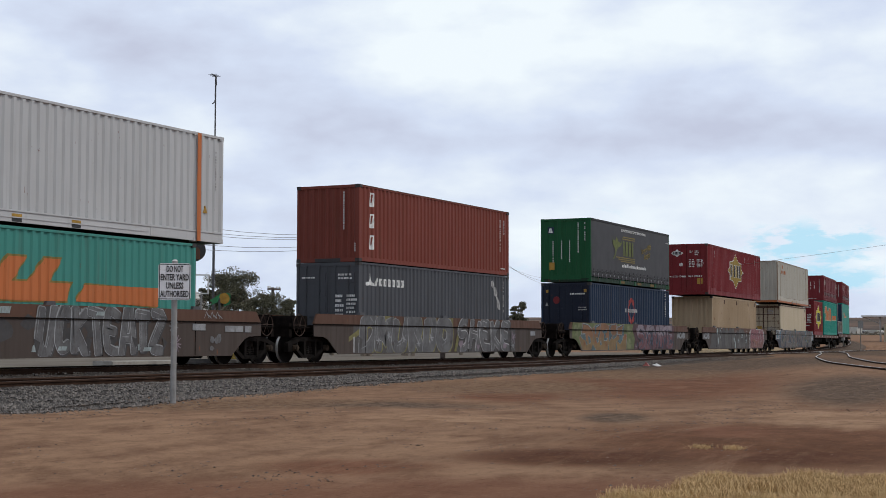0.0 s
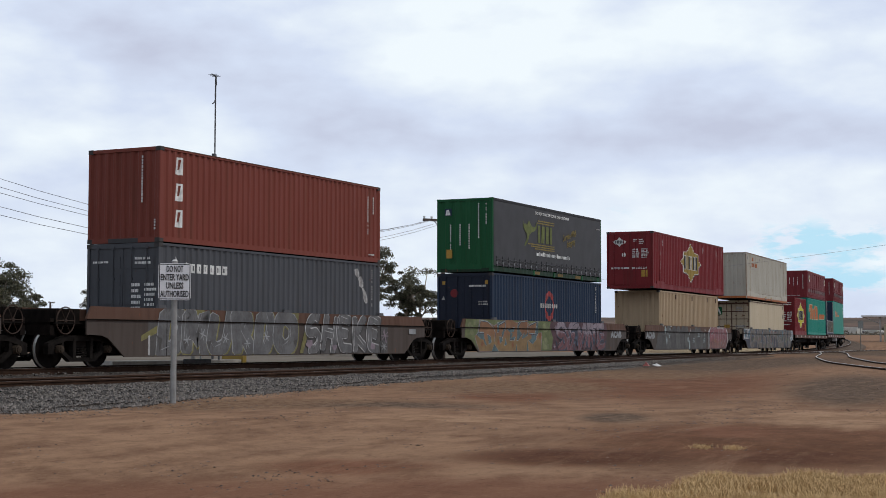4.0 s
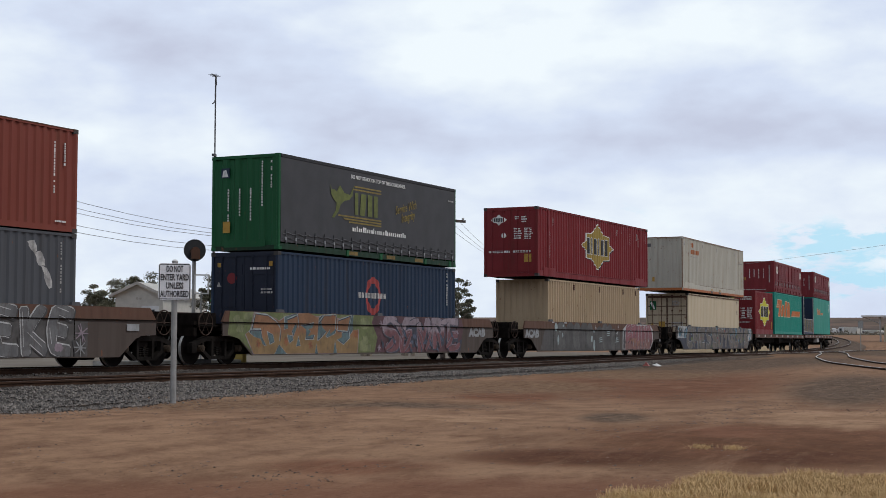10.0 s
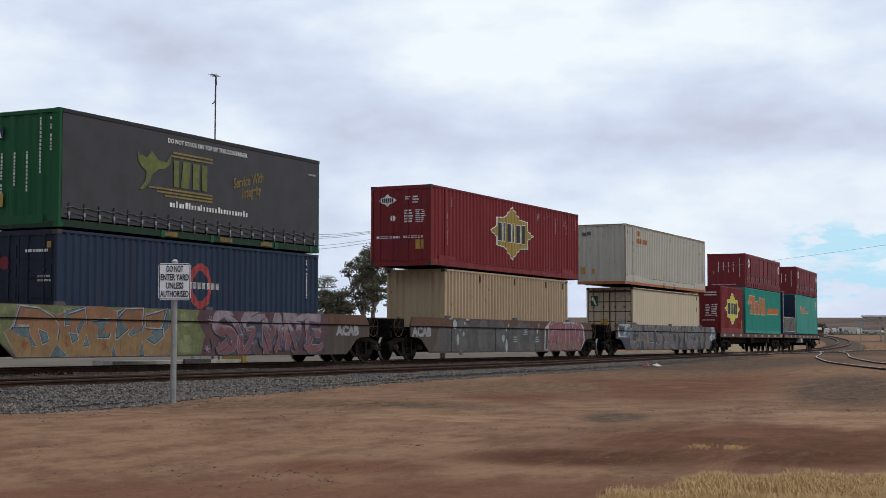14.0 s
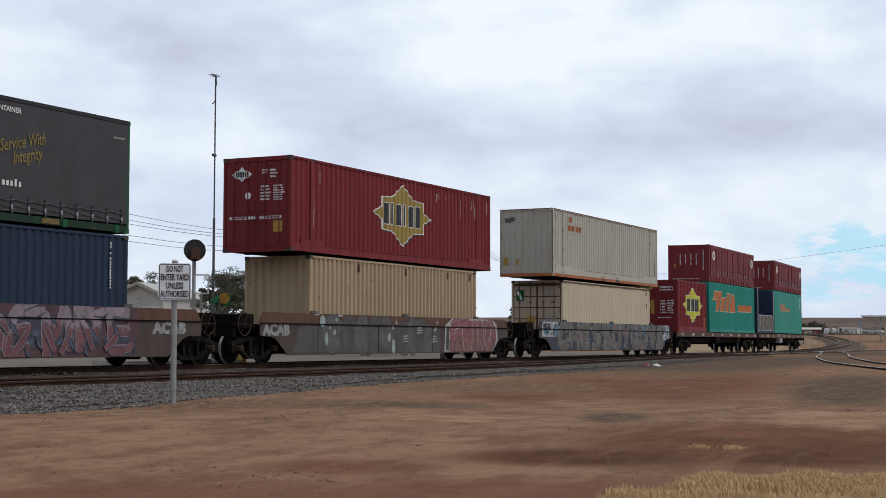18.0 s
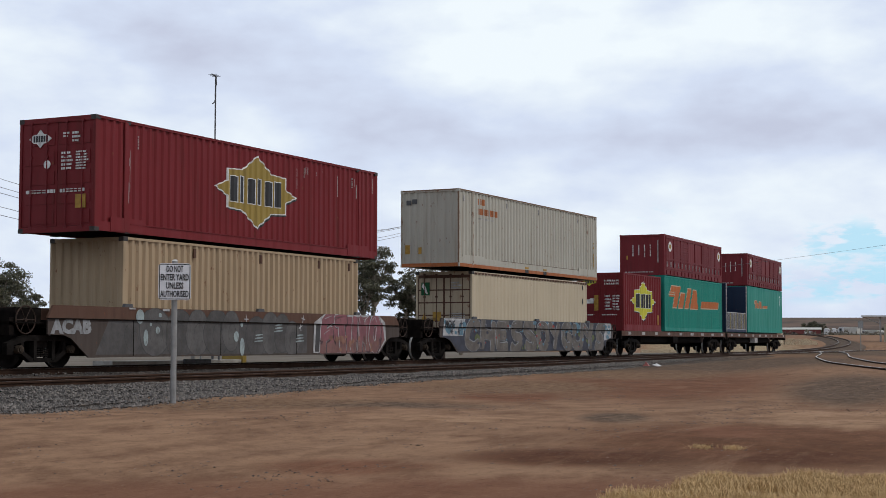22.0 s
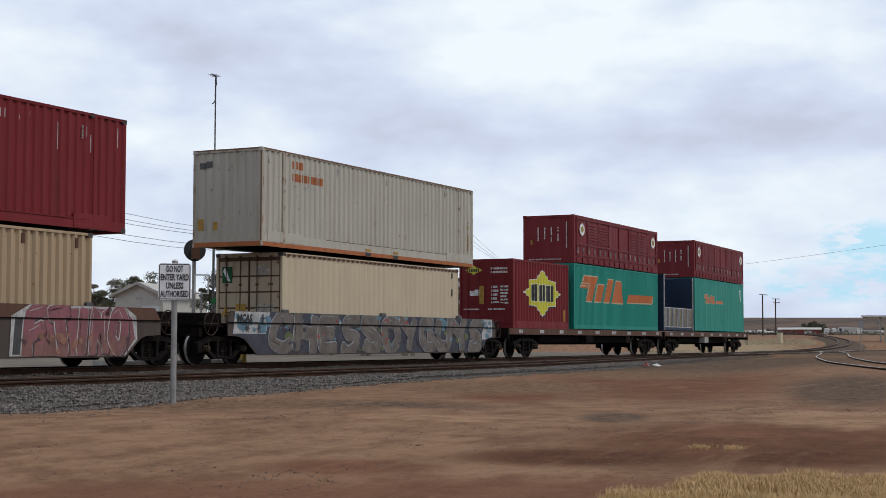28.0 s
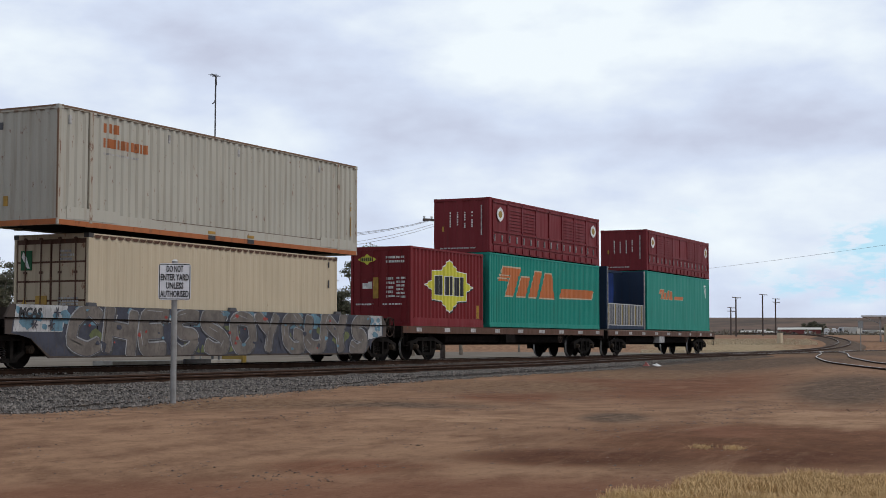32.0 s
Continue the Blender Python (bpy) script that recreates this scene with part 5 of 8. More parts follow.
def well_wagon(label, mid, side_mat, top_mat, ends=M_WAGONBROWN):
    """A low well wagon: deep side girders cut up over the bogies, end decks and two bogies."""
    t = thing("well_wagon", label, "railway wagon", "well wagons")
    outline = [(-HALF, 1.10), (-HALF, 0.72), (-8.55, 0.70), (-8.3, 0.62), (-7.65, 0.15), (7.65, 0.15), (8.3, 0.62), (8.55, 0.70), (HALF, 0.72), (HALF, 1.10)]
    sides = []
    for y in (-1, 1):
        g = part("side_girder", Shape().prism(outline, 1, y * 1.36, y * 1.32), side_mat, t, "deep side girder")
        sides.append(g)
        part("ledge", Shape().box(-HALF, HALF, y * 1.40 if y < 0 else 1.32, -1.32 if y < 0 else 1.40, 1.085, 1.115), M_UNDER, g)
        for a, b, ea, eb, m in ((-HALF + 1.75, HALF - 1.75, 0, 0, top_mat), (-HALF, -HALF + 1.75, 0.22, 0, ends), (HALF - 1.75, HALF, 0, 0.22, ends)):
            vs = [(a, y * 1.36, 1.115), (b, y * 1.36, 1.115), (b - eb, y * 1.335, 1.43), (a + ea, y * 1.335, 1.43), (a, y * 1.29, 1.115), (b, y * 1.29, 1.115), (b - eb, y * 1.28, 1.43), (a + ea, y * 1.28, 1.43)]
            part("top_plate", Shape().add(vs, [(0, 1, 2, 3), (4, 7, 6, 5), (0, 4, 5, 1), (3, 2, 6, 7), (0, 3, 7, 4), (1, 5, 6, 2)]), m, t)
        for x in (-5.9, -2.0, 2.0, 5.9):
            part("seam", Shape().box(x - 0.015, x + 0.015, y * 1.366 if y < 0 else 1.36, -1.36 if y < 0 else 1.366, 0.18, 1.08), M_UNDER, g)
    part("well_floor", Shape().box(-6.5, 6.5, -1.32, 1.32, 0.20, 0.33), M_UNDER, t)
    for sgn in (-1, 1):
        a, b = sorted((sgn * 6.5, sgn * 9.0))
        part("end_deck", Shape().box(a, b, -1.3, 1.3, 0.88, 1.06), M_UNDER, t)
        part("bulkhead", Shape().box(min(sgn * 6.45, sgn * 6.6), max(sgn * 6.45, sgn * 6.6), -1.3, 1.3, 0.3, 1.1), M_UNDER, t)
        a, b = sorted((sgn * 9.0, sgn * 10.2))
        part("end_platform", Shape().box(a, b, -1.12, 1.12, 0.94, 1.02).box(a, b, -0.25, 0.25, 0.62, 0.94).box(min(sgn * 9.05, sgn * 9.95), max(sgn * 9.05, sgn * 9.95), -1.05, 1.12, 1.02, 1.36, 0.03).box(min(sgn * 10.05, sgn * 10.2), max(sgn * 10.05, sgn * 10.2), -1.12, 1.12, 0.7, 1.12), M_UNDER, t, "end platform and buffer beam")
        part("step", Shape().box(a + 0.1, b - 0.1, -1.2, -1.12, 0.98, 1.01), M_BOGIE, t)
        part("grab_rail", Shape().tube([(sgn * 9.4, -1.15, 1.0), (sgn * 9.4, -1.15, 1.34), (sgn * 10.05, -1.15, 1.34), (sgn * 10.05, -1.15, 1.0)], 0.017, 5), M_BOGIE, t)
        coupler(t, sgn * 10.2, sgn)
        bogie(t, sgn * 9.0)
    hand_wheel(t, -9.72, -1.18, 1.06, 0.33)
    hand_wheel(t, 9.72, -1.18, 1.06, 0.33)
    for x in (-6.05, 0.1, 6.0):
        part("guide", Shape().prism([(x - 0.18, 1.42), (x + 0.18, 1.42), (x + 0.14, 1.52), (x - 0.14, 1.52)], 1, -1.33, -1.24), M_DARK, t, "container guide block")
    ride(t)
    ROLLING.append((t, mid, 0.0))
    return t, sides[0]


def shorten(t, cut):
    """Draws the +x end of a wagon in by cut."""
    for ob in t.children:
        if ob.name.startswith("bogie"):
            if ob.location.x > 0:
                ob.location.x -= cut
            continue
        for m in [ob] + list(ob.children):
            if m.data.users == 1:
                for v in m.data.vertices:
                    v.co.x -= cut * min(1.0, max(0.0, (v.co.x - 5) / 3))


def blob_polys(rnd, x0, x1, z0, z1, n, r):
    out = []
    for k in range(n):
        cx, cz, a = rnd.uniform(x0, x1), rnd.uniform(z0, z1), rnd.uniform(*r)
        out.append([(max(x0, min(x1, cx + a * rnd.uniform(0.6, 1.2) * math.cos(q))), max(z0, min(z1, cz + 0.7 * a * rnd.uniform(0.6, 1.2) * math.sin(q)))) for q in [2 * math.pi * i / 11 for i in range(11)]])
    return out


FLAT = Wave(-10, 10, 50, 0)

COATS = {}


def coat(g):
    """Each coat of spray lies a little proud of the one under it."""
    COATS[g.name] = COATS.get(g.name, 0) + 1
    return 0.003 + 0.0001 * COATS[g.name]


def sprayed(g, polys, mat, label=""):
    for q in polys:
        lift = coat(g)
        part("graffito", drape([q], FLAT, lambda u, z, d: (u, -1.36 + d, z), lift), mat, g, label)


def ribbon_poly(pts, w):
    """A brush stroke of even width through pts."""
    up, down = [], []
    for i, (x, z) in enumerate(pts):
        x0, z0 = pts[max(0, i - 1)]
        x1, z1 = pts[min(len(pts) - 1, i + 1)]
        d = math.hypot(x1 - x0, z1 - z0) or 1
        k = w * (0.55 if i in (0, len(pts) - 1) else 1.0)
        up.append((x - (z1 - z0) / d * k, z + (x1 - x0) / d * k))
        down.append((x + (z1 - z0) / d * k, z - (x1 - x0) / d * k))
    return up + down[::-1]


def clip_z(q):
    return [(x, min(1.425, max(0.18, z))) for x, z in q]


STROKES = {
    "P": [[(0.12, 0), (0.1, 1)], [(0.1, 0.95), (0.7, 0.95), (0.88, 0.7), (0.7, 0.45), (0.2, 0.43)]],
    "U": [[(0.1, 1), (0.1, 0.35), (0.3, 0.08), (0.7, 0.08), (0.9, 0.35), (0.9, 1)]], "E": [[(0.9, 0.93), (0.2, 0.95), (0.1, 0.5), (0.2, 0.05), (0.9, 0.07)], [(0.15, 0.5), (0.75, 0.52)]],
    "K": [[(0.12, 1), (0.1, 0)], [(0.9, 1), (0.25, 0.5), (0.92, 0)]], "M": [[(0.06, 0), (0.12, 1), (0.5, 0.35), (0.88, 1), (0.94, 0)]], "A": [[(0.05, 0), (0.38, 1), (0.62, 1), (0.95, 0)], [(0.2, 0.33), (0.8, 0.33)]],
    "T": [[(0.04, 0.9), (0.96, 0.95)], [(0.5, 0.9), (0.52, 0)]], "Z": [[(0.1, 0.93), (0.9, 0.93), (0.12, 0.08), (0.92, 0.07)]], "W": [[(0.06, 1), (0.2, 0), (0.5, 0.6), (0.8, 0), (0.94, 1)]],
    "O": [[(0.5, 0.97), (0.15, 0.8), (0.1, 0.3), (0.5, 0.03), (0.9, 0.3), (0.88, 0.8), (0.45, 0.97)]], "R": [[(0.12, 0), (0.1, 1)], [(0.1, 0.95), (0.7, 0.95), (0.85, 0.72), (0.7, 0.5), (0.2, 0.48)], [(0.5, 0.5), (0.92, 0)]],
    "S": [[(0.9, 0.85), (0.6, 0.97), (0.25, 0.92), (0.12, 0.72), (0.3, 0.55), (0.7, 0.45), (0.88, 0.28), (0.75, 0.08), (0.4, 0.03), (0.1, 0.15)]], "H": [[(0.12, 1), (0.1, 0)], [(0.9, 1), (0.88, 0)], [(0.1, 0.5), (0.9, 0.52)]],
    "D": [[(0.12, 0), (0.12, 0.97), (0.6, 0.95), (0.9, 0.65), (0.88, 0.3), (0.6, 0.04), (0.12, 0.05)]], "C": [[(0.9, 0.82), (0.55, 0.97), (0.15, 0.75), (0.1, 0.3), (0.5, 0.03), (0.92, 0.2)]],
    "G": [[(0.9, 0.82), (0.55, 0.97), (0.15, 0.75), (0.1, 0.3), (0.5, 0.03), (0.9, 0.15), (0.9, 0.45), (0.55, 0.45)]], "Y": [[(0.06, 1), (0.5, 0.5), (0.94, 1)], [(0.5, 0.5), (0.48, 0)]],
    "F": [[(0.92, 0.93), (0.15, 0.95), (0.12, 0)], [(0.15, 0.5), (0.7, 0.52)]], "I": [[(0.5, 1), (0.5, 0)]], "N": [[(0.1, 0), (0.12, 1), (0.88, 0), (0.9, 1)]]}


def fat(pts, w):
    """A brush stroke with rounded ends through pts, with its corners eased."""
    fine = []
    for i in range(len(pts) - 1):
        p0, p1, p2, p3 = pts[max(0, i - 1)], pts[i], pts[i + 1], pts[min(len(pts) - 1, i + 2)]
        for k in range(4):
            u = k / 4
            fine.append(tuple(0.5 * (2 * p1[d] + (p2[d] - p0[d]) * u * 0.6 + (3 * (p2[d] - p1[d]) * 2 - (p2[d] - p0[d]) * 1.2 - (p3[d] - p1[d]) * 0.6) * u * u + ((p2[d] - p0[d]) * 0.6 + (p3[d] - p1[d]) * 0.6 - 4 * (p2[d] - p1[d])) * u ** 3) for d in (0, 1)))
    fine.append(pts[-1])
    rim = []
    for k, (x, z) in enumerate(fine):
        a, b = fine[max(0, k - 1)], fine[min(len(fine) - 1, k + 1)]
        d = math.hypot(b[0] - a[0], b[1] - a[1]) or 1
        rim.append((x, z, (b[0] - a[0]) / d, (b[1] - a[1]) / d, w))
    x, z, dx, dz, _ = rim[0]
    rim.insert(0, (x - dx * w * 0.4, z - dz * w * 0.4, dx, dz, w * 0.65))
    x, z, dx, dz, _ = rim[-1]
    rim.append((x + dx * w * 0.4, z + dz * w * 0.4, dx, dz, w * 0.65))
    return [((x - dz * k, z + dx * k), (x + dz * k, z - dx * k)) for x, z, dx, dz, k in rim]


def piece(g, text, x0, x1, z0, z1, edge, fill, shade, seed, label, fat_=1.0, line=None):
    """A sprayed word: packed block letters that overlap, each with a dark and a pale line round it and slits of shade."""
    rnd = random.Random(seed)
    w, h = (x1 - x0) / len(text), z1 - z0
    base = 0.003 + 0.0001 * COATS.get(g.name, 0)
    line = line or shade
    for i, ch in enumerate(text):
        if ch == " ":
            continue
        lean, tip, big = rnd.uniform(-0.16, 0.22), rnd.uniform(-0.08, 0.08), rnd.uniform(1.0, 1.16)
        p, q = rnd.uniform(0, 6), rnd.uniform(0, 6)
        cx, cz = x0 + w * (i + 0.5), (z0 + z1) / 2

        def at_wall(u, v):
            u, v = (u - 0.5) * 0.80 * big, (v - 0.5) * 0.86
            return (cx + (u + lean * v + 0.07 * math.sin(5 * v + p)) * w, cz + (v + tip * u * 2 + 0.05 * math.sin(5 * u + q)) * h)

        strokes = [[at_wall(*c) for c in st] for st in STROKES[ch]]
        thick = 0.155 * w * fat_ * rnd.uniform(0.9, 1.15)
        for layer, (mat, add, dx, dz, text_) in enumerate(((line, 0.062, 0.02, -0.02, ""), (edge, 0.036, -0.008, 0.01, ""), (shade, 0.010, 0.004, -0.004, ""), (fill, 0.0, 0, 0, label))):
            for m, st in enumerate(strokes):
                vs = []
                for n, pair in enumerate(fat([(a + dx, b + dz) for a, b in st], thick + add)):
                    y = -1.36 - base - 0.0012 * i - 0.00026 * layer - 0.00005 * m - 0.000002 * n
                    vs += [(a, y, b) for a, b in clip_z(pair)]
                part("graffito", Shape().add(vs, [(2 * k, 2 * k + 2, 2 * k + 3, 2 * k + 1) for k in range(len(vs) // 2 - 1)]), mat, g, text_)
        for k in range(2):
            st = rnd.choice(strokes)
            m = rnd.randrange(len(st) - 1)
            (a, b), (c, d) = st[m], st[m + 1]
            out = -1.36 - base - 0.0012 * i - 0.00105
            glint = ribbon_poly([(a + (c - a) * f - 0.55 * thick, b + (d - b) * f + 0.4 * thick) for f in (0.1, 0.5, 0.9)], 0.012)
            part("graffito", Shape().add([(a, out, b) for a, b in clip_z(glint)], [tuple(range(len(glint)))]), edge, g)
        spike = rnd.choice((-1, 1))
        tri = [(cx + spike * 0.5 * w, z0 + rnd.uniform(0.0, 0.25)), (cx + spike * (0.5 * w + 0.14), z0 + rnd.uniform(0.3, 0.6)), (cx + spike * (0.5 * w - 0.1), z0 + rnd.uniform(0.3, 0.5))]
        part("graffito", Shape().add([(a, -1.36 - base - 0.0012 * i - 0.00112, b) for a, b in clip_z(tri)], [(0, 1, 2)]), shade, g)
    COATS[g.name] = COATS.get(g.name, 0) + 110


def scribble(g, x, z, r, mat, seed, n=5):
    """A small sprayed star or squiggle of crossing strokes."""
    rnd = random.Random(seed)
    for k in range(n):
        a = math.pi * (k + rnd.uniform(-0.3, 0.3)) / n
        sprayed(g, [clip_z(ribbon_poly([(x - r * math.cos(a), z - r * math.sin(a)), (x + rnd.uniform(-0.1, 0.1) * r, z), (x + r * math.cos(a), z + r * math.sin(a))], 0.022))], mat)


def loops(g, spots, mat, w=0.012):
    """Thin sprayed outlines of round bubble letters."""
    for x, z, rx, rz in spots:
        pts = [(x + rx * math.cos(q), z + rz * math.sin(q)) for q in [math.pi * (-0.25 + 1.5 * k / 10) for k in range(11)]]
        sprayed(g, [clip_z(ribbon_poly(pts[k:k + 2], w)) for k in range(10)], mat)


def shard(g, pts):
    """A sharp gap between sprayed letters: a pale and a dark line round a teal middle."""
    cx, cz = sum(p[0] for p in pts) / len(pts), sum(p[1] for p in pts) / len(pts)
    r = sum(math.hypot(x - cx, z - cz) for x, z in pts) / len(pts)
    for add, mat in ((0.058, GW("ice")), (0.034, GW("navy")), (0.0, GW("teal"))):
        sprayed(g, [clip_z([(cx + (x - cx) * (1 + add / r), cz + (z - cz) * (1 + add / r)) for x, z in pts])], mat)


def stroke(g, pts):
    """A thin pale outline with a dark one beside it."""
    for mat, off, w in ((GW("navy"), 0.025, 0.022), (GW("ice"), 0.0, 0.018)):
        for a, b in zip(pts, pts[1:]):
            sprayed(g, [clip_z(ribbon_poly([(a[0] + off, a[1] - off), ((a[0] + b[0]) / 2 + off, (a[1] + b[1]) / 2 - off), (b[0] + off, b[1] - off)], w))], mat)


def spray(name, rgb):
    """Spray paint gone chalky, scuffed through to the brown steel in patches and streaks."""
    s = Nodes(name)
    a = s.noise(s.map(2.2, 2.2, 2.2), 1.0, 6, 0.65)
    b = s.noise(s.map(14, 14, 4), 1.0, 5, 0.7)
    col = s.mix(s.ramp(a, 0.35, 0.65), tuple(c * 0.7 for c in rgb), tuple(c * 1.15 for c in rgb))
    col = s.mix(s.ramp(b, 0.5, 0.68, 0, 0.55), col, (0.06, 0.048, 0.04))
    return s.finish(col, 0.8, 0.0, b, 0.2, 0.003)


def fade(name, low, high, mid=0.75):
    """Two sprayed colours that blend across the middle of the plate."""
    s = Nodes(name)
    sep = s.n.new("ShaderNodeSeparateXYZ")
    s.l.new(s.co, sep.inputs[0])
    a = s.noise(s.map(1.6, 1.6, 1.6), 1.0, 5, 0.65)
    b = s.noise(s.map(14, 14, 4), 1.0, 5, 0.7)
    k = s.ramp(s.math("ADD", sep.outputs["Z"], s.math("MULTIPLY", s.math("SUBTRACT", a, 0.5), 0.9)), mid - 0.12, mid + 0.12)
    col = s.mix(k, low, high)
    col = s.mix(s.ramp(a, 0.35, 0.65), s.mix(1.0, col, (0.72, 0.72, 0.72), "MULTIPLY"), col)
    col = s.mix(s.ramp(b, 0.5, 0.68, 0, 0.5), col, (0.06, 0.048, 0.04))
    return s.finish(col, 0.8, 0.0, b, 0.2, 0.003)


G = {n: spray(n, tuple(0.74 * k for k in c)) for n, c in {
    "spray_charcoal": (0.062, 0.06, 0.062), "spray_grey": (0.16, 0.16, 0.165), "spray_silver": (0.33, 0.34, 0.35), "spray_white": (0.5, 0.5, 0.5),
    "spray_orange": (0.30, 0.145, 0.10), "spray_lime": (0.21, 0.23, 0.11), "spray_olive": (0.145, 0.172, 0.065), "spray_ice": (0.36, 0.43, 0.43),
    "spray_rust": (0.30, 0.115, 0.05), "spray_plum": (0.10, 0.045, 0.055), "spray_mauve": (0.28, 0.22, 0.26),
    "spray_sky": (0.13, 0.26, 0.34), "spray_red": (0.34, 0.05, 0.04), "spray_yellow": (0.22, 0.20, 0.07), "spray_navy": (0.05, 0.055, 0.08), "spray_slate": (0.085, 0.11, 0.17), "spray_teal": (0.10, 0.165, 0.18)}.items()}
GW = lambda n: G["spray_" + n]

FLAME = fade("spray_orange_fade", (0.225, 0.142, 0.060), (0.222, 0.108, 0.052))
BLOSSOM = fade("spray_rose_fade", (0.150, 0.058, 0.066), (0.24, 0.195, 0.222), 0.95)
ROSE = fade("spray_pink_fade", (0.20, 0.095, 0.085), (0.235, 0.085, 0.10), 0.6)
TAUPE = spray("spray_taupe", (0.125, 0.108, 0.094))
DUST = spray("spray_dust", (0.068, 0.064, 0.062))
STEEL = spray("spray_steel", (0.105, 0.105, 0.108))

rnd = random.Random(77)
w, g = well_wagon("brown and grey well wagon with dark sprayed lettering", -12.985, M_WAGON, M_WAGONBROWN)
sprayed(g, [rect(-8.3, -6.6, 0.2, 1.08)], GW("silver"))
sprayed(g, blob_polys(rnd, -7, 4.6, 0.2, 1.4, 16, (0.25, 0.5)), GW("charcoal"))
sprayed(g, [rect(x, x + 0.35, z, z + 0.16, 0.05) for x, z in ((-5.6, 0.3), (-4.4, 1.15), (-3.0, 0.35), (-1.7, 1.2), (-0.6, 0.3), (0.9, 1.2), (2.2, 0.28), (3.3, 0.32), (3.0, 1.2))], GW("ice"))
piece(g, "UCKTEATZ", -0.4, 4.5, 0.18, 1.42, GW("silver"), STEEL, GW("charcoal"), 5, "dark grey sprayed letters with pale edges", 1.1)
sprayed(g, [rect(x, x + 0.3, z, z + 0.1, 0.05) for x, z in ((-5.3, 1.2), (-3.9, 0.5), (-2.6, 1.22), (0.3, 0.33), (1.7, 1.2), (3.6, 0.3))], GW("ice"))
scribble(g, 4.9, 0.95, 0.2, GW("silver"), 3)
scribble(g, 5.0, 0.5, 0.25, GW("mauve"), 4)
sprayed(g, [clip_z(ribbon_poly([(6.3 + 0.13 * k, 1.2 + 0.1 * (k % 2)), (6.4 + 0.13 * k, 1.38 - 0.12 * (k % 2)), (6.5 + 0.13 * k, 1.2)], 0.018)) for k in range(6)], GW("silver"))
sprayed(g, [rect(5.75, 6.35, 0.86, 1.04), rect(7.3, 8.2, 0.83, 1.0), rect(8.28, 8.62, 0.82, 1.0)], GW("silver"))
sprayed(g, blob_polys(rnd, 6.5, 7.1, 0.3, 1.0, 5, (0.08, 0.2)), GW("grey"))
w, g = well_wagon("brown well wagon with grey and green sprayed lettering", 8.295, M_WAGON, M_WAGONBROWN)
sprayed(g, [rect(-6.7, 0.5, 0.18, 1.08), rect(1.0, 6.4, 0.18, 1.05)], DUST)
sprayed(g, blob_polys(rnd, -6.6, 0.7, 1.0, 1.42, 16, (0.15, 0.4)), GW("yellow"))
sprayed(g, [[(-7.0, 0.55), (-7.0, 0.7), (-5.75, 1.2), (-5.3, 1.4), (-4.4, 1.42), (-4.7, 1.3), (-5.5, 1.05)]], GW("yellow"))
sprayed(g, [[(-6.7, 0.2), (-6.62, 0.2), (-6.62, 0.72), (-6.7, 0.7)]], GW("white"))
piece(g, "DMURDO", -6.2, 0.5, 0.18, 1.42, GW("silver"), STEEL, DUST, 6, "grey sprayed letters with pale tops", 1.25, GW("yellow"))
for k, (x, z) in enumerate(((-5.0, 0.6), (-4.3, 0.75), (-3.2, 0.65), (-2.1, 0.5), (-1.1, 0.7))):
    scribble(g, x, z, 0.17, GW("silver"), 30 + k, 3)
sprayed(g, [[(0.75, 0.2), (0.95, 0.2), (1.2, 0.75), (1.55, 1.2), (1.4, 1.3), (1.0, 0.8)]], GW("yellow"))
piece(g, "SHEKE", 1.1, 5.9, 0.2, 1.42, GW("white"), STEEL, GW("charcoal"), 8, "grey sprayed letters with pale edges", 0.85)
sprayed(g, blob_polys(rnd, 1.1, 1.5, 0.3, 0.6, 2, (0.15, 0.28)) + blob_polys(rnd, 2.7, 3.1, 0.3, 0.45, 2, (0.15, 0.22)) + blob_polys(rnd, 5.1, 5.5, 0.3, 0.5, 2, (0.15, 0.22)), GW("mauve"))
scribble(g, 6.15, 0.75, 0.25, GW("mauve"), 40, 4)
scribble(g, 6.1, 0.4, 0.22, GW("silver"), 41, 4)
sprayed(g, [rect(7.9, 8.4, 0.82, 1.0)], GW("silver"))
w, g = well_wagon("well wagon covered in orange, green and plum sprayed lettering", 29.64, M_WAGON, M_WAGONBROWN)
sprayed(g, [[(-8.9, 0.75), (-8.3, 0.62), (-7.6, 0.2), (-0.25, 0.2), (-0.1, 0.7), (-0.5, 1.2), (-0.3, 1.42), (-8.8, 1.42)]], GW("olive"), "lime and orange sprayed ground")
sprayed(g, [[(-0.35, 0.2), (6.2, 0.2), (6.5, 1.1), (6.3, 1.42), (-0.4, 1.42), (-0.55, 1.2), (-0.15, 0.7)]], GW("plum"))
sprayed(g, blob_polys(rnd, -8.7, -7.2, 0.8, 1.42, 9, (0.08, 0.2)), GW("lime"))
sprayed(g, blob_polys(rnd, -8.0, -0.6, 0.25, 1.4, 26, (0.15, 0.4)), GW("lime"))
DASTE = [(-8.01, 0.77), (-7.75, 0.88), (-7.55, 1.4), (-6.88, 1.35), (-6.22, 1.17), (-5.86, 1.3), (-5.21, 1.41), (-4.55, 1.44), (-4.02, 1.31), (-3.64, 1.42), (-2.9, 1.45), (-2.82, 1.27), (-1.86, 1.44), (-1.96, 0.92), (-1.45, 0.95), (-1.51, 0.19), (-7.58, 0.19)]
sprayed(g, [clip_z([(-4.6 + 1.012 * (x + 4.6), 0.8 + 1.05 * (z - 0.8)) for x, z in DASTE])], GW("mauve"))
sprayed(g, [DASTE], FLAME, "orange sprayed letters run together")
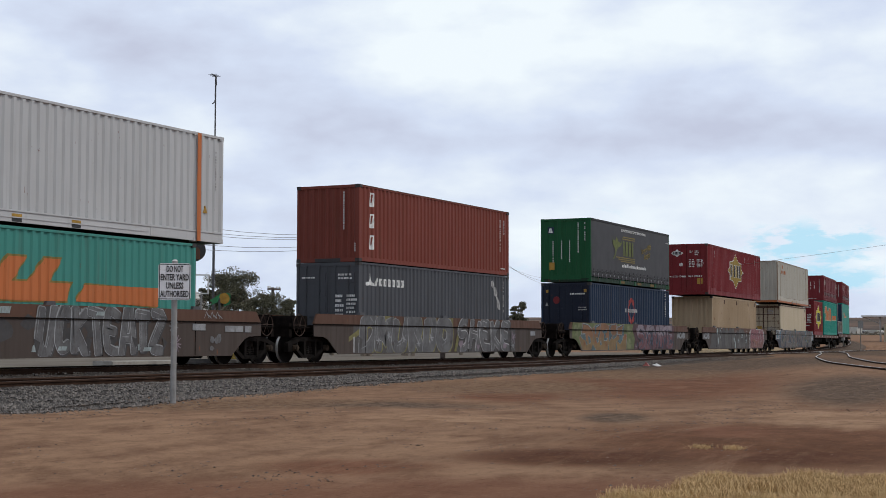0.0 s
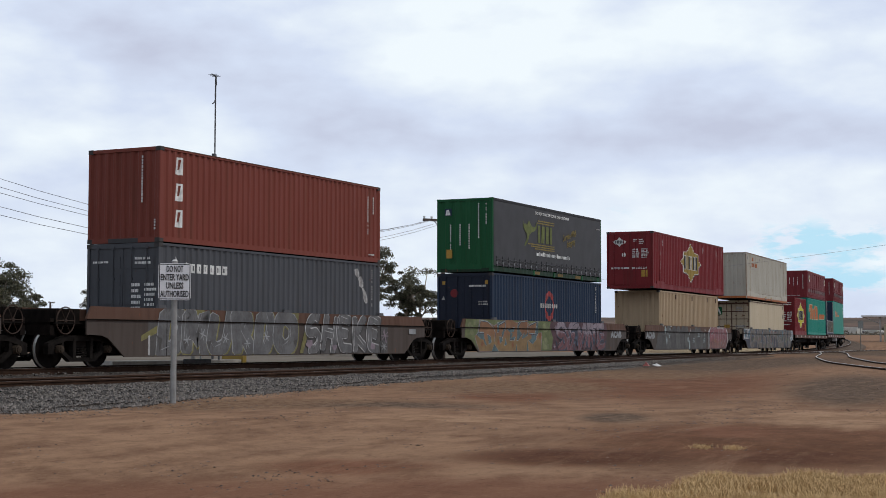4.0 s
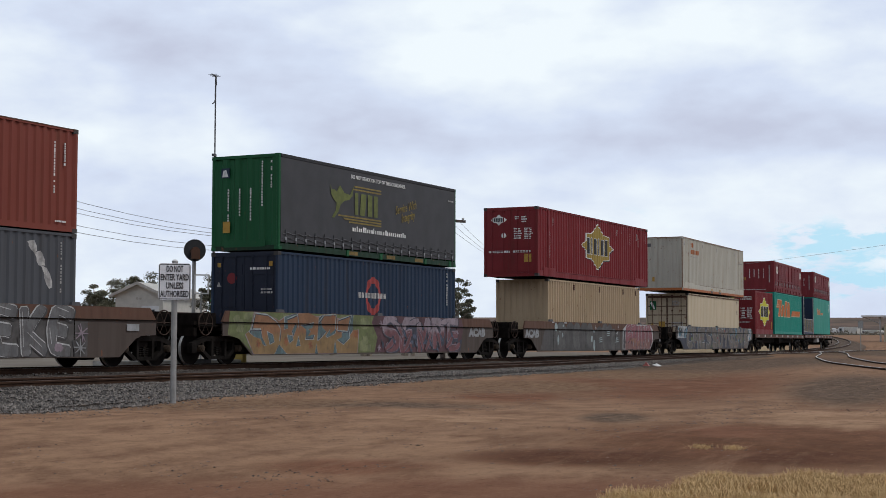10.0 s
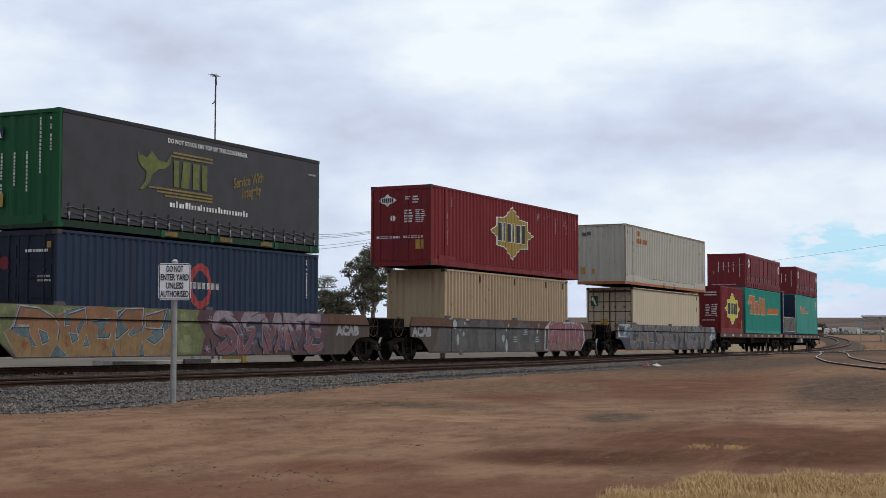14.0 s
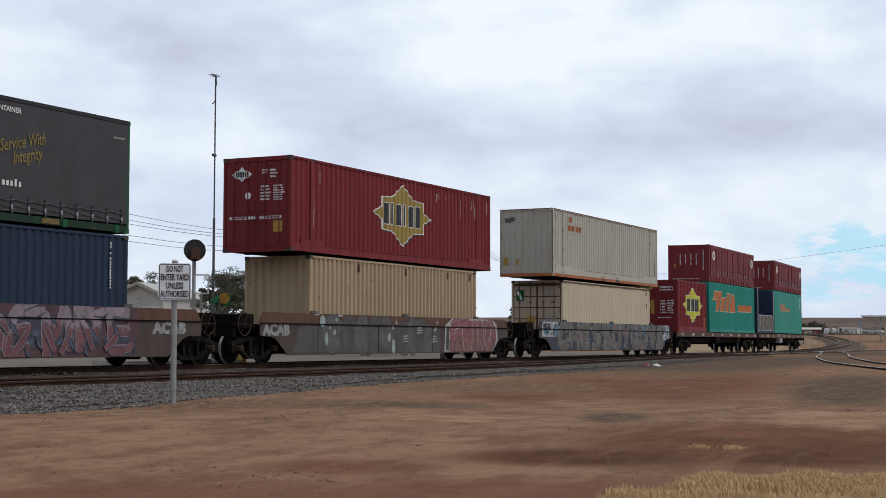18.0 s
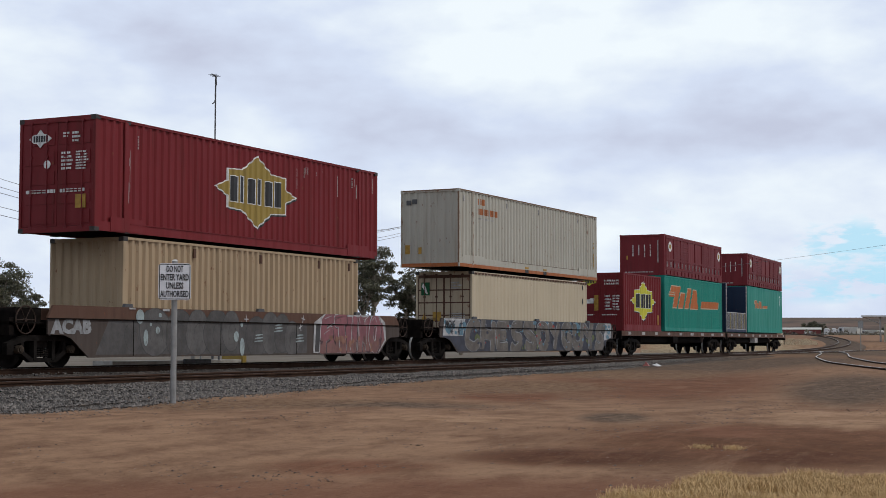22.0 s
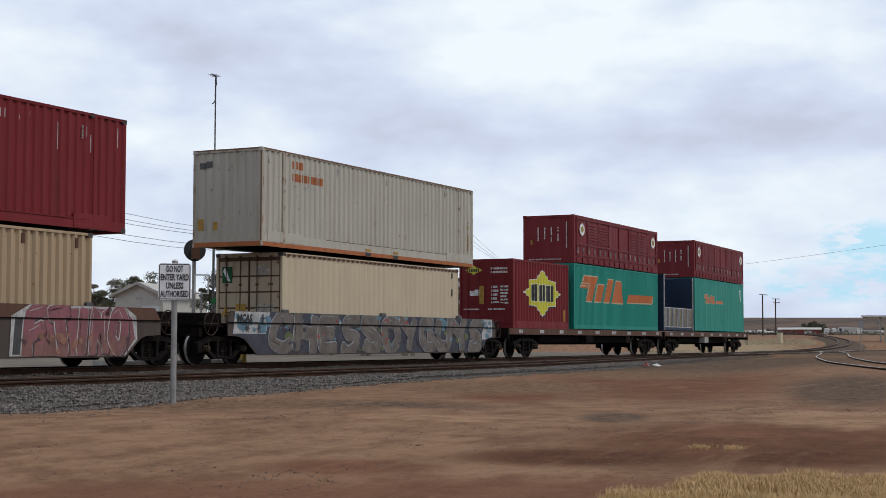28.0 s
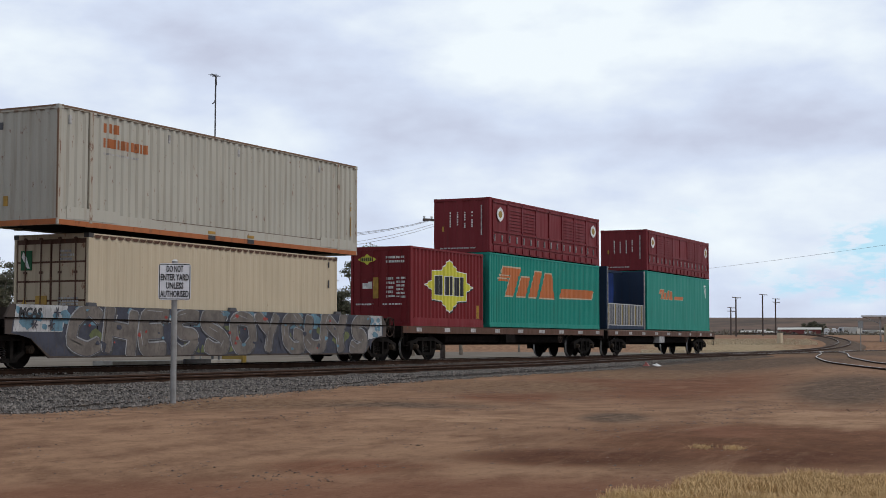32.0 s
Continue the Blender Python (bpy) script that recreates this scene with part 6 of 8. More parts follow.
shard(g, [(-7.77, 0.81), (-7.69, 0.9), (-7.24, 0.9), (-7.17, 0.68), (-6.97, 0.46), (-7.13, 0.49), (-7.24, 0.64), (-7.51, 0.69)])
shard(g, [(-6.84, 0.81), (-6.59, 0.74), (-6.53, 0.57), (-6.72, 0.51)])
shard(g, [(-5.9, 1.29), (-5.21, 1.4), (-5.36, 1.31), (-5.78, 1.22), (-5.74, 0.98), (-5.91, 0.96)])
shard(g, [(-5.49, 0.88), (-5.32, 1.08), (-5.26, 1.0), (-5.42, 0.76)])
shard(g, [(-5.73, 0.73), (-5.52, 0.71), (-5.48, 0.61), (-5.65, 0.54)])
shard(g, [(-5.24, 0.44), (-5.14, 0.66), (-5.06, 0.46)])
shard(g, [(-4.92, 1.02), (-4.29, 1.1), (-4.36, 0.97), (-4.61, 0.94), (-4.44, 0.88), (-4.61, 0.72), (-4.25, 0.78), (-4.31, 0.67), (-4.7, 0.66), (-4.66, 0.91)])
shard(g, [(-4.0, 0.66), (-3.93, 1.27), (-3.62, 1.4), (-3.81, 1.17), (-3.73, 0.99), (-3.52, 0.89), (-3.91, 0.66)])
shard(g, [(-3.46, 0.76), (-3.25, 0.92), (-3.26, 0.8), (-2.92, 0.95), (-3.01, 0.81), (-3.39, 0.71)])
shard(g, [(-2.17, 0.87), (-1.98, 1.36), (-1.82, 1.43), (-1.85, 0.93), (-2.08, 0.75)])
shard(g, [(-2.76, 0.63), (-2.49, 0.7), (-2.52, 0.82), (-2.11, 0.87), (-2.07, 0.68), (-2.41, 0.5)])
shard(g, [(-6.43, 0.19), (-6.22, 0.44), (-5.86, 0.2)])
shard(g, [(-4.15, 0.19), (-4.1, 0.44), (-4.02, 0.19)])
shard(g, [(-3.03, 0.2), (-2.95, 0.54), (-2.86, 0.2)])
stroke(g, [(-7.72, 0.9), (-7.21, 0.91)])
stroke(g, [(-7.73, 0.88), (-7.53, 1.39), (-6.88, 1.35), (-6.38, 1.16), (-6.15, 0.93), (-6.22, 0.57)])
stroke(g, [(-2.8, 0.91), (-2.8, 1.24), (-1.89, 1.43), (-2.14, 0.89), (-2.8, 0.91)])
stroke(g, [(-3.95, 1.17), (-3.64, 1.39), (-2.9, 1.42), (-2.95, 0.95)])
stroke(g, [(-5.83, 1.23), (-5.21, 1.38), (-5.14, 0.98)])
for k, (x, z) in enumerate(((-7.35, 0.48), (-5.85, 0.55), (-4.45, 0.45), (-3.1, 1.28), (-1.6, 0.8))):
    scribble(g, x, z, 0.14, GW("rust"), 70 + k, 5)
sprayed(g, blob_polys(rnd, 0.6, 6.0, 0.35, 1.2, 22, (0.2, 0.42)), GW("navy"))
sprayed(g, blob_polys(rnd, 0.9, 5.9, 0.4, 1.1, 12, (0.1, 0.2)), GW("slate"))
piece(g, "SEMPE", 0.2, 6.2, 0.18, 1.42, GW("mauve"), BLOSSOM, GW("navy"), 21, "rose and mauve sprayed letters", 0.62, GW("navy"))
for x, z, dx, dz in ((0.35, 0.3, 0.75, 0.45), (1.0, 1.25, 0.6, -0.5), (1.7, 0.25, 0.5, 0.55), (2.1, 1.2, 0.7, 0.12), (2.75, 0.95, 0.4, -0.65), (3.35, 0.25, 0.45, 0.75), (4.1, 1.1, 0.45, -0.75), (4.55, 1.25, 0.6, 0.1), (5.0, 0.35, 0.6, 0.5), (5.7, 0.3, 0.45, 0.2)):
    arm = [(x, z), (x + 0.55 * dx, z + 0.4 * dz), (x + dx, z + dz)]
    for mat, wide in ((GW("navy"), 0.155), (GW("mauve"), 0.115), (BLOSSOM, 0.095)):
        sprayed(g, [clip_z(ribbon_poly(arm, wide))], mat)
dark_gaps = ((0.95, 0.62, 0.16), (1.75, 0.85, 0.2), (2.6, 0.5, 0.15), (3.1, 1.1, 0.14), (3.75, 0.5, 0.18), (4.6, 0.7, 0.2), (5.45, 0.85, 0.18), (2.2, 0.3, 0.13), (4.3, 0.3, 0.12))
for x, z, r in dark_gaps:
    sprayed(g, [[(x - r, z + 1.2 * r), (x + 0.2 * r, z + 0.3 * r), (x + 1.1 * r, z - 1.3 * r), (x - 0.3 * r, z - 0.5 * r)]], GW("navy"))
    sprayed(g, [[(x - 0.6 * r, z + 0.7 * r), (x + 0.1 * r, z + 0.1 * r), (x + 0.7 * r, z - 0.8 * r), (x - 0.2 * r, z - 0.4 * r)]], GW("slate"))
for k, (x, z) in enumerate(((0.05, 1.15), (-0.1, 0.35), (5.9, 0.9), (1.6, 0.75), (3.9, 1.15))):
    scribble(g, x, z, 0.13, GW("mauve"), 80 + k, 3)
share("graffito", letters("ACAB", 0.4, 1.5, 0.03, 0.001), GW("silver"), g, pose(7.7, -1.37, 0.9), "pale sprayed capitals")
w, g = well_wagon("grey painted well wagon with a pink sprayed panel", 50.885, M_WAGON, M_WAGONBROWN)
sprayed(g, [[(-7.4, 0.22), (2.6, 0.2), (2.6, 1.08), (-6.9, 1.08)]], DUST, "patchy grey overpaint")
share("graffito", letters("ACAB", 0.46, 1.5, 0.03, 0.001), GW("silver"), g, pose(-8.3, -1.366, 0.9), "pale sprayed capitals")
bubble = [(-5.9, 0.68, 0.33, 0.36), (-5.0, 0.8, 0.62, 0.6), (-3.9, 0.75, 0.6, 0.62), (-3.1, 0.8, 0.5, 0.6), (-2.2, 0.8, 0.55, 0.62), (-1.5, 0.85, 0.4, 0.55), (-0.2, 0.7, 0.5, 0.55), (0.55, 0.8, 0.45, 0.6), (1.2, 0.8, 0.42, 0.55), (1.75, 0.65, 0.4, 0.5)]
for k, (x, z, rx, rz) in enumerate(bubble):
    rim = [(x + rx * 1.08 * math.cos(q) * (1 + 0.06 * math.sin(3 * q + k)), z + rz * 1.05 * math.sin(q)) for q in [2 * math.pi * i / 18 for i in range(18)]]
    sprayed(g, [clip_z([(x + (a - x) * 1.05, z + (b - z) * 1.04) for a, b in rim])], GW("charcoal"))
    sprayed(g, [clip_z(rim)], spray("spray_ash", (0.088, 0.084, 0.081)) if k % 2 else DUST, "dull grey bubble shape")
loops(g, [(x + 0.05, z - 0.05, rx * 0.45, rz * 0.5) for x, z, rx, rz in bubble], GW("charcoal"))
sprayed(g, [[(x + rx * math.cos(q), z + rz * math.sin(q)) for q in [2 * math.pi * i / 12 for i in range(12)]] for x, z, rx, rz in ((-5.65, 1.2, 0.17, 0.19), (-5.4, 0.65, 0.1, 0.22), (-4.9, 0.85, 0.09, 0.1), (-5.2, 1.0, 0.05, 0.05), (-4.8, 1.25, 0.07, 0.06), (-1.25, 0.7, 0.13, 0.15), (-0.95, 0.4, 0.12, 0.26), (-0.98, 1.05, 0.07, 0.08))], GW("ice"))
for x, z in ((-0.1, 0.55), (0.95, 0.85), (2.15, 0.55)):
    sprayed(g, [clip_z(ribbon_poly([(x - 0.22 + 0.03 * k, z + 0.09 * k), (x, z + 0.02 + 0.09 * k), (x + 0.25 - 0.02 * k, z + 0.03 + 0.09 * k)], 0.025)) for k in range(3)], GW("ice"))
for k, (x, z) in enumerate(((-0.75, 1.2), (2.35, 1.25), (2.2, 1.0))):
    scribble(g, x, z, 0.12, GW("white"), 50 + k, 2)
sprayed(g, [rect(-6.1, -5.85, 1.38, 1.42), rect(-4.7, -4.4, 1.36, 1.42)], GW("white"))
sprayed(g, [[(2.95, 0.2), (3.35, 0.2), (7.6, 0.2), (8.15, 0.6), (8.1, 1.2), (7.6, 1.42), (3.6, 1.42), (3.0, 1.15)]], GW("white"))
sprayed(g, [[(3.05, 0.24), (3.3, 0.24), (3.4, 1.1), (3.12, 1.08)]], GW("charcoal"))
sprayed(g, [[(3.4, 0.2), (7.55, 0.21), (8.05, 0.62), (7.9, 1.15), (7.5, 1.36), (3.55, 1.36), (3.45, 1.1)]], ROSE, "pink sprayed panel")
piece(g, "FTIMO", 3.45, 7.7, 0.2, 1.4, GW("white"), ROSE, GW("plum"), 12, "rose letters on pink", 1.3, GW("plum"))
sprayed(g, blob_polys(rnd, 3.6, 7.5, 0.22, 0.75, 15, (0.06, 0.19)), GW("orange"))
shorten(w, 0.5)
w, g = well_wagon("grey well wagon with brown and blue sprayed lettering", 71.80, M_WAGON, M_WAGON, M_WAGON)
sprayed(g, [[(-8.95, 0.75), (-8.3, 0.62), (-7.6, 0.2), (7.6, 0.2), (8.3, 0.65), (8.9, 0.75), (8.9, 1.08), (-8.9, 1.08)], rect(-8.8, 8.8, 1.12, 1.42)], GW("navy"), "brown, blue and white sprayed ground")
sprayed(g, [[(-8.9, 0.78), (-7.2, 0.78), (-7.0, 1.42), (-8.8, 1.42)], [(7.9, 0.6), (8.3, 0.68), (8.85, 0.76), (8.8, 1.42), (7.8, 1.42)]], GW("white"))
sprayed(g, blob_polys(rnd, -8.8, -6.9, 0.8, 1.4, 12, (0.1, 0.28)) + blob_polys(rnd, 7.8, 8.7, 0.7, 1.4, 8, (0.1, 0.22)), GW("sky"))
sprayed(g, blob_polys(rnd, -7.0, 8.0, 0.95, 1.42, 26, (0.12, 0.3)), GW("sky"))
sprayed(g, blob_polys(rnd, -7.0, 8.0, 1.05, 1.42, 16, (0.1, 0.25)), GW("white"))
sprayed(g, blob_polys(rnd, -6.5, 7, 0.25, 1.0, 16, (0.12, 0.3)), GW("olive"))
piece(g, "CHESSOYGUYS", -7.0, 8.0, 0.18, 1.42, GW("silver"), TAUPE, GW("navy"), 14, "brown-grey sprayed letters with pale edges", 0.85, GW("charcoal"))
sprayed(g, blob_polys(rnd, -6.5, 8, 0.3, 1.35, 15, (0.04, 0.1)), GW("red"))
sprayed(g, blob_polys(rnd, -6.5, 8, 0.3, 1.35, 12, (0.05, 0.12)), GW("sky"))
sprayed(g, blob_polys(rnd, -6.5, 8, 0.25, 1.0, 10, (0.05, 0.12)), GW("navy"))
share("graffito", letters("MCAS", 0.3, 0.8, 0.015, 0.001, 0.2), M_BLACK, g, pose(-8.35, -1.375, 1.22), "black tag")
for k, (x, z) in enumerate(((-8.2, 0.95), (-7.4, 1.25), (-7.6, 0.95))):
    scribble(g, x, z, 0.13, GW("navy"), 60 + k, 3)


def flat_wagon(label, x0, x1, b0, b1):
    """A container flat: side sills, a deep centre beam and two bogies."""
    mid = (x0 + x1) / 2
    h = (x1 - x0) / 2
    t = thing("flat_wagon", label, "railway wagon", "flat wagons")
    for y in (-1, 1):
        g = part("side_sill", Shape().prism([(y * 1.27, 0.84), (y * 1.27, 1.09), (y * 1.12, 1.09), (y * 1.12, 1.05), (y * 1.23, 1.05), (y * 1.23, 0.88), (y * 1.12, 0.88), (y * 1.12, 0.84)], 0, -h, h), M_WAGONBROWN, t)
        if y < 0:
            rnd2 = random.Random(int(mid))
            for k in range(9):
                x = -h + 1.0 + k * (2 * h - 2) / 8
                part("marking", Shape().box(x, x + rnd2.uniform(0.25, 0.6), -1.276, -1.268, 0.9, 1.04), M_FADED, g)
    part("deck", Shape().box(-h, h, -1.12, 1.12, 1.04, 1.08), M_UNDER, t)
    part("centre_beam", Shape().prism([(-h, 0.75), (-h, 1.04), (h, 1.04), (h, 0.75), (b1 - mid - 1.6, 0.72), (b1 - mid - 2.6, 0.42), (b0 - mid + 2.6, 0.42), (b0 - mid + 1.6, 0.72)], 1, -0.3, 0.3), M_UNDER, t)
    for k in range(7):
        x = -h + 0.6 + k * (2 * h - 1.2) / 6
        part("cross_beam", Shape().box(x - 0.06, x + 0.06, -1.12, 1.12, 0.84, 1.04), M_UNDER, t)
    # solid near-black block fills the dark space between the bogies
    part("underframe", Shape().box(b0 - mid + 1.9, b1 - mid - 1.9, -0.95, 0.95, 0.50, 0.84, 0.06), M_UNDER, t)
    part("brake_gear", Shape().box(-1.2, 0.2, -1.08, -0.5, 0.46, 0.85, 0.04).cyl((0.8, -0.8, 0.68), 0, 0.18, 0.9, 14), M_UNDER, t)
    hand_wheel(t, b1 - mid - 3.2, -1.25, 0.72, 0.22)
    part("equipment_box", Shape().box(-2.4 + (b0 - x0) * 0.6, -1.5 + (b0 - x0) * 0.6, -1.26, -0.9, 0.5, 0.84, 0.02), M_FADED if mid > 105 else M_UNDER, t)
    for sgn in (-1, 1):
        part("headstock", Shape().box(min(sgn * h, sgn * (h + 0.12)), max(sgn * h, sgn * (h + 0.12)), -1.25, 1.25, 0.7, 1.09), M_UNDER, t)
        coupler(t, sgn * (h + 0.12), sgn)
        part("step", Shape().tube([(sgn * (h - 0.05), -1.24, 0.85), (sgn * (h - 0.05), -1.24, 0.4), (sgn * (h - 0.4), -1.24, 0.4), (sgn * (h - 0.4), -1.24, 0.85)], 0.02, 5), M_BOGIE, t)
    for b in (b0, b1):
        bogie(t, b - mid)
    ride(t)
    ROLLING.append((t, mid, 0.02))


flat_wagon("dusty brown container flat wagon with a near-black underframe", 82.35, 102.25, 84.4, 100.1)
flat_wagon("dusty brown container flat wagon at the tail of the train", 102.75, 121.9, 104.5, 119.2)


# ---- behind the train ----
def tree(seed, x, y, h, spread, lean=0.0, dense=1.0, crown0=0.45, trunks=1, leaf=1.0):
    """A gum: forked limbs that carry flat-topped clumps of hanging leaves, with sky between them."""
    rnd = random.Random(seed)
    z0 = land(x, y)
    t = thing("gum_tree", "tall gum tree with bare forked limbs and dark olive clumps", "tree", "trees beyond the line", pose(x, y, z0))
    wood, tips = Shape(), []
    for k in range(trunks):
        a0 = rnd.uniform(0, 6.3)
        root = Vector((rnd.uniform(-0.3, 0.3) * (trunks > 1), rnd.uniform(-0.3, 0.3) * (trunks > 1), -0.1))
        fork = root + Vector((lean * h * 0.3 + rnd.uniform(-0.05, 0.05) * h, rnd.uniform(-0.05, 0.05) * h, h * crown0 * rnd.uniform(0.75, 1.0)))
        mid = (root + fork) / 2 + Vector((rnd.uniform(-0.03, 0.03) * h, 0, 0))
        wood.tube([root, mid, fork], 0.028 * h, 8, 0.018 * h)
        for b in range(6):
            a = a0 + b * 1.05 + rnd.uniform(-0.4, 0.4)
            out = spread * 0.66 * rnd.uniform(0.35, 1.0)
            tip = fork + Vector((math.cos(a) * out + lean * h * 0.2, math.sin(a) * out, (h - fork.z) * rnd.uniform(0.45, 0.97)))
            knee = fork.lerp(tip, 0.45) + Vector((0, 0, -0.06 * h * rnd.random()))
            wood.tube([fork, knee, tip], 0.013 * h, 6, 0.004 * h)
            tips.append((tip, 1.0))
            for s in range(6):
                end = knee.lerp(tip, rnd.uniform(0.2, 0.9)) + Vector((rnd.uniform(-1, 1) * spread * 0.45, rnd.uniform(-1, 1) * spread * 0.45, rnd.uniform(-0.14, 0.08) * h))
                wood.tube([knee.lerp(tip, rnd.uniform(0, 0.5)), end], 0.006 * h, 5, 0.002 * h)
                tips.append((end, rnd.uniform(0.6, 1.0)))
    part("trunk", wood, M_BARK, t, "pale grey forked trunk and limbs")
    vs, fs = [], []
    for tip, k in tips:
        rad = spread * 0.30 * k * rnd.uniform(0.5, 1.25)
        turn, long_, flat_ = rnd.uniform(0, 3.14), rnd.uniform(1.0, 1.5), rnd.uniform(0.3, 0.5)
        ca, sa = math.cos(turn), math.sin(turn)
        holes = [Vector((rnd.gauss(0, 0.6), rnd.gauss(0, 0.6), rnd.gauss(0, 0.3))) * rad for q in range(3)]
        for j in range(int(330 * dense * k)):
            d = Vector((rnd.gauss(0, 1), rnd.gauss(0, 1), rnd.gauss(0, 1))).normalized() * rad * rnd.random() ** 0.55
            if rnd.random() < 0.8 and any((d - q).length < rad * 0.34 for q in holes):
                continue
            u, v = d.x * long_, d.y
            c = tip + Vector((u * ca - v * sa, u * sa + v * ca, (abs(d.z) * 1.3 - 0.35 * rad) * flat_ * 1.6))
            if rnd.random() < 0.22:
                c.z -= rad * 0.45 * rnd.random()
            s = rnd.uniform(0.035, 0.075) * leaf
            u = Vector((rnd.gauss(0, 1), rnd.gauss(0, 1), rnd.gauss(0, 0.6))).normalized() * s
            w = Vector((rnd.gauss(0, 0.5), rnd.gauss(0, 0.5), rnd.gauss(0, 1))).normalized() * s * 0.8
            o = len(vs)
            vs += [tuple(c - u), tuple(c + w * 0.6), tuple(c + u), tuple(c - w)]
            fs.append((o, o + 1, o + 2, o + 3))
    me = bpy.data.meshes.new("crown")
    me.from_pydata(vs, [], fs)
    me.materials.append(M_LEAF)
    ob = new("crown", me)
    ob.parent = t
    tagged(ob, "olive leaf clumps with gaps of sky")
    return t


def at(az, r):
    return r * math.sin(radians(az)), r * math.cos(radians(az))


# crowns by bearing, distance, top over the eye's level and half width
for seed, az, r, top, width, lean, dense, c0, n in (
        (1, 46.8, 92, 4.85, 2.0, 0.0, 1.2, 0.3, 2), (16, 48.0, 95, 3.9, 1.0, 0.0, 1.0, 0.3, 1), (2, 50.7, 122, 5.2, 1.75, 0.0, 1.4, 0.3, 2), (3, 52.2, 124, 5.7, 1.7, 0.0, 1.4, 0.3, 2),
        (4, 55.2, 88, 4.75, 1.8, 0.0, 1.2, 0.35, 2), (5, 56.7, 95, 3.1, 1.6, 0.0, 1.2, 0.3, 2), (15, 57.5, 99, 2.9, 1.0, 0.0, 1.2, 0.3, 1), (6, 60.6, 86, 5.6, 1.5, 0.05, 0.8, 0.5, 2),
        (7, 59.4, 92, 4.05, 1.6, 0.0, 1.1, 0.35, 2), (8, 61.9, 90, 2.2, 0.9, 0.0, 0.9, 0.3, 1), (9, 62.2, 88, 4.45, 1.35, 0.05, 0.75, 0.5, 2),
        (10, 64.2, 95, 4.25, 1.15, 0.0, 0.8, 0.4, 1), (11, 66.4, 120, 3.4, 0.9, 0.0, 1.0, 0.3, 1)):
    x, y = at(az, r)
    tree(seed, x, y, EYE_Z + top - land(x, y), width * 1.14, lean, dense * 1.1, c0, n)


def house():
    """A weatherboard house, its gable end to the railway."""
    x, y = at(52.02, 105)
    t = thing("house", "cream clad house with a low gabled iron roof", "house", "", pose(x, y, land(x, y), 0, 0, -74))
    w, ln, h, ridge = 1.72, 9.0, 4.25, EYE_Z + 4.2 - land(x, y)
    part("wall", Shape().prism([(-w, 0), (w, 0), (w, h), (0, ridge - 0.12), (-w, h)], 1, 0, ln), M_WALL, t, "cream clad walls with a gable")
    roof = Shape()
    for s in (-1, 1):
        roof.prism([(s * (w + 0.3), h - 0.28), (0, ridge - 0.06), (0, ridge + 0.06), (s * (w + 0.3), h - 0.17)], 1, -0.4, ln + 0.4)
    part("roof", roof, M_IRON, t, "pale corrugated iron roof")
    trim = Shape()
    for s in (-1, 1):
        trim.prism([(s * (w + 0.32), h - 0.36), (0, ridge - 0.12), (0, ridge + 0.09), (s * (w + 0.32), h - 0.15)], 1, -0.46, -0.41)
    part("barge_board", trim, M_CONC, t)
    win = part("window", Shape().box(0.2, 1.45, -0.05, 0.02, 1.9, 3.35), M_WHITEMETAL, t, "white window with a dark pane")
    part("pane", Shape().box(0.75, 1.15, -0.07, -0.055, 2.75, 3.1), M_GLASS, win)
    vent = Shape()
    for px in (-0.15, 0.1):
        vent.cyl((px, -0.03, 3.85), 1, 0.09, 0.05, 12)
    part("vent", vent, M_CONC, t)


house()


def signal():
    """The back of a searchlight signal on a tubular post."""
    x, y = at(54.05, 54)
    z = land(x, y)
    t = thing("railway_signal", "round black signal head seen from behind on a post", "railway signal", "", pose(x, y, z, 0, 0, -45))
    hz = EYE_Z + 3.34 - z
    part("post", Shape().cyl((0, 0.1, 0), 2, 0.07, hz - 0.2, 12), M_GALV, t)
    part("target_board", Shape().cyl((0, -0.02, hz), 1, 0.38, 0.03, 32).ring((0, -0.02, hz), 1, 0.38, 0.014, 32), M_BLACK, t, "round black backing disc")
    part("lamp_case", Shape().cyl((0, -0.24, hz - 0.05), 1, 0.16, 0.24, 16).box(-0.15, 0.15, -0.29, -0.07, hz - 0.32, hz + 0.02), M_WAGONBROWN, t, "weathered dark brown lamp housing")
    part("hood", Shape().cyl((0, 0.02, hz), 1, 0.15, 0.34, 16, 0.16), M_BLACK, t)
    part("base", Shape().box(-0.3, 0.3, -0.2, 0.4, -0.1, 0.12, 0.02), M_CONC, t)


signal()


def points_indicator():
    x, y = at(55.0, 54)
    z = land(x, y)
    t = thing("points_indicator", "green and yellow points indicator plates on a short post", "points indicator", "", pose(x, y, z, 0, 0, -50))
    hz = EYE_Z + 1.56 - z
    part("post", Shape().cyl((0, 0, 0), 2, 0.035, hz + 0.1, 10), M_DARK, t)
    g = plain("green_enamel", (0.012, 0.16, 0.05), 0.4)
    part("plate", Shape().prism([(-0.39, hz - 0.21), (-0.06, hz - 0.06), (0.02, hz + 0.23), (-0.34, hz + 0.0), (-0.25, hz - 0.09)], 1, -0.03, -0.01), g, t, "green arrow plate")
    part("disc", Shape().cyl((0.16, -0.02, hz + 0.07), 1, 0.195, 0.02, 20), M_YELLOW, t, "yellow round plate")
    part("plate", Shape().prism([(0.16, hz - 0.23), (0.39, hz - 0.11), (0.39, hz + 0.23), (0.23, hz + 0.28)], 1, 0.01, 0.03), g, t, "green back plate")


points_indicator()


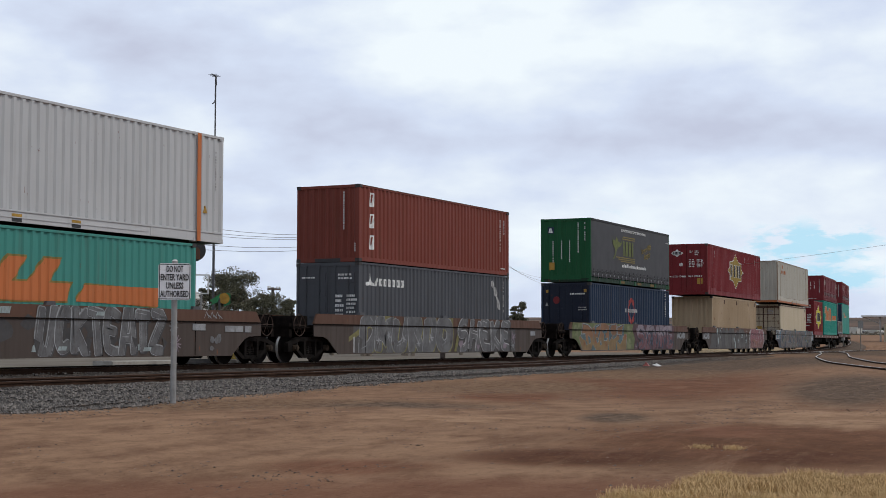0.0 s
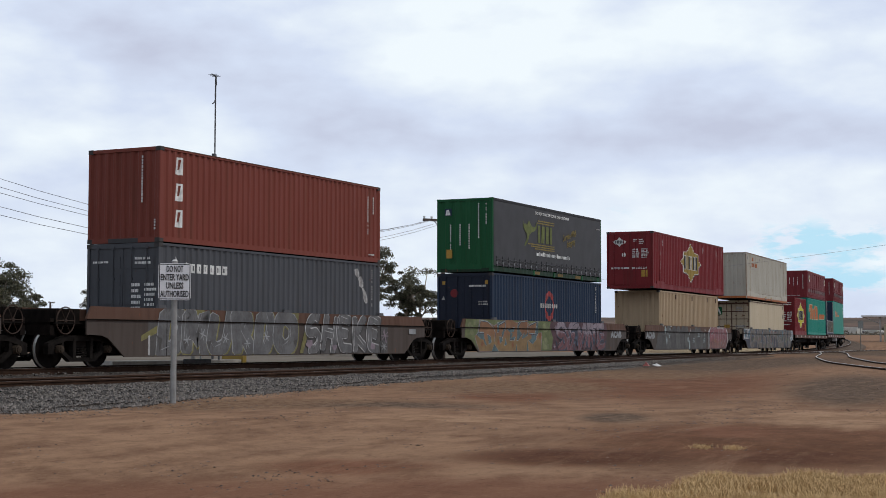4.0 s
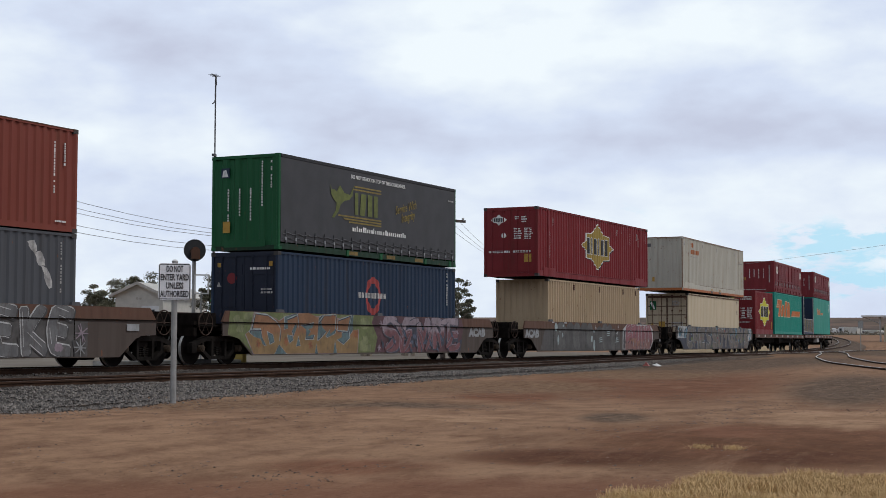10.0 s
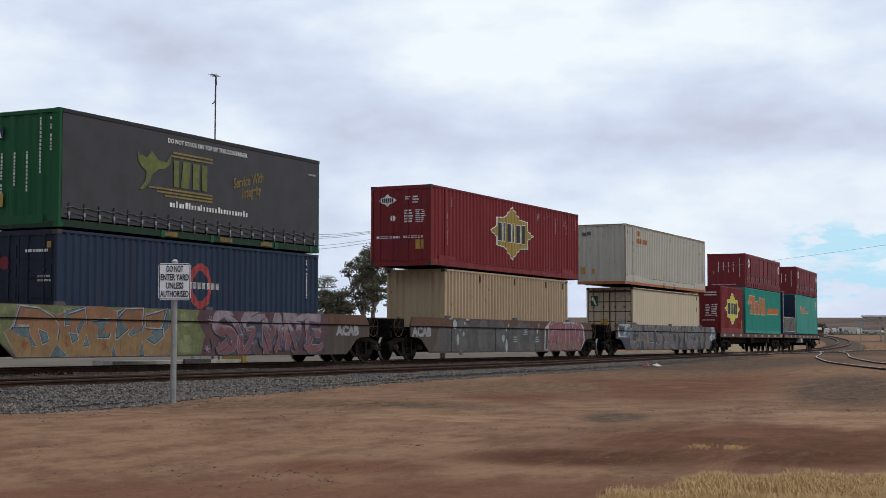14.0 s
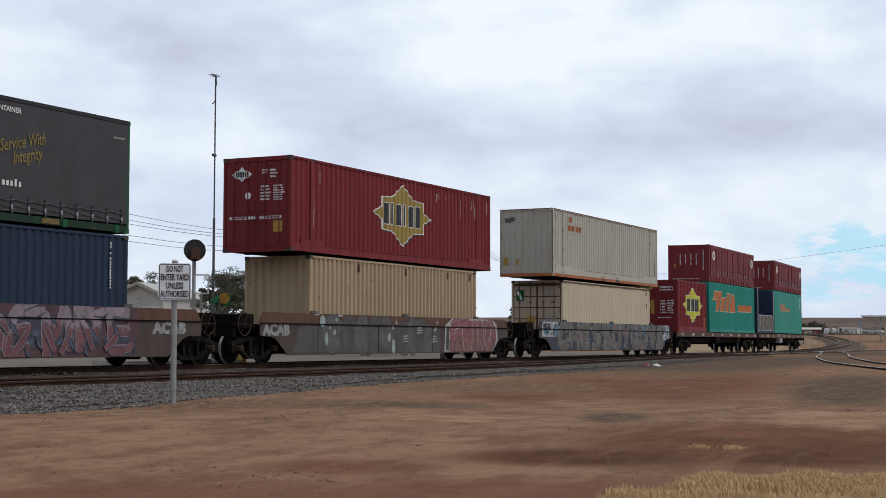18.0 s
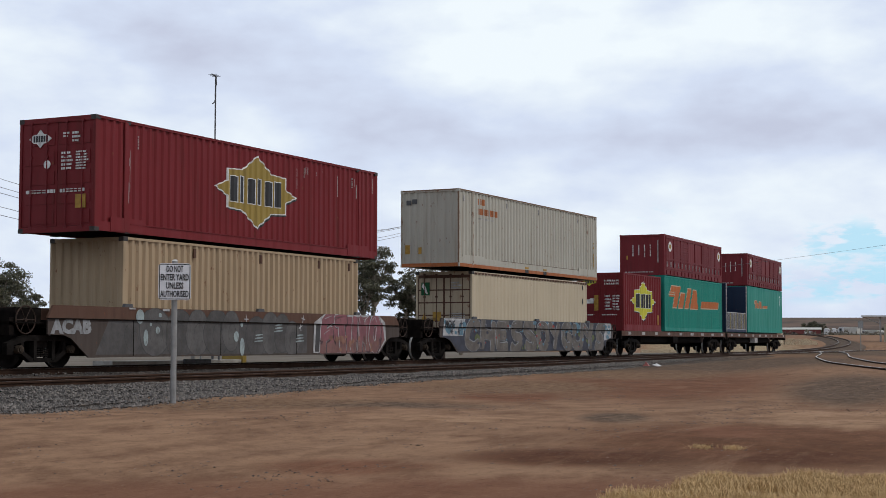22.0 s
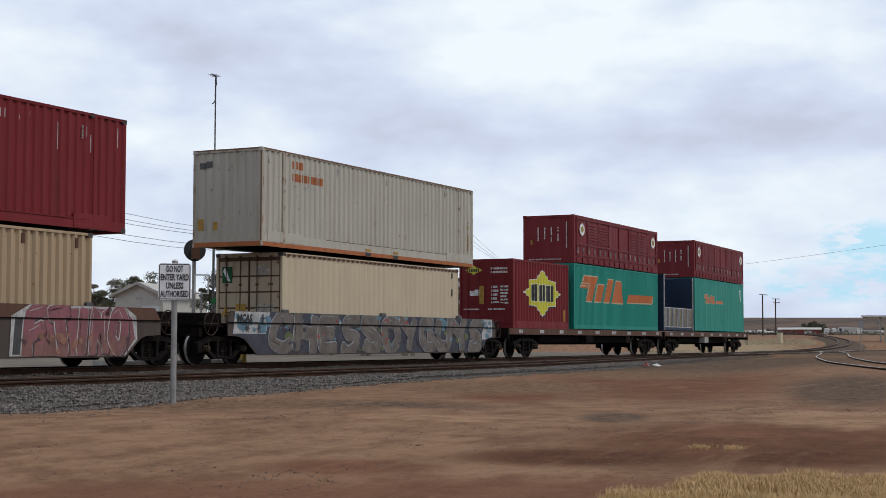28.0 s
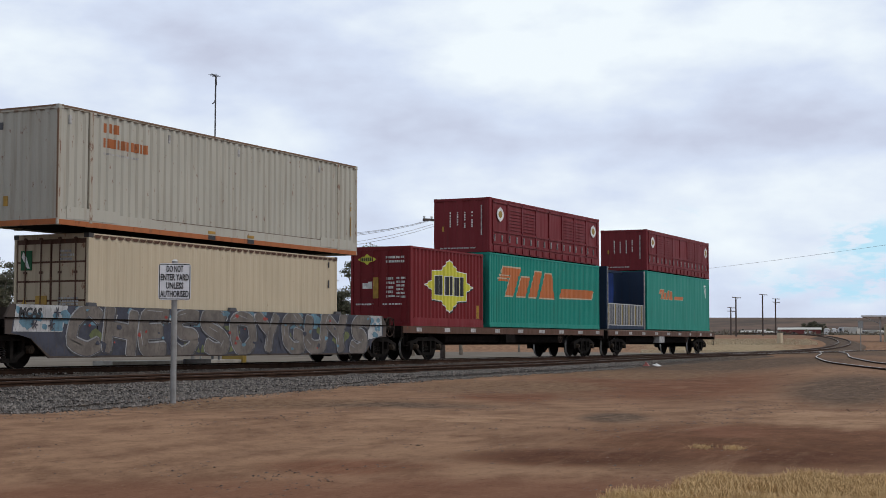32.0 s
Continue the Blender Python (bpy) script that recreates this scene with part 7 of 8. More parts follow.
def frame_board():
    x, y = at(54.3, 53)
    z = land(x, y)
    t = thing("framed_board", "empty white square frame on a post", "sign frame", "", pose(x, y, z, 0, 0, -50))
    h0 = EYE_Z + 1.75 - z
    part("post", Shape().cyl((0.02, 0.03, 0), 2, 0.03, h0 + 0.1, 8), M_GALV, t)
    s = Shape()
    for a in ((-0.23, -0.185, h0, h0 + 0.69), (0.23, 0.275, h0, h0 + 0.69), (-0.185, 0.23, h0, h0 + 0.045), (-0.185, 0.23, h0 + 0.645, h0 + 0.69)):
        s.box(a[0], a[1], -0.04, 0.02, a[2], a[3])
    part("border", s, M_WHITEMETAL, t)


frame_board()


def mast():
    """A thin radio mast with a small yagi at the top and a side whip."""
    x, y = at(54.76, 62)
    z = land(x, y)
    t = thing("radio_mast", "thin grey radio mast with a small aerial on top", "radio mast", "", pose(x, y, z, 0, 0, 10))
    top = EYE_Z + 62 * (610 - 137) / 2650 - z
    part("pole", Shape().tube([(0, 0, 0), (0, 0, top * 0.5)], 0.055, 8).tube([(0, 0, top * 0.5), (0, 0, top)], 0.032, 8), M_DARK, t)
    s = Shape().tube([(-0.38, 0.0, top + 0.02), (0.1, 0, top - 0.04)], 0.02, 5)
    for k in range(3):
        s.tube([(-0.3 + 0.17 * k, -0.2, top - 0.01 * k), (-0.3 + 0.17 * k, 0.2, top - 0.01 * k)], 0.01, 4)
    part("aerial", s, M_DARK, t)
    w = Shape().tube([(0.02, 0, top - 0.45), (0.09, 0, top - 0.3), (0.05, 0, top - 0.05)], 0.02, 5)
    w.tube([(0, 0, top - 0.95), (-0.12, 0, top - 1.12), (-0.27, 0, top - 1.2)], 0.025, 5).tube([(0, 0, top - 1.0), (-0.03, 0, top - 0.72)], 0.03, 5)
    part("bracket", w, M_DARK, t)
    part("clamp", Shape().box(-0.18, 0.06, -0.05, 0.05, top - 3.35, top - 3.25), M_DARK, t)


mast()


def power_pole(az, r, top, arm=1.3, thick=0.14, arms=1, turn=0, group="power poles"):
    """A timber pole; top is the height over the eye."""
    x, y = at(az, r)
    z = land(x, y)
    h = EYE_Z + top - z
    t = thing("power_pole", "dark timber power pole with a crossarm", "power pole", group, pose(x, y, z, 0, 0, turn))
    part("shaft", Shape().cyl((0, 0, -0.2), 2, thick, h + 0.2, 12, thick * 0.72), M_POLE, t)
    for k in range(arms):
        za = h - 0.12 - 0.75 * k
        part("crossarm", Shape().box(-arm, arm, -thick - 0.07, -thick + 0.05, za - 0.06, za + 0.06, 0.01), M_POLE, t)
        s = Shape()
        for e in (-1, 1):
            s.tube([(e * 0.55, -thick - 0.01, za - 0.05), (0, -thick + 0.03, za - 0.6)], 0.022, 5)
        part("brace", s, M_DARK, t)
        for e in (-0.95, -0.6, 0.45, 0.9):
            part("insulator", Shape().cyl((e * arm, -thick, za + 0.06), 2, 0.04, 0.07, 8).cyl((e * arm, -thick, za + 0.11), 2, 0.06, 0.06, 8), M_PORC, t)
    return t


power_pole(63.48, 72, 72 * 224 / 2650, 1.15, 0.13, 1, -35)
power_pole(57.0, 100, 100 * 100 / 2650, 0.5, 0.13, 1, -20)
power_pole(62.6, 230, 230 * 72 / 2650, 1.2, 0.2, 2, 10)
power_pole(48.8, 240, 240 * 72 / 2650, 0.9, 0.2, 1, 10)
for az, r, px in ((74.36, 330, 66), (74.55, 300, 83.5), (75.53, 320, 88.5), (76.0, 340, 81)):
    power_pole(az, r, r * px / 2650, 1.9 if px < 70 or px > 80 else 1.7, 0.18, 2 if px in (66, 81) else 1, -10)


def wire(pts, r=0.009, name="overhead_wire", label="thin overhead power wire"):
    return solid(name, Shape().tube(pts, r, 5), M_WIRE, label, "overhead wire", "overhead wires")


def sag(a, b, drop, n=14):
    a, b = Vector(a), Vector(b)
    return [a.lerp(b, i / n) - Vector((0, 0, drop * 4 * (i / n) * (1 - i / n))) for i in range(n + 1)]


def point(az, r, up):
    x, y = at(az, r)
    return (x, y, EYE_Z + up)


for k, (l0, r0, dz) in enumerate(((0.0, 0.0, 0), (-0.35, -0.3, 0), (-0.6, 0.1, 0), (-1.15, -0.35, -0.25), (-1.5, 0.2, -0.3))):
    wire(sag(point(44.5, 46, 5.5 + l0 * 0.8), point(63.2 + 0.3 * r0, 72, 6.05 + dz), 1.45))
for k in range(3):
    wire(sag(point(63.3 + 0.35 * k, 72, 6.05), point(68.5, 165, 8.0 - 0.5 * k), 1.6))
wire(sag(point(69.5, 120, 5.2), point(81.8, 75, 5.15), 0.15), 0.007)


# ---- the far end of the yard ----
def far_shed():
    x, y = at(76.88, 520)
    t = thing("red_shed", "long dark red shed with a white roof edge", "shed", "", pose(x, y, land(x, y), 0, 0, -77))
    part("wall", Shape().box(-7.1, 6.8, 0, 9, 0, 2.7), M_SHEDRED, t)
    part("roof", Shape().prism([(-0.4, 2.66), (-0.4, 2.8), (4.5, 3.5), (9.4, 2.8), (9.4, 2.66)], 0, -7.4, 7.1), M_IRON, t, "pale sheet roof")
    part("door", Shape().box(1.4, 4.0, -0.06, 0.02, 0, 2.2), M_WHITEMETAL, t, "white roller door")
    part("window", Shape().box(-5.4, -4.5, -0.05, 0.02, 1.1, 1.9), M_GLASS, t)
    part("window", Shape().box(-2.4, -1.5, -0.05, 0.02, 1.1, 1.9), M_GLASS, t)


def small_building(az, r, w, h, mat, label, roof=None):
    x, y = at(az, r)
    t = thing("low_building", label, "building", "far buildings", pose(x, y, land(x, y), 0, 0, -az + 4))
    part("wall", Shape().box(-w, w, 0, 5, 0, h), mat, t)
    part("roof", Shape().prism([(-0.3, h), (5.3, h), (2.5, h + 0.55)], 0, -w - 0.2, w + 0.2), roof or M_IRON, t)
    part("window", Shape().box(-w * 0.5, -w * 0.1, -0.04, 0.02, h * 0.35, h * 0.75), M_GLASS, t)
    part("door", Shape().box(w * 0.2, w * 0.5, -0.04, 0.02, 0, h * 0.8), M_DARK, t)


def tank_wagon(az, r, n, label):
    x, y = at(az, r)
    t = thing("tank_trailer", label, "tank trailer", "", pose(x, y, land(x, y), 0, 0, -az))
    part("frame", Shape().box(-3.4, 3.4, -1, 1, 0.7, 0.95), M_DARK, t)
    for k in range(n):
        part("tank", Shape().cyl((-2.2 + 2.1 * k, 0, 1.0), 2, 0.95, 1.7, 18).cyl((-2.2 + 2.1 * k, 0, 2.7), 2, 0.95, 0.3, 18, 0.4), M_WHITEMETAL, t, "white round tank")
    for px in (-2.6, -1.6, 1.6, 2.6):
        part("wheel", Shape().cyl((px, -1.05, 0.45), 1, 0.45, 0.3, 16), M_BLACK, t)


def truck(az, r):
    x, y = at(az, r)
    t = thing("white_truck", "white cab truck parked in the yard", "truck", "", pose(x, y, land(x, y), 0, 0, -az - 40))
    part("cab", Shape().prism([(-2.4, 0.7), (-0.2, 0.7), (-0.2, 3.0), (-1.9, 3.0), (-2.4, 2.0)], 1, -1.1, 1.1), M_WHITEMETAL, t)
    part("windscreen", Shape().prism([(-2.38, 2.0), (-1.95, 2.85), (-1.93, 2.85), (-2.36, 2.0)], 1, -0.95, 0.95), M_GLASS, t)
    part("window", Shape().box(-1.8, -0.9, -1.13, -1.1, 1.9, 2.6), M_GLASS, t)
    part("body", Shape().box(0.0, 5.0, -1.2, 1.2, 0.9, 2.9, 0.05), M_IRON, t)
    for px in (-1.5, 2.6, 3.8):
        part("wheel", Shape().cyl((px, -1.2, 0.5), 1, 0.5, 0.32, 16), M_BLACK, t)
    part("bumper", Shape().box(-2.6, -2.35, -1.1, 1.1, 0.45, 0.8, 0.03), M_DARK, t)


far_shed()
small_building(75.02, 520, 2.5, 1.9, M_WALL, "low cream building among the poles")
small_building(75.45, 505, 1.7, 2.0, M_WHITEMETAL, "small white building with a pale roof")
small_building(75.92, 530, 2.2, 1.8, M_CONC, "small grey weatherboard hut beside the poles")
small_building(80.2, 540, 4.0, 2.2, M_IRON, "pale long building in the distance")
tank_wagon(78.1, 500, 3, "white tank trailer in the far yard")
truck(78.55, 470)
truck(79.3, 560)

x, y = at(76.15, 215)
solid("marker_block", Shape().box(-0.4, 0.4, -0.3, 0.3, 0, 1.75, 0.05), M_CREAM, "pale concrete block beside the line", "concrete block", m=pose(x, y, land(x, y) - 0.3, 0, 0, -12))


def shelter():
    """An open steel shelter by the siding."""
    x, y = at(79.75, 230)
    z = land(x, y)
    t = thing("steel_canopy", "open grey steel canopy on posts beside the siding", "canopy", "", pose(x, y, z, 0, 0, -80))
    k = 230 / 2650
    h = EYE_Z + 49 * k - z
    for px in (0.0, 4.0):
        for py in (0.0, 6.0):
            part("post", Shape().box(px - 0.12, px + 0.12, py - 0.12, py + 0.12, 0, h), M_GALV, t)
    part("roof", Shape().box(-2.6, 6.0, -0.6, 7.0, h, h + 0.14), M_GALV, t, "flat sheet roof")
    part("gutter", Shape().box(-2.7, 6.1, -0.75, -0.6, h - 0.04, h + 0.2), M_WHITEMETAL, t)
    part("wall", Shape().box(0.5, 4.6, 5.9, 6.1, 0, h - 1.8), M_CONC, t)
    part("brace", Shape().tube([(-2.5, 0, h), (-0.1, 0, h - 1.0)], 0.05, 6), M_GALV, t)
    part("tank", Shape().cyl((1.05, 1.0, 0), 2, 0.55, 2.6, 16), M_CREAM, t, "upright cream tank")


shelter()


def small_sign(az, r, top, w, hh, mat, label):
    x, y = at(az, r)
    z = land(x, y)
    t = thing("small_sign", label, "sign", "yard signs", pose(x, y, z, 0, 0, -az))
    h = EYE_Z + top - z
    part("post", Shape().cyl((0, 0, 0), 2, 0.035, h, 8), M_GALV, t)
    part("plate", Shape().box(-w / 2, w / 2, -0.05, -0.035, h - hh, h), mat, t)


small_sign(79.05, 150, 2.4, 0.5, 0.75, M_GALV, "small grey sign on a post by the siding")


def dry_grass(name, spots, size, label, mat, blades=9, broad=0.02):
    rnd = random.Random(3)
    vs, fs = [], []
    for x, y, z in spots:
        for b in range(blades):
            a = rnd.uniform(0, 6.28)
            h = rnd.uniform(*size)
            bx, by = x + rnd.uniform(-0.06, 0.06), y + rnd.uniform(-0.06, 0.06)
            dx, dy = math.cos(a) * h * rnd.uniform(0.2, 1.0), math.sin(a) * h * rnd.uniform(0.2, 1.0)
            w = 0.0012 + broad * h
            px, py = -math.sin(a) * w, math.cos(a) * w
            o = len(vs)
            vs += [(bx - px, by - py, z - 0.01), (bx + px, by + py, z - 0.01), (bx + dx * 0.4 + px * 0.7, by + dy * 0.4 + py * 0.7, z + h * 0.6), (bx + dx * 0.4 - px * 0.7, by + dy * 0.4 - py * 0.7, z + h * 0.6), (bx + dx, by + dy, z + h)]
            fs += [(o, o + 1, o + 2, o + 3), (o + 3, o + 2, o + 4)]
    me = bpy.data.meshes.new(name)
    me.from_pydata(vs, [], fs)
    me.materials.append(mat)
    return tagged(new(name, me), label, "grass", kind="stuff")


rnd = random.Random(21)
spots = []
for k in range(34000):
    az, r = rnd.uniform(69.6, 81.5), rnd.uniform(9.8, 13.4)
    x, y = at(az, r)
    edge = 12.45 + 0.45 * noise.noise((x * 0.7, y * 0.7, 0)) + 0.2 * noise.noise((x * 3.0, y * 3.0, 2))
    if az < 73.5:
        edge -= (73.5 - az) * 0.42
    if r < edge and noise.noise((x * 1.9, y * 1.9, 5)) + rnd.uniform(-0.25, 0.25) > -0.3 + 0.5 * (r > edge - 0.45):
        spots.append((x, y, land(x, y)))
dry_grass("dry_grass", spots, (0.015, 0.075), "short dry straw-coloured grass", M_STRAW, 9, 0.012)
spots = []
for caz, cr in ((73.25, 14.0), (74.4, 14.0)):
    for k in range(45):
        x, y = at(caz + rnd.gauss(0, 0.16), cr + rnd.gauss(0, 0.06))
        spots.append((x, y, land(x, y)))
dry_grass("grass_tufts", spots, (0.01, 0.034), "two small low tufts of dry grass", M_STRAW)
spots = []
for k in range(9000):
    az, r = rnd.uniform(71, 78), rnd.uniform(120, 260)
    x, y = at(az, r)
    if y > main_y(x) + 3.5 and y > spur_y(x) + 3:
        spots.append((x, y, land(x, y)))
dry_grass("far_dry_grass", spots, (0.08, 0.2), "pale dry grass beyond the curve", M_PALEGRASS, 5, 0.15)
spots = []
for k in range(1500):
    az, r = rnd.uniform(72, 83), rnd.uniform(400, 1000)
    x, y = at(az, r)
    spots.append((x, y, land(x, y)))


def scrub(spots):
    rnd = random.Random(9)
    vs, fs = [], []
    for x, y, z in spots:
        s = rnd.uniform(0.5, 1.3)
        for j in range(26):
            c = Vector((x + rnd.gauss(0, s * 0.6), y + rnd.gauss(0, s * 0.6), z + abs(rnd.gauss(0, s * 0.5))))
            u = Vector((rnd.gauss(0, 1), rnd.gauss(0, 1), rnd.gauss(0, 1))).normalized() * s * 0.3
            w = Vector((rnd.gauss(0, 1), rnd.gauss(0, 1), rnd.gauss(0, 1))).normalized() * s * 0.3
            o = len(vs)
            vs += [tuple(c - u), tuple(c + w), tuple(c + u), tuple(c - w)]
            fs.append((o, o + 1, o + 2, o + 3))
    me = bpy.data.meshes.new("scrub")
    me.from_pydata(vs, [], fs)
    me.materials.append(M_SCRUB)
    return tagged(new("scrub", me), "low grey-green scrub on the far rise", "scrub", kind="stuff")


scrub(spots)
for seed, az, r, top, w in ((31, 77.35, 545, 8.6, 2.6), (32, 77.12, 550, 8.0, 2.0), (38, 77.6, 548, 8.2, 2.4), (34, 79.9, 590, 7.4, 1.8), (35, 75.75, 560, 6.0, 1.4), (36, 74.75, 560, 5.6, 1.2)):
    x, y = at(az, r)
    tree(seed, x, y, EYE_Z + top - land(x, y), w, 0, 0.25, 0.2, 2, 3.0)


# ---- the yard sign in front of the tracks ----
def yard_sign():
    x, y = at(53.32, 21.75)
    z = land(x, y)
    t = thing("yard_sign", "white warning sign with black lettering on a galvanised post", "sign", "", pose(x, y, z, 0, 0, -53.3))
    k = 21.4 / 2650
    zc = EYE_Z + (609.7 - 499.5) * k - z
    part("post", Shape().cyl((0, 0, -0.15), 2, 0.042, EYE_Z + (609.7 - 463) * k - z + 0.15, 14), M_GALV, t)
    part("cap", Shape().cyl((0, 0, EYE_Z + (609.7 - 463) * k - z), 2, 0.047, 0.025, 14, 0.02), M_WHITEMETAL, t)
    w, h, c = 0.228, 0.262, 0.03
    rim = [(-w + c, zc - h), (w - c, zc - h), (w, zc - h + c), (w, zc + h - c), (w - c, zc + h), (-w + c, zc + h), (-w, zc + h - c), (-w, zc - h + c)]
    plate = part("plate", Shape().prism(rim, 1, -0.062, -0.05), M_SIGN, t, "white sheet plate with black lettering and border")
    ring = Shape()
    q = 0.011
    ring.box(-w + 0.02, w - 0.02, -0.064, -0.061, zc + h - 0.02, zc + h - 0.02 + q).box(-w + 0.02, w - 0.02, -0.064, -0.061, zc - h + 0.01, zc - h + 0.01 + q)
    ring.box(-w + 0.009, -w + 0.009 + q, -0.064, -0.061, zc - h + 0.02, zc + h - 0.02).box(w - 0.009 - q, w - 0.009, -0.064, -0.061, zc - h + 0.02, zc + h - 0.02)
    part("border", ring, M_BLACK, plate)
    for i, (word, wd) in enumerate((("DO NOT", 0.235), ("ENTER YARD", 0.395), ("UNLESS", 0.245), ("AUTHORISED", 0.40))):
        me = letters(word, 0.125, wd, 0.003)
        ob = share("lettering", me, M_BLACK, plate, pose(0, -0.064, zc + 0.178 - 0.119 * i))
    part("clamp", Shape().box(-0.07, 0.07, -0.05, -0.03, zc + 0.14, zc + 0.18).box(-0.07, 0.07, -0.05, -0.03, zc - 0.18, zc - 0.14), M_GALV, t)


yard_sign()


def concrete_plinth():
    x, y = 42.5, 31.0
    z = rail_z(x) - 0.18
    t = thing("loading_kerb", "long low pale concrete kerb with a yellow end post", "kerb", "", pose(x, y, z))
    part("slab", Shape().box(-4.6, 2.6, -0.4, 0.4, 0, 0.2, 0.02), M_CONC, t)
    part("post", Shape().box(2.6, 2.85, -0.45, 0.45, 0, 0.42, 0.02), M_GOLD, t, "yellow painted end post")
    part("rail", Shape().box(-0.9, 0.6, -0.5, -0.42, 0.02, 0.24), M_DARK, t)


concrete_plinth()

# litter by the near track
x, y = at(71.25, 52)
z = land(x, y) + 0.05
solid("litter_bag", Shape().add([(-0.25, 0, 0), (0.1, -0.1, 0), (0.22, 0.1, 0), (-0.05, 0.2, 0), (-0.12, 0.05, 0.13), (0.12, 0.05, 0.16)], [(0, 1, 4), (1, 5, 4), (1, 2, 5), (2, 3, 4, 5), (3, 0, 4), (0, 3, 2, 1)]), plain("faded_red_plastic", (0.36, 0.10, 0.08), 0.5), "crumpled red plastic rubbish beside the near track", "litter", m=pose(x, y, z, 0, 0, 30))
x, y = at(71.65, 52)
solid("litter_sheet", Shape().add([(-0.25, 0, 0), (0.2, -0.1, 0), (0.25, 0.1, 0.02), (-0.15, 0.2, 0.05), (0, 0.05, 0.1)], [(0, 1, 4), (1, 2, 4), (2, 3, 4), (3, 0, 4), (0, 3, 2, 1)]), M_WHITEMETAL, "crumpled white rubbish beside the near track", "litter", m=pose(x, y, land(x, y) + 0.05, 0, 0, 10))


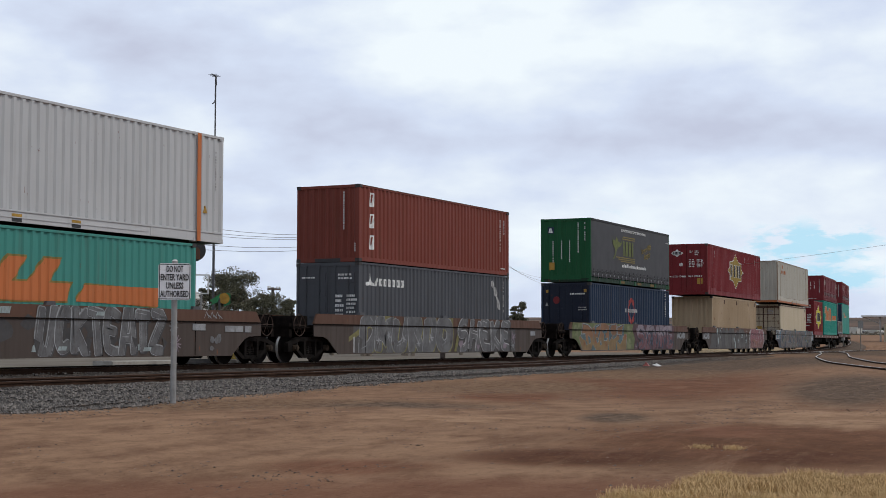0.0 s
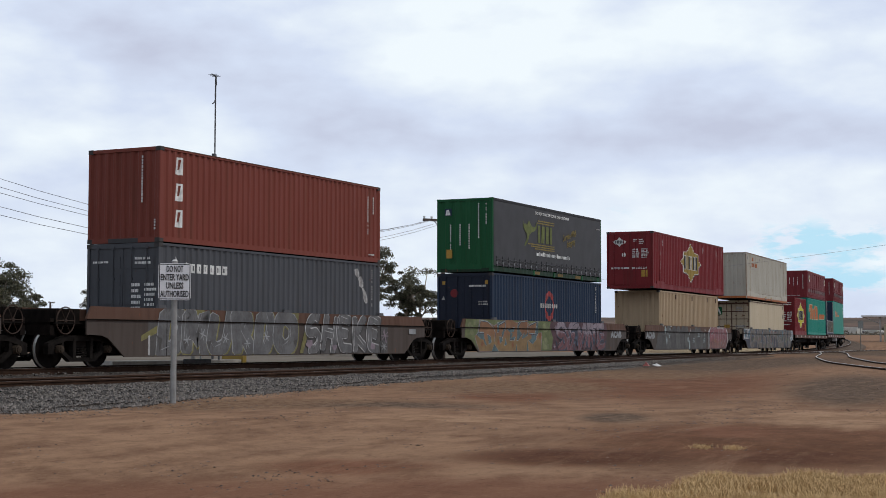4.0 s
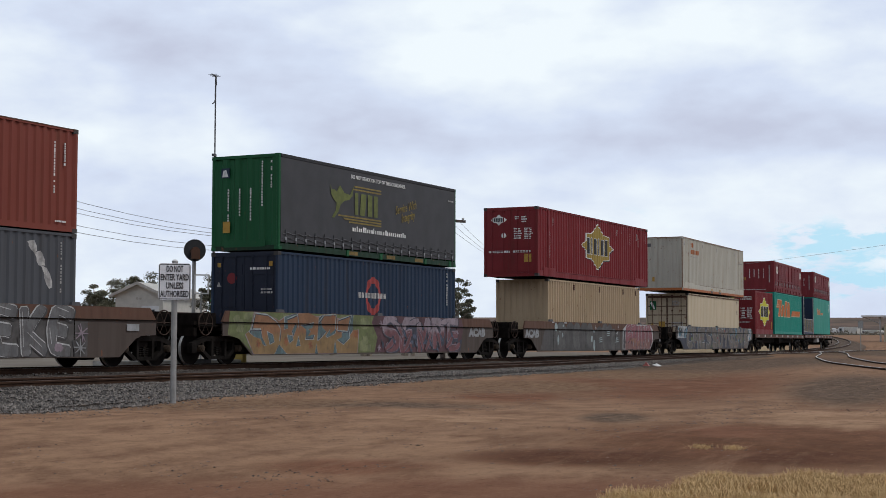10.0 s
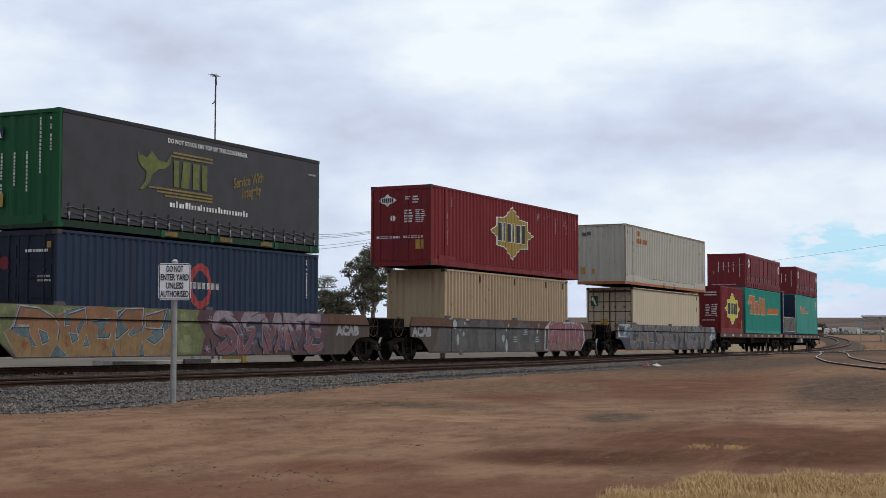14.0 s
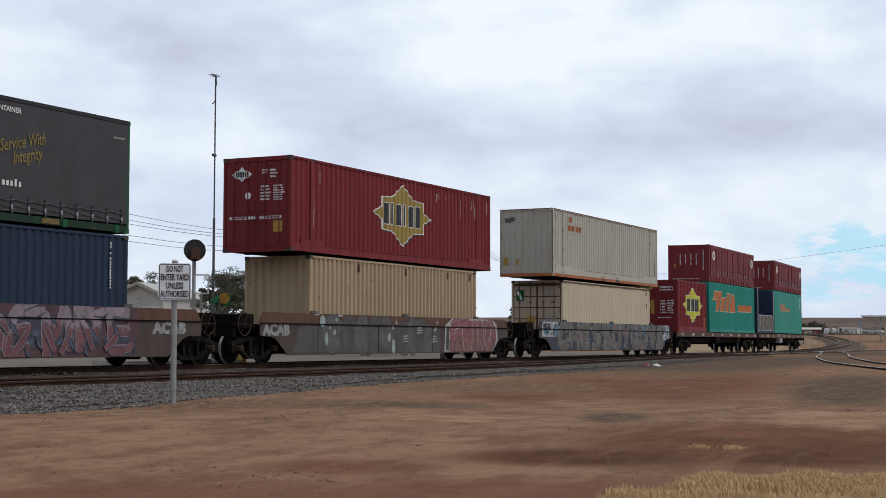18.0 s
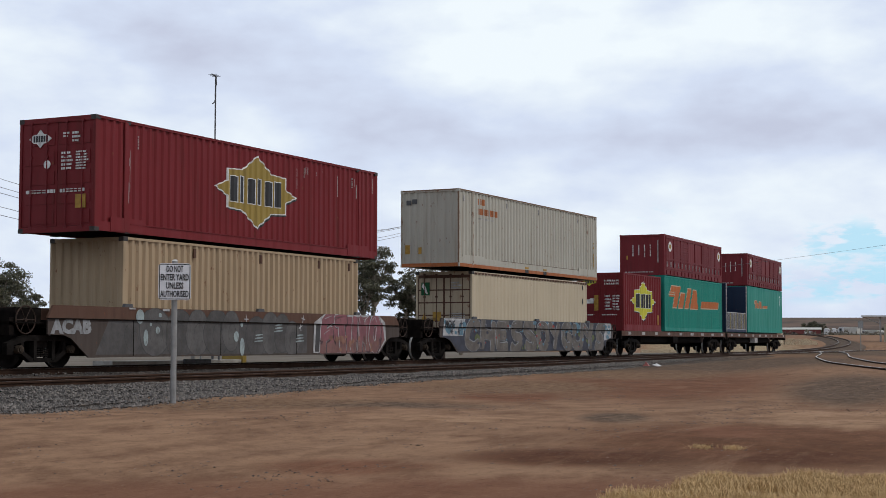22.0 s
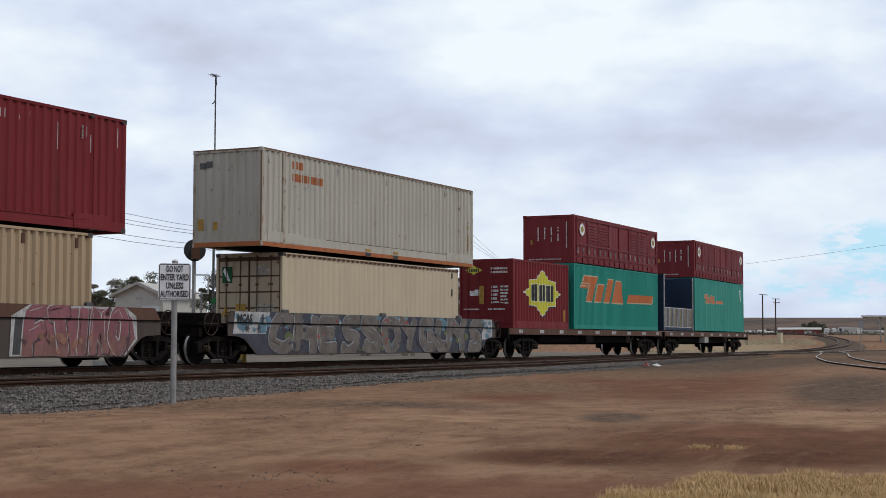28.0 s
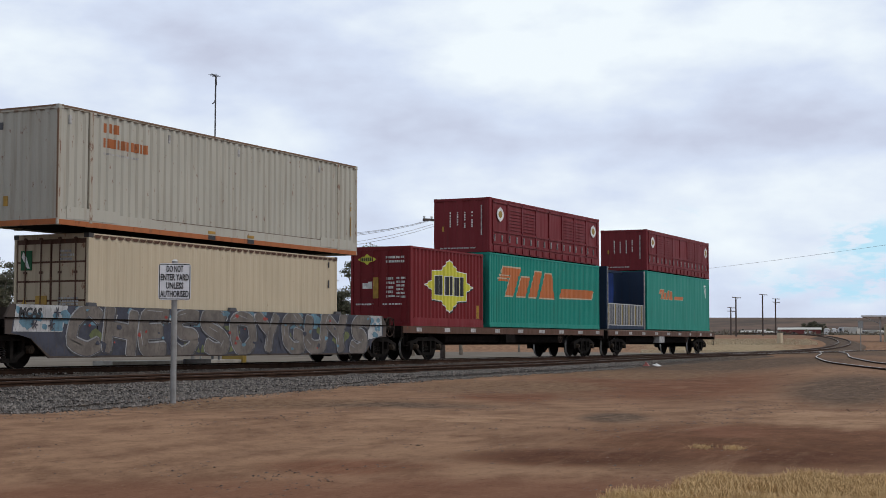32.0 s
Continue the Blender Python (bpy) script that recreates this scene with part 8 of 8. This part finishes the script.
# ---- the cloud layer: a far backdrop that drifts ----
def cloud_sky():
    vs, fs = [], []
    els = [radians(e) for e in (-2.5, -1, 0, 1, 2, 3, 4, 6, 8, 10, 12, 15, 18, 22, 27, 33, 40)]
    n, r = 96, 4400
    for e in els:
        for k in range(n):
            a = 2 * math.pi * k / n
            vs.append((r * math.cos(e) * math.sin(a), r * math.cos(e) * math.cos(a), r * math.sin(e)))
    for i in range(len(els) - 1):
        fs += [(i * n + k, i * n + (k + 1) % n, i * n + n + (k + 1) % n, i * n + n + k) for k in range(n)]
    me = bpy.data.meshes.new("cloud_backdrop")
    me.from_pydata(vs, [], fs)
    s = Nodes("drifting_cloud")
    m = s.m
    s.n.remove(s.b)
    co = s.co
    sep = s.n.new("ShaderNodeSeparateXYZ")
    s.l.new(co, sep.inputs[0])
    az = s.math("ARCTAN2", sep.outputs["X"], sep.outputs["Y"])
    el = s.math("ARCSINE", s.math("DIVIDE", sep.outputs["Z"], r))
    vec = s.n.new("ShaderNodeCombineXYZ")
    s.l.new(az, vec.inputs["X"])
    s.l.new(el, vec.inputs["Y"])
    v = vec.outputs[0]
    big = s.noise(s.map(7, 16, 1, v, (0.4, 0.3, 0)), 1.0, 4, 0.45)
    mid = s.noise(s.map(17, 36, 1, v, (2.1, 0.7, 3)), 1.0, 5, 0.5)
    tone = s.math("ADD", s.math("MULTIPLY", big, 0.66), s.math("MULTIPLY", mid, 0.42))

    def blob(a, e, wa, we, k):
        """A broad soft swelling of the cloud cover."""
        da = s.math("DIVIDE", s.math("SUBTRACT", az, radians(a)), radians(wa))
        de = s.math("DIVIDE", s.math("SUBTRACT", el, radians(e)), radians(we))
        q = s.math("ADD", s.math("MULTIPLY", da, da), s.math("MULTIPLY", de, de))
        return s.math("MULTIPLY", s.math("POWER", 2.718, s.math("MULTIPLY", q, -1.0)), k)

    for args in ((46.5, 11.5, 3.0, 2.5, 0.16), (64.5, 12.3, 6.0, 2.2, 0.17), (73.5, 11.6, 4.5, 1.7, 0.16), (54.5, 11.2, 4.5, 2.0, -0.10), (60, 8.6, 10, 1.6, -0.03),
                 (73, 8.4, 8, 1.3, -0.08), (77, 6.2, 6, 1.6, 0.07), (60, 3.5, 12, 1.8, 0.08), (66, 5.9, 6, 1.2, -0.04), (50, 3.0, 6, 2.0, 0.05)):
        tone = s.math("ADD", tone, s.math("MULTIPLY", blob(*args), 0.8))
    ramp = s.n.new("ShaderNodeValToRGB")
    ramp.color_ramp.elements[0].position, ramp.color_ramp.elements[0].color = 0.32, (0.555, 0.60, 0.745, 1)
    ramp.color_ramp.elements[1].position, ramp.color_ramp.elements[1].color = 0.72, (0.875, 0.95, 1.0, 1)
    mid_stop = ramp.color_ramp.elements.new(0.5)
    mid_stop.color = (0.665, 0.745, 0.905, 1)
    s.l.new(tone, ramp.inputs["Fac"])
    gap = s.math("ADD", blob(79.0, 3.95, 2.8, 0.75, 1.5), s.math("ADD", blob(79.2, 2.3, 2.4, 0.65, 1.1), blob(67.5, 2.6, 1.4, 1.2, 0.45)))
    gap = s.math("ADD", gap, s.math("ADD", blob(57, 2.5, 2.5, 0.6, 0.4), s.math("ADD", blob(75.5, 2.3, 3.0, 0.8, 0.6), blob(70.8, 4.9, 1.3, 0.6, 0.55))))
    wisp = s.noise(s.map(42, 120, 1, v, (5.0, 1.3, 7)), 1.0, 6, 0.6)
    gap = s.ramp(s.math("MULTIPLY", gap, s.math("ADD", s.ramp(mid, 0.40, 0.60, 0.1, 0.8), s.ramp(wisp, 0.40, 0.60, 0.0, 0.6))), 0.25, 1.0, 0, 0.85)
    col = s.mix(gap, ramp.outputs["Color"], (0.45, 0.76, 0.93))
    em = s.n.new("ShaderNodeEmission")
    s.l.new(col, em.inputs["Color"])
    em.inputs["Strength"].default_value = 1.0
    s.l.new(em.outputs[0], s.n["Material Output"].inputs["Surface"])
    me.materials.append(m)
    for p in me.polygons:
        p.use_smooth = True
    return tagged(new("cloud_backdrop", me), "pale grey and white overcast cloud with small blue gaps", "sky", kind="structure")


CLOUDS = cloud_sky()


# ---- what moves ----
def on_line(mid, base, t):
    x = mid + ahead(t)
    d = main_y(x + 0.5) - main_y(x - 0.5)
    return Matrix.Translation((x, main_y(x), rail_z(x) + base)) @ Euler((0, -math.atan(0.002), math.atan(d))).to_matrix().to_4x4()


def motions():
    steps = [k * 1.0 for k in range(33)]
    for ob, mid, base in ROLLING:
        walk(ob, [(t, on_line(mid, base, t)) for t in steps])
    turns = [k * 0.25 for k in range(129)]
    for w in WHEELS:
        place = w.matrix_basis.copy()
        walk(w, [(t, place @ Matrix.Rotation((ahead(t) - ahead(0)) / 0.46, 4, "Y")) for t in turns])
    walk(CLOUDS, [(0, pose(0, 0, EYE_Z, 0, 0, 1.45)), (CLIP, pose(0, 0, EYE_Z, 0, 0, -1.45))])


motions()
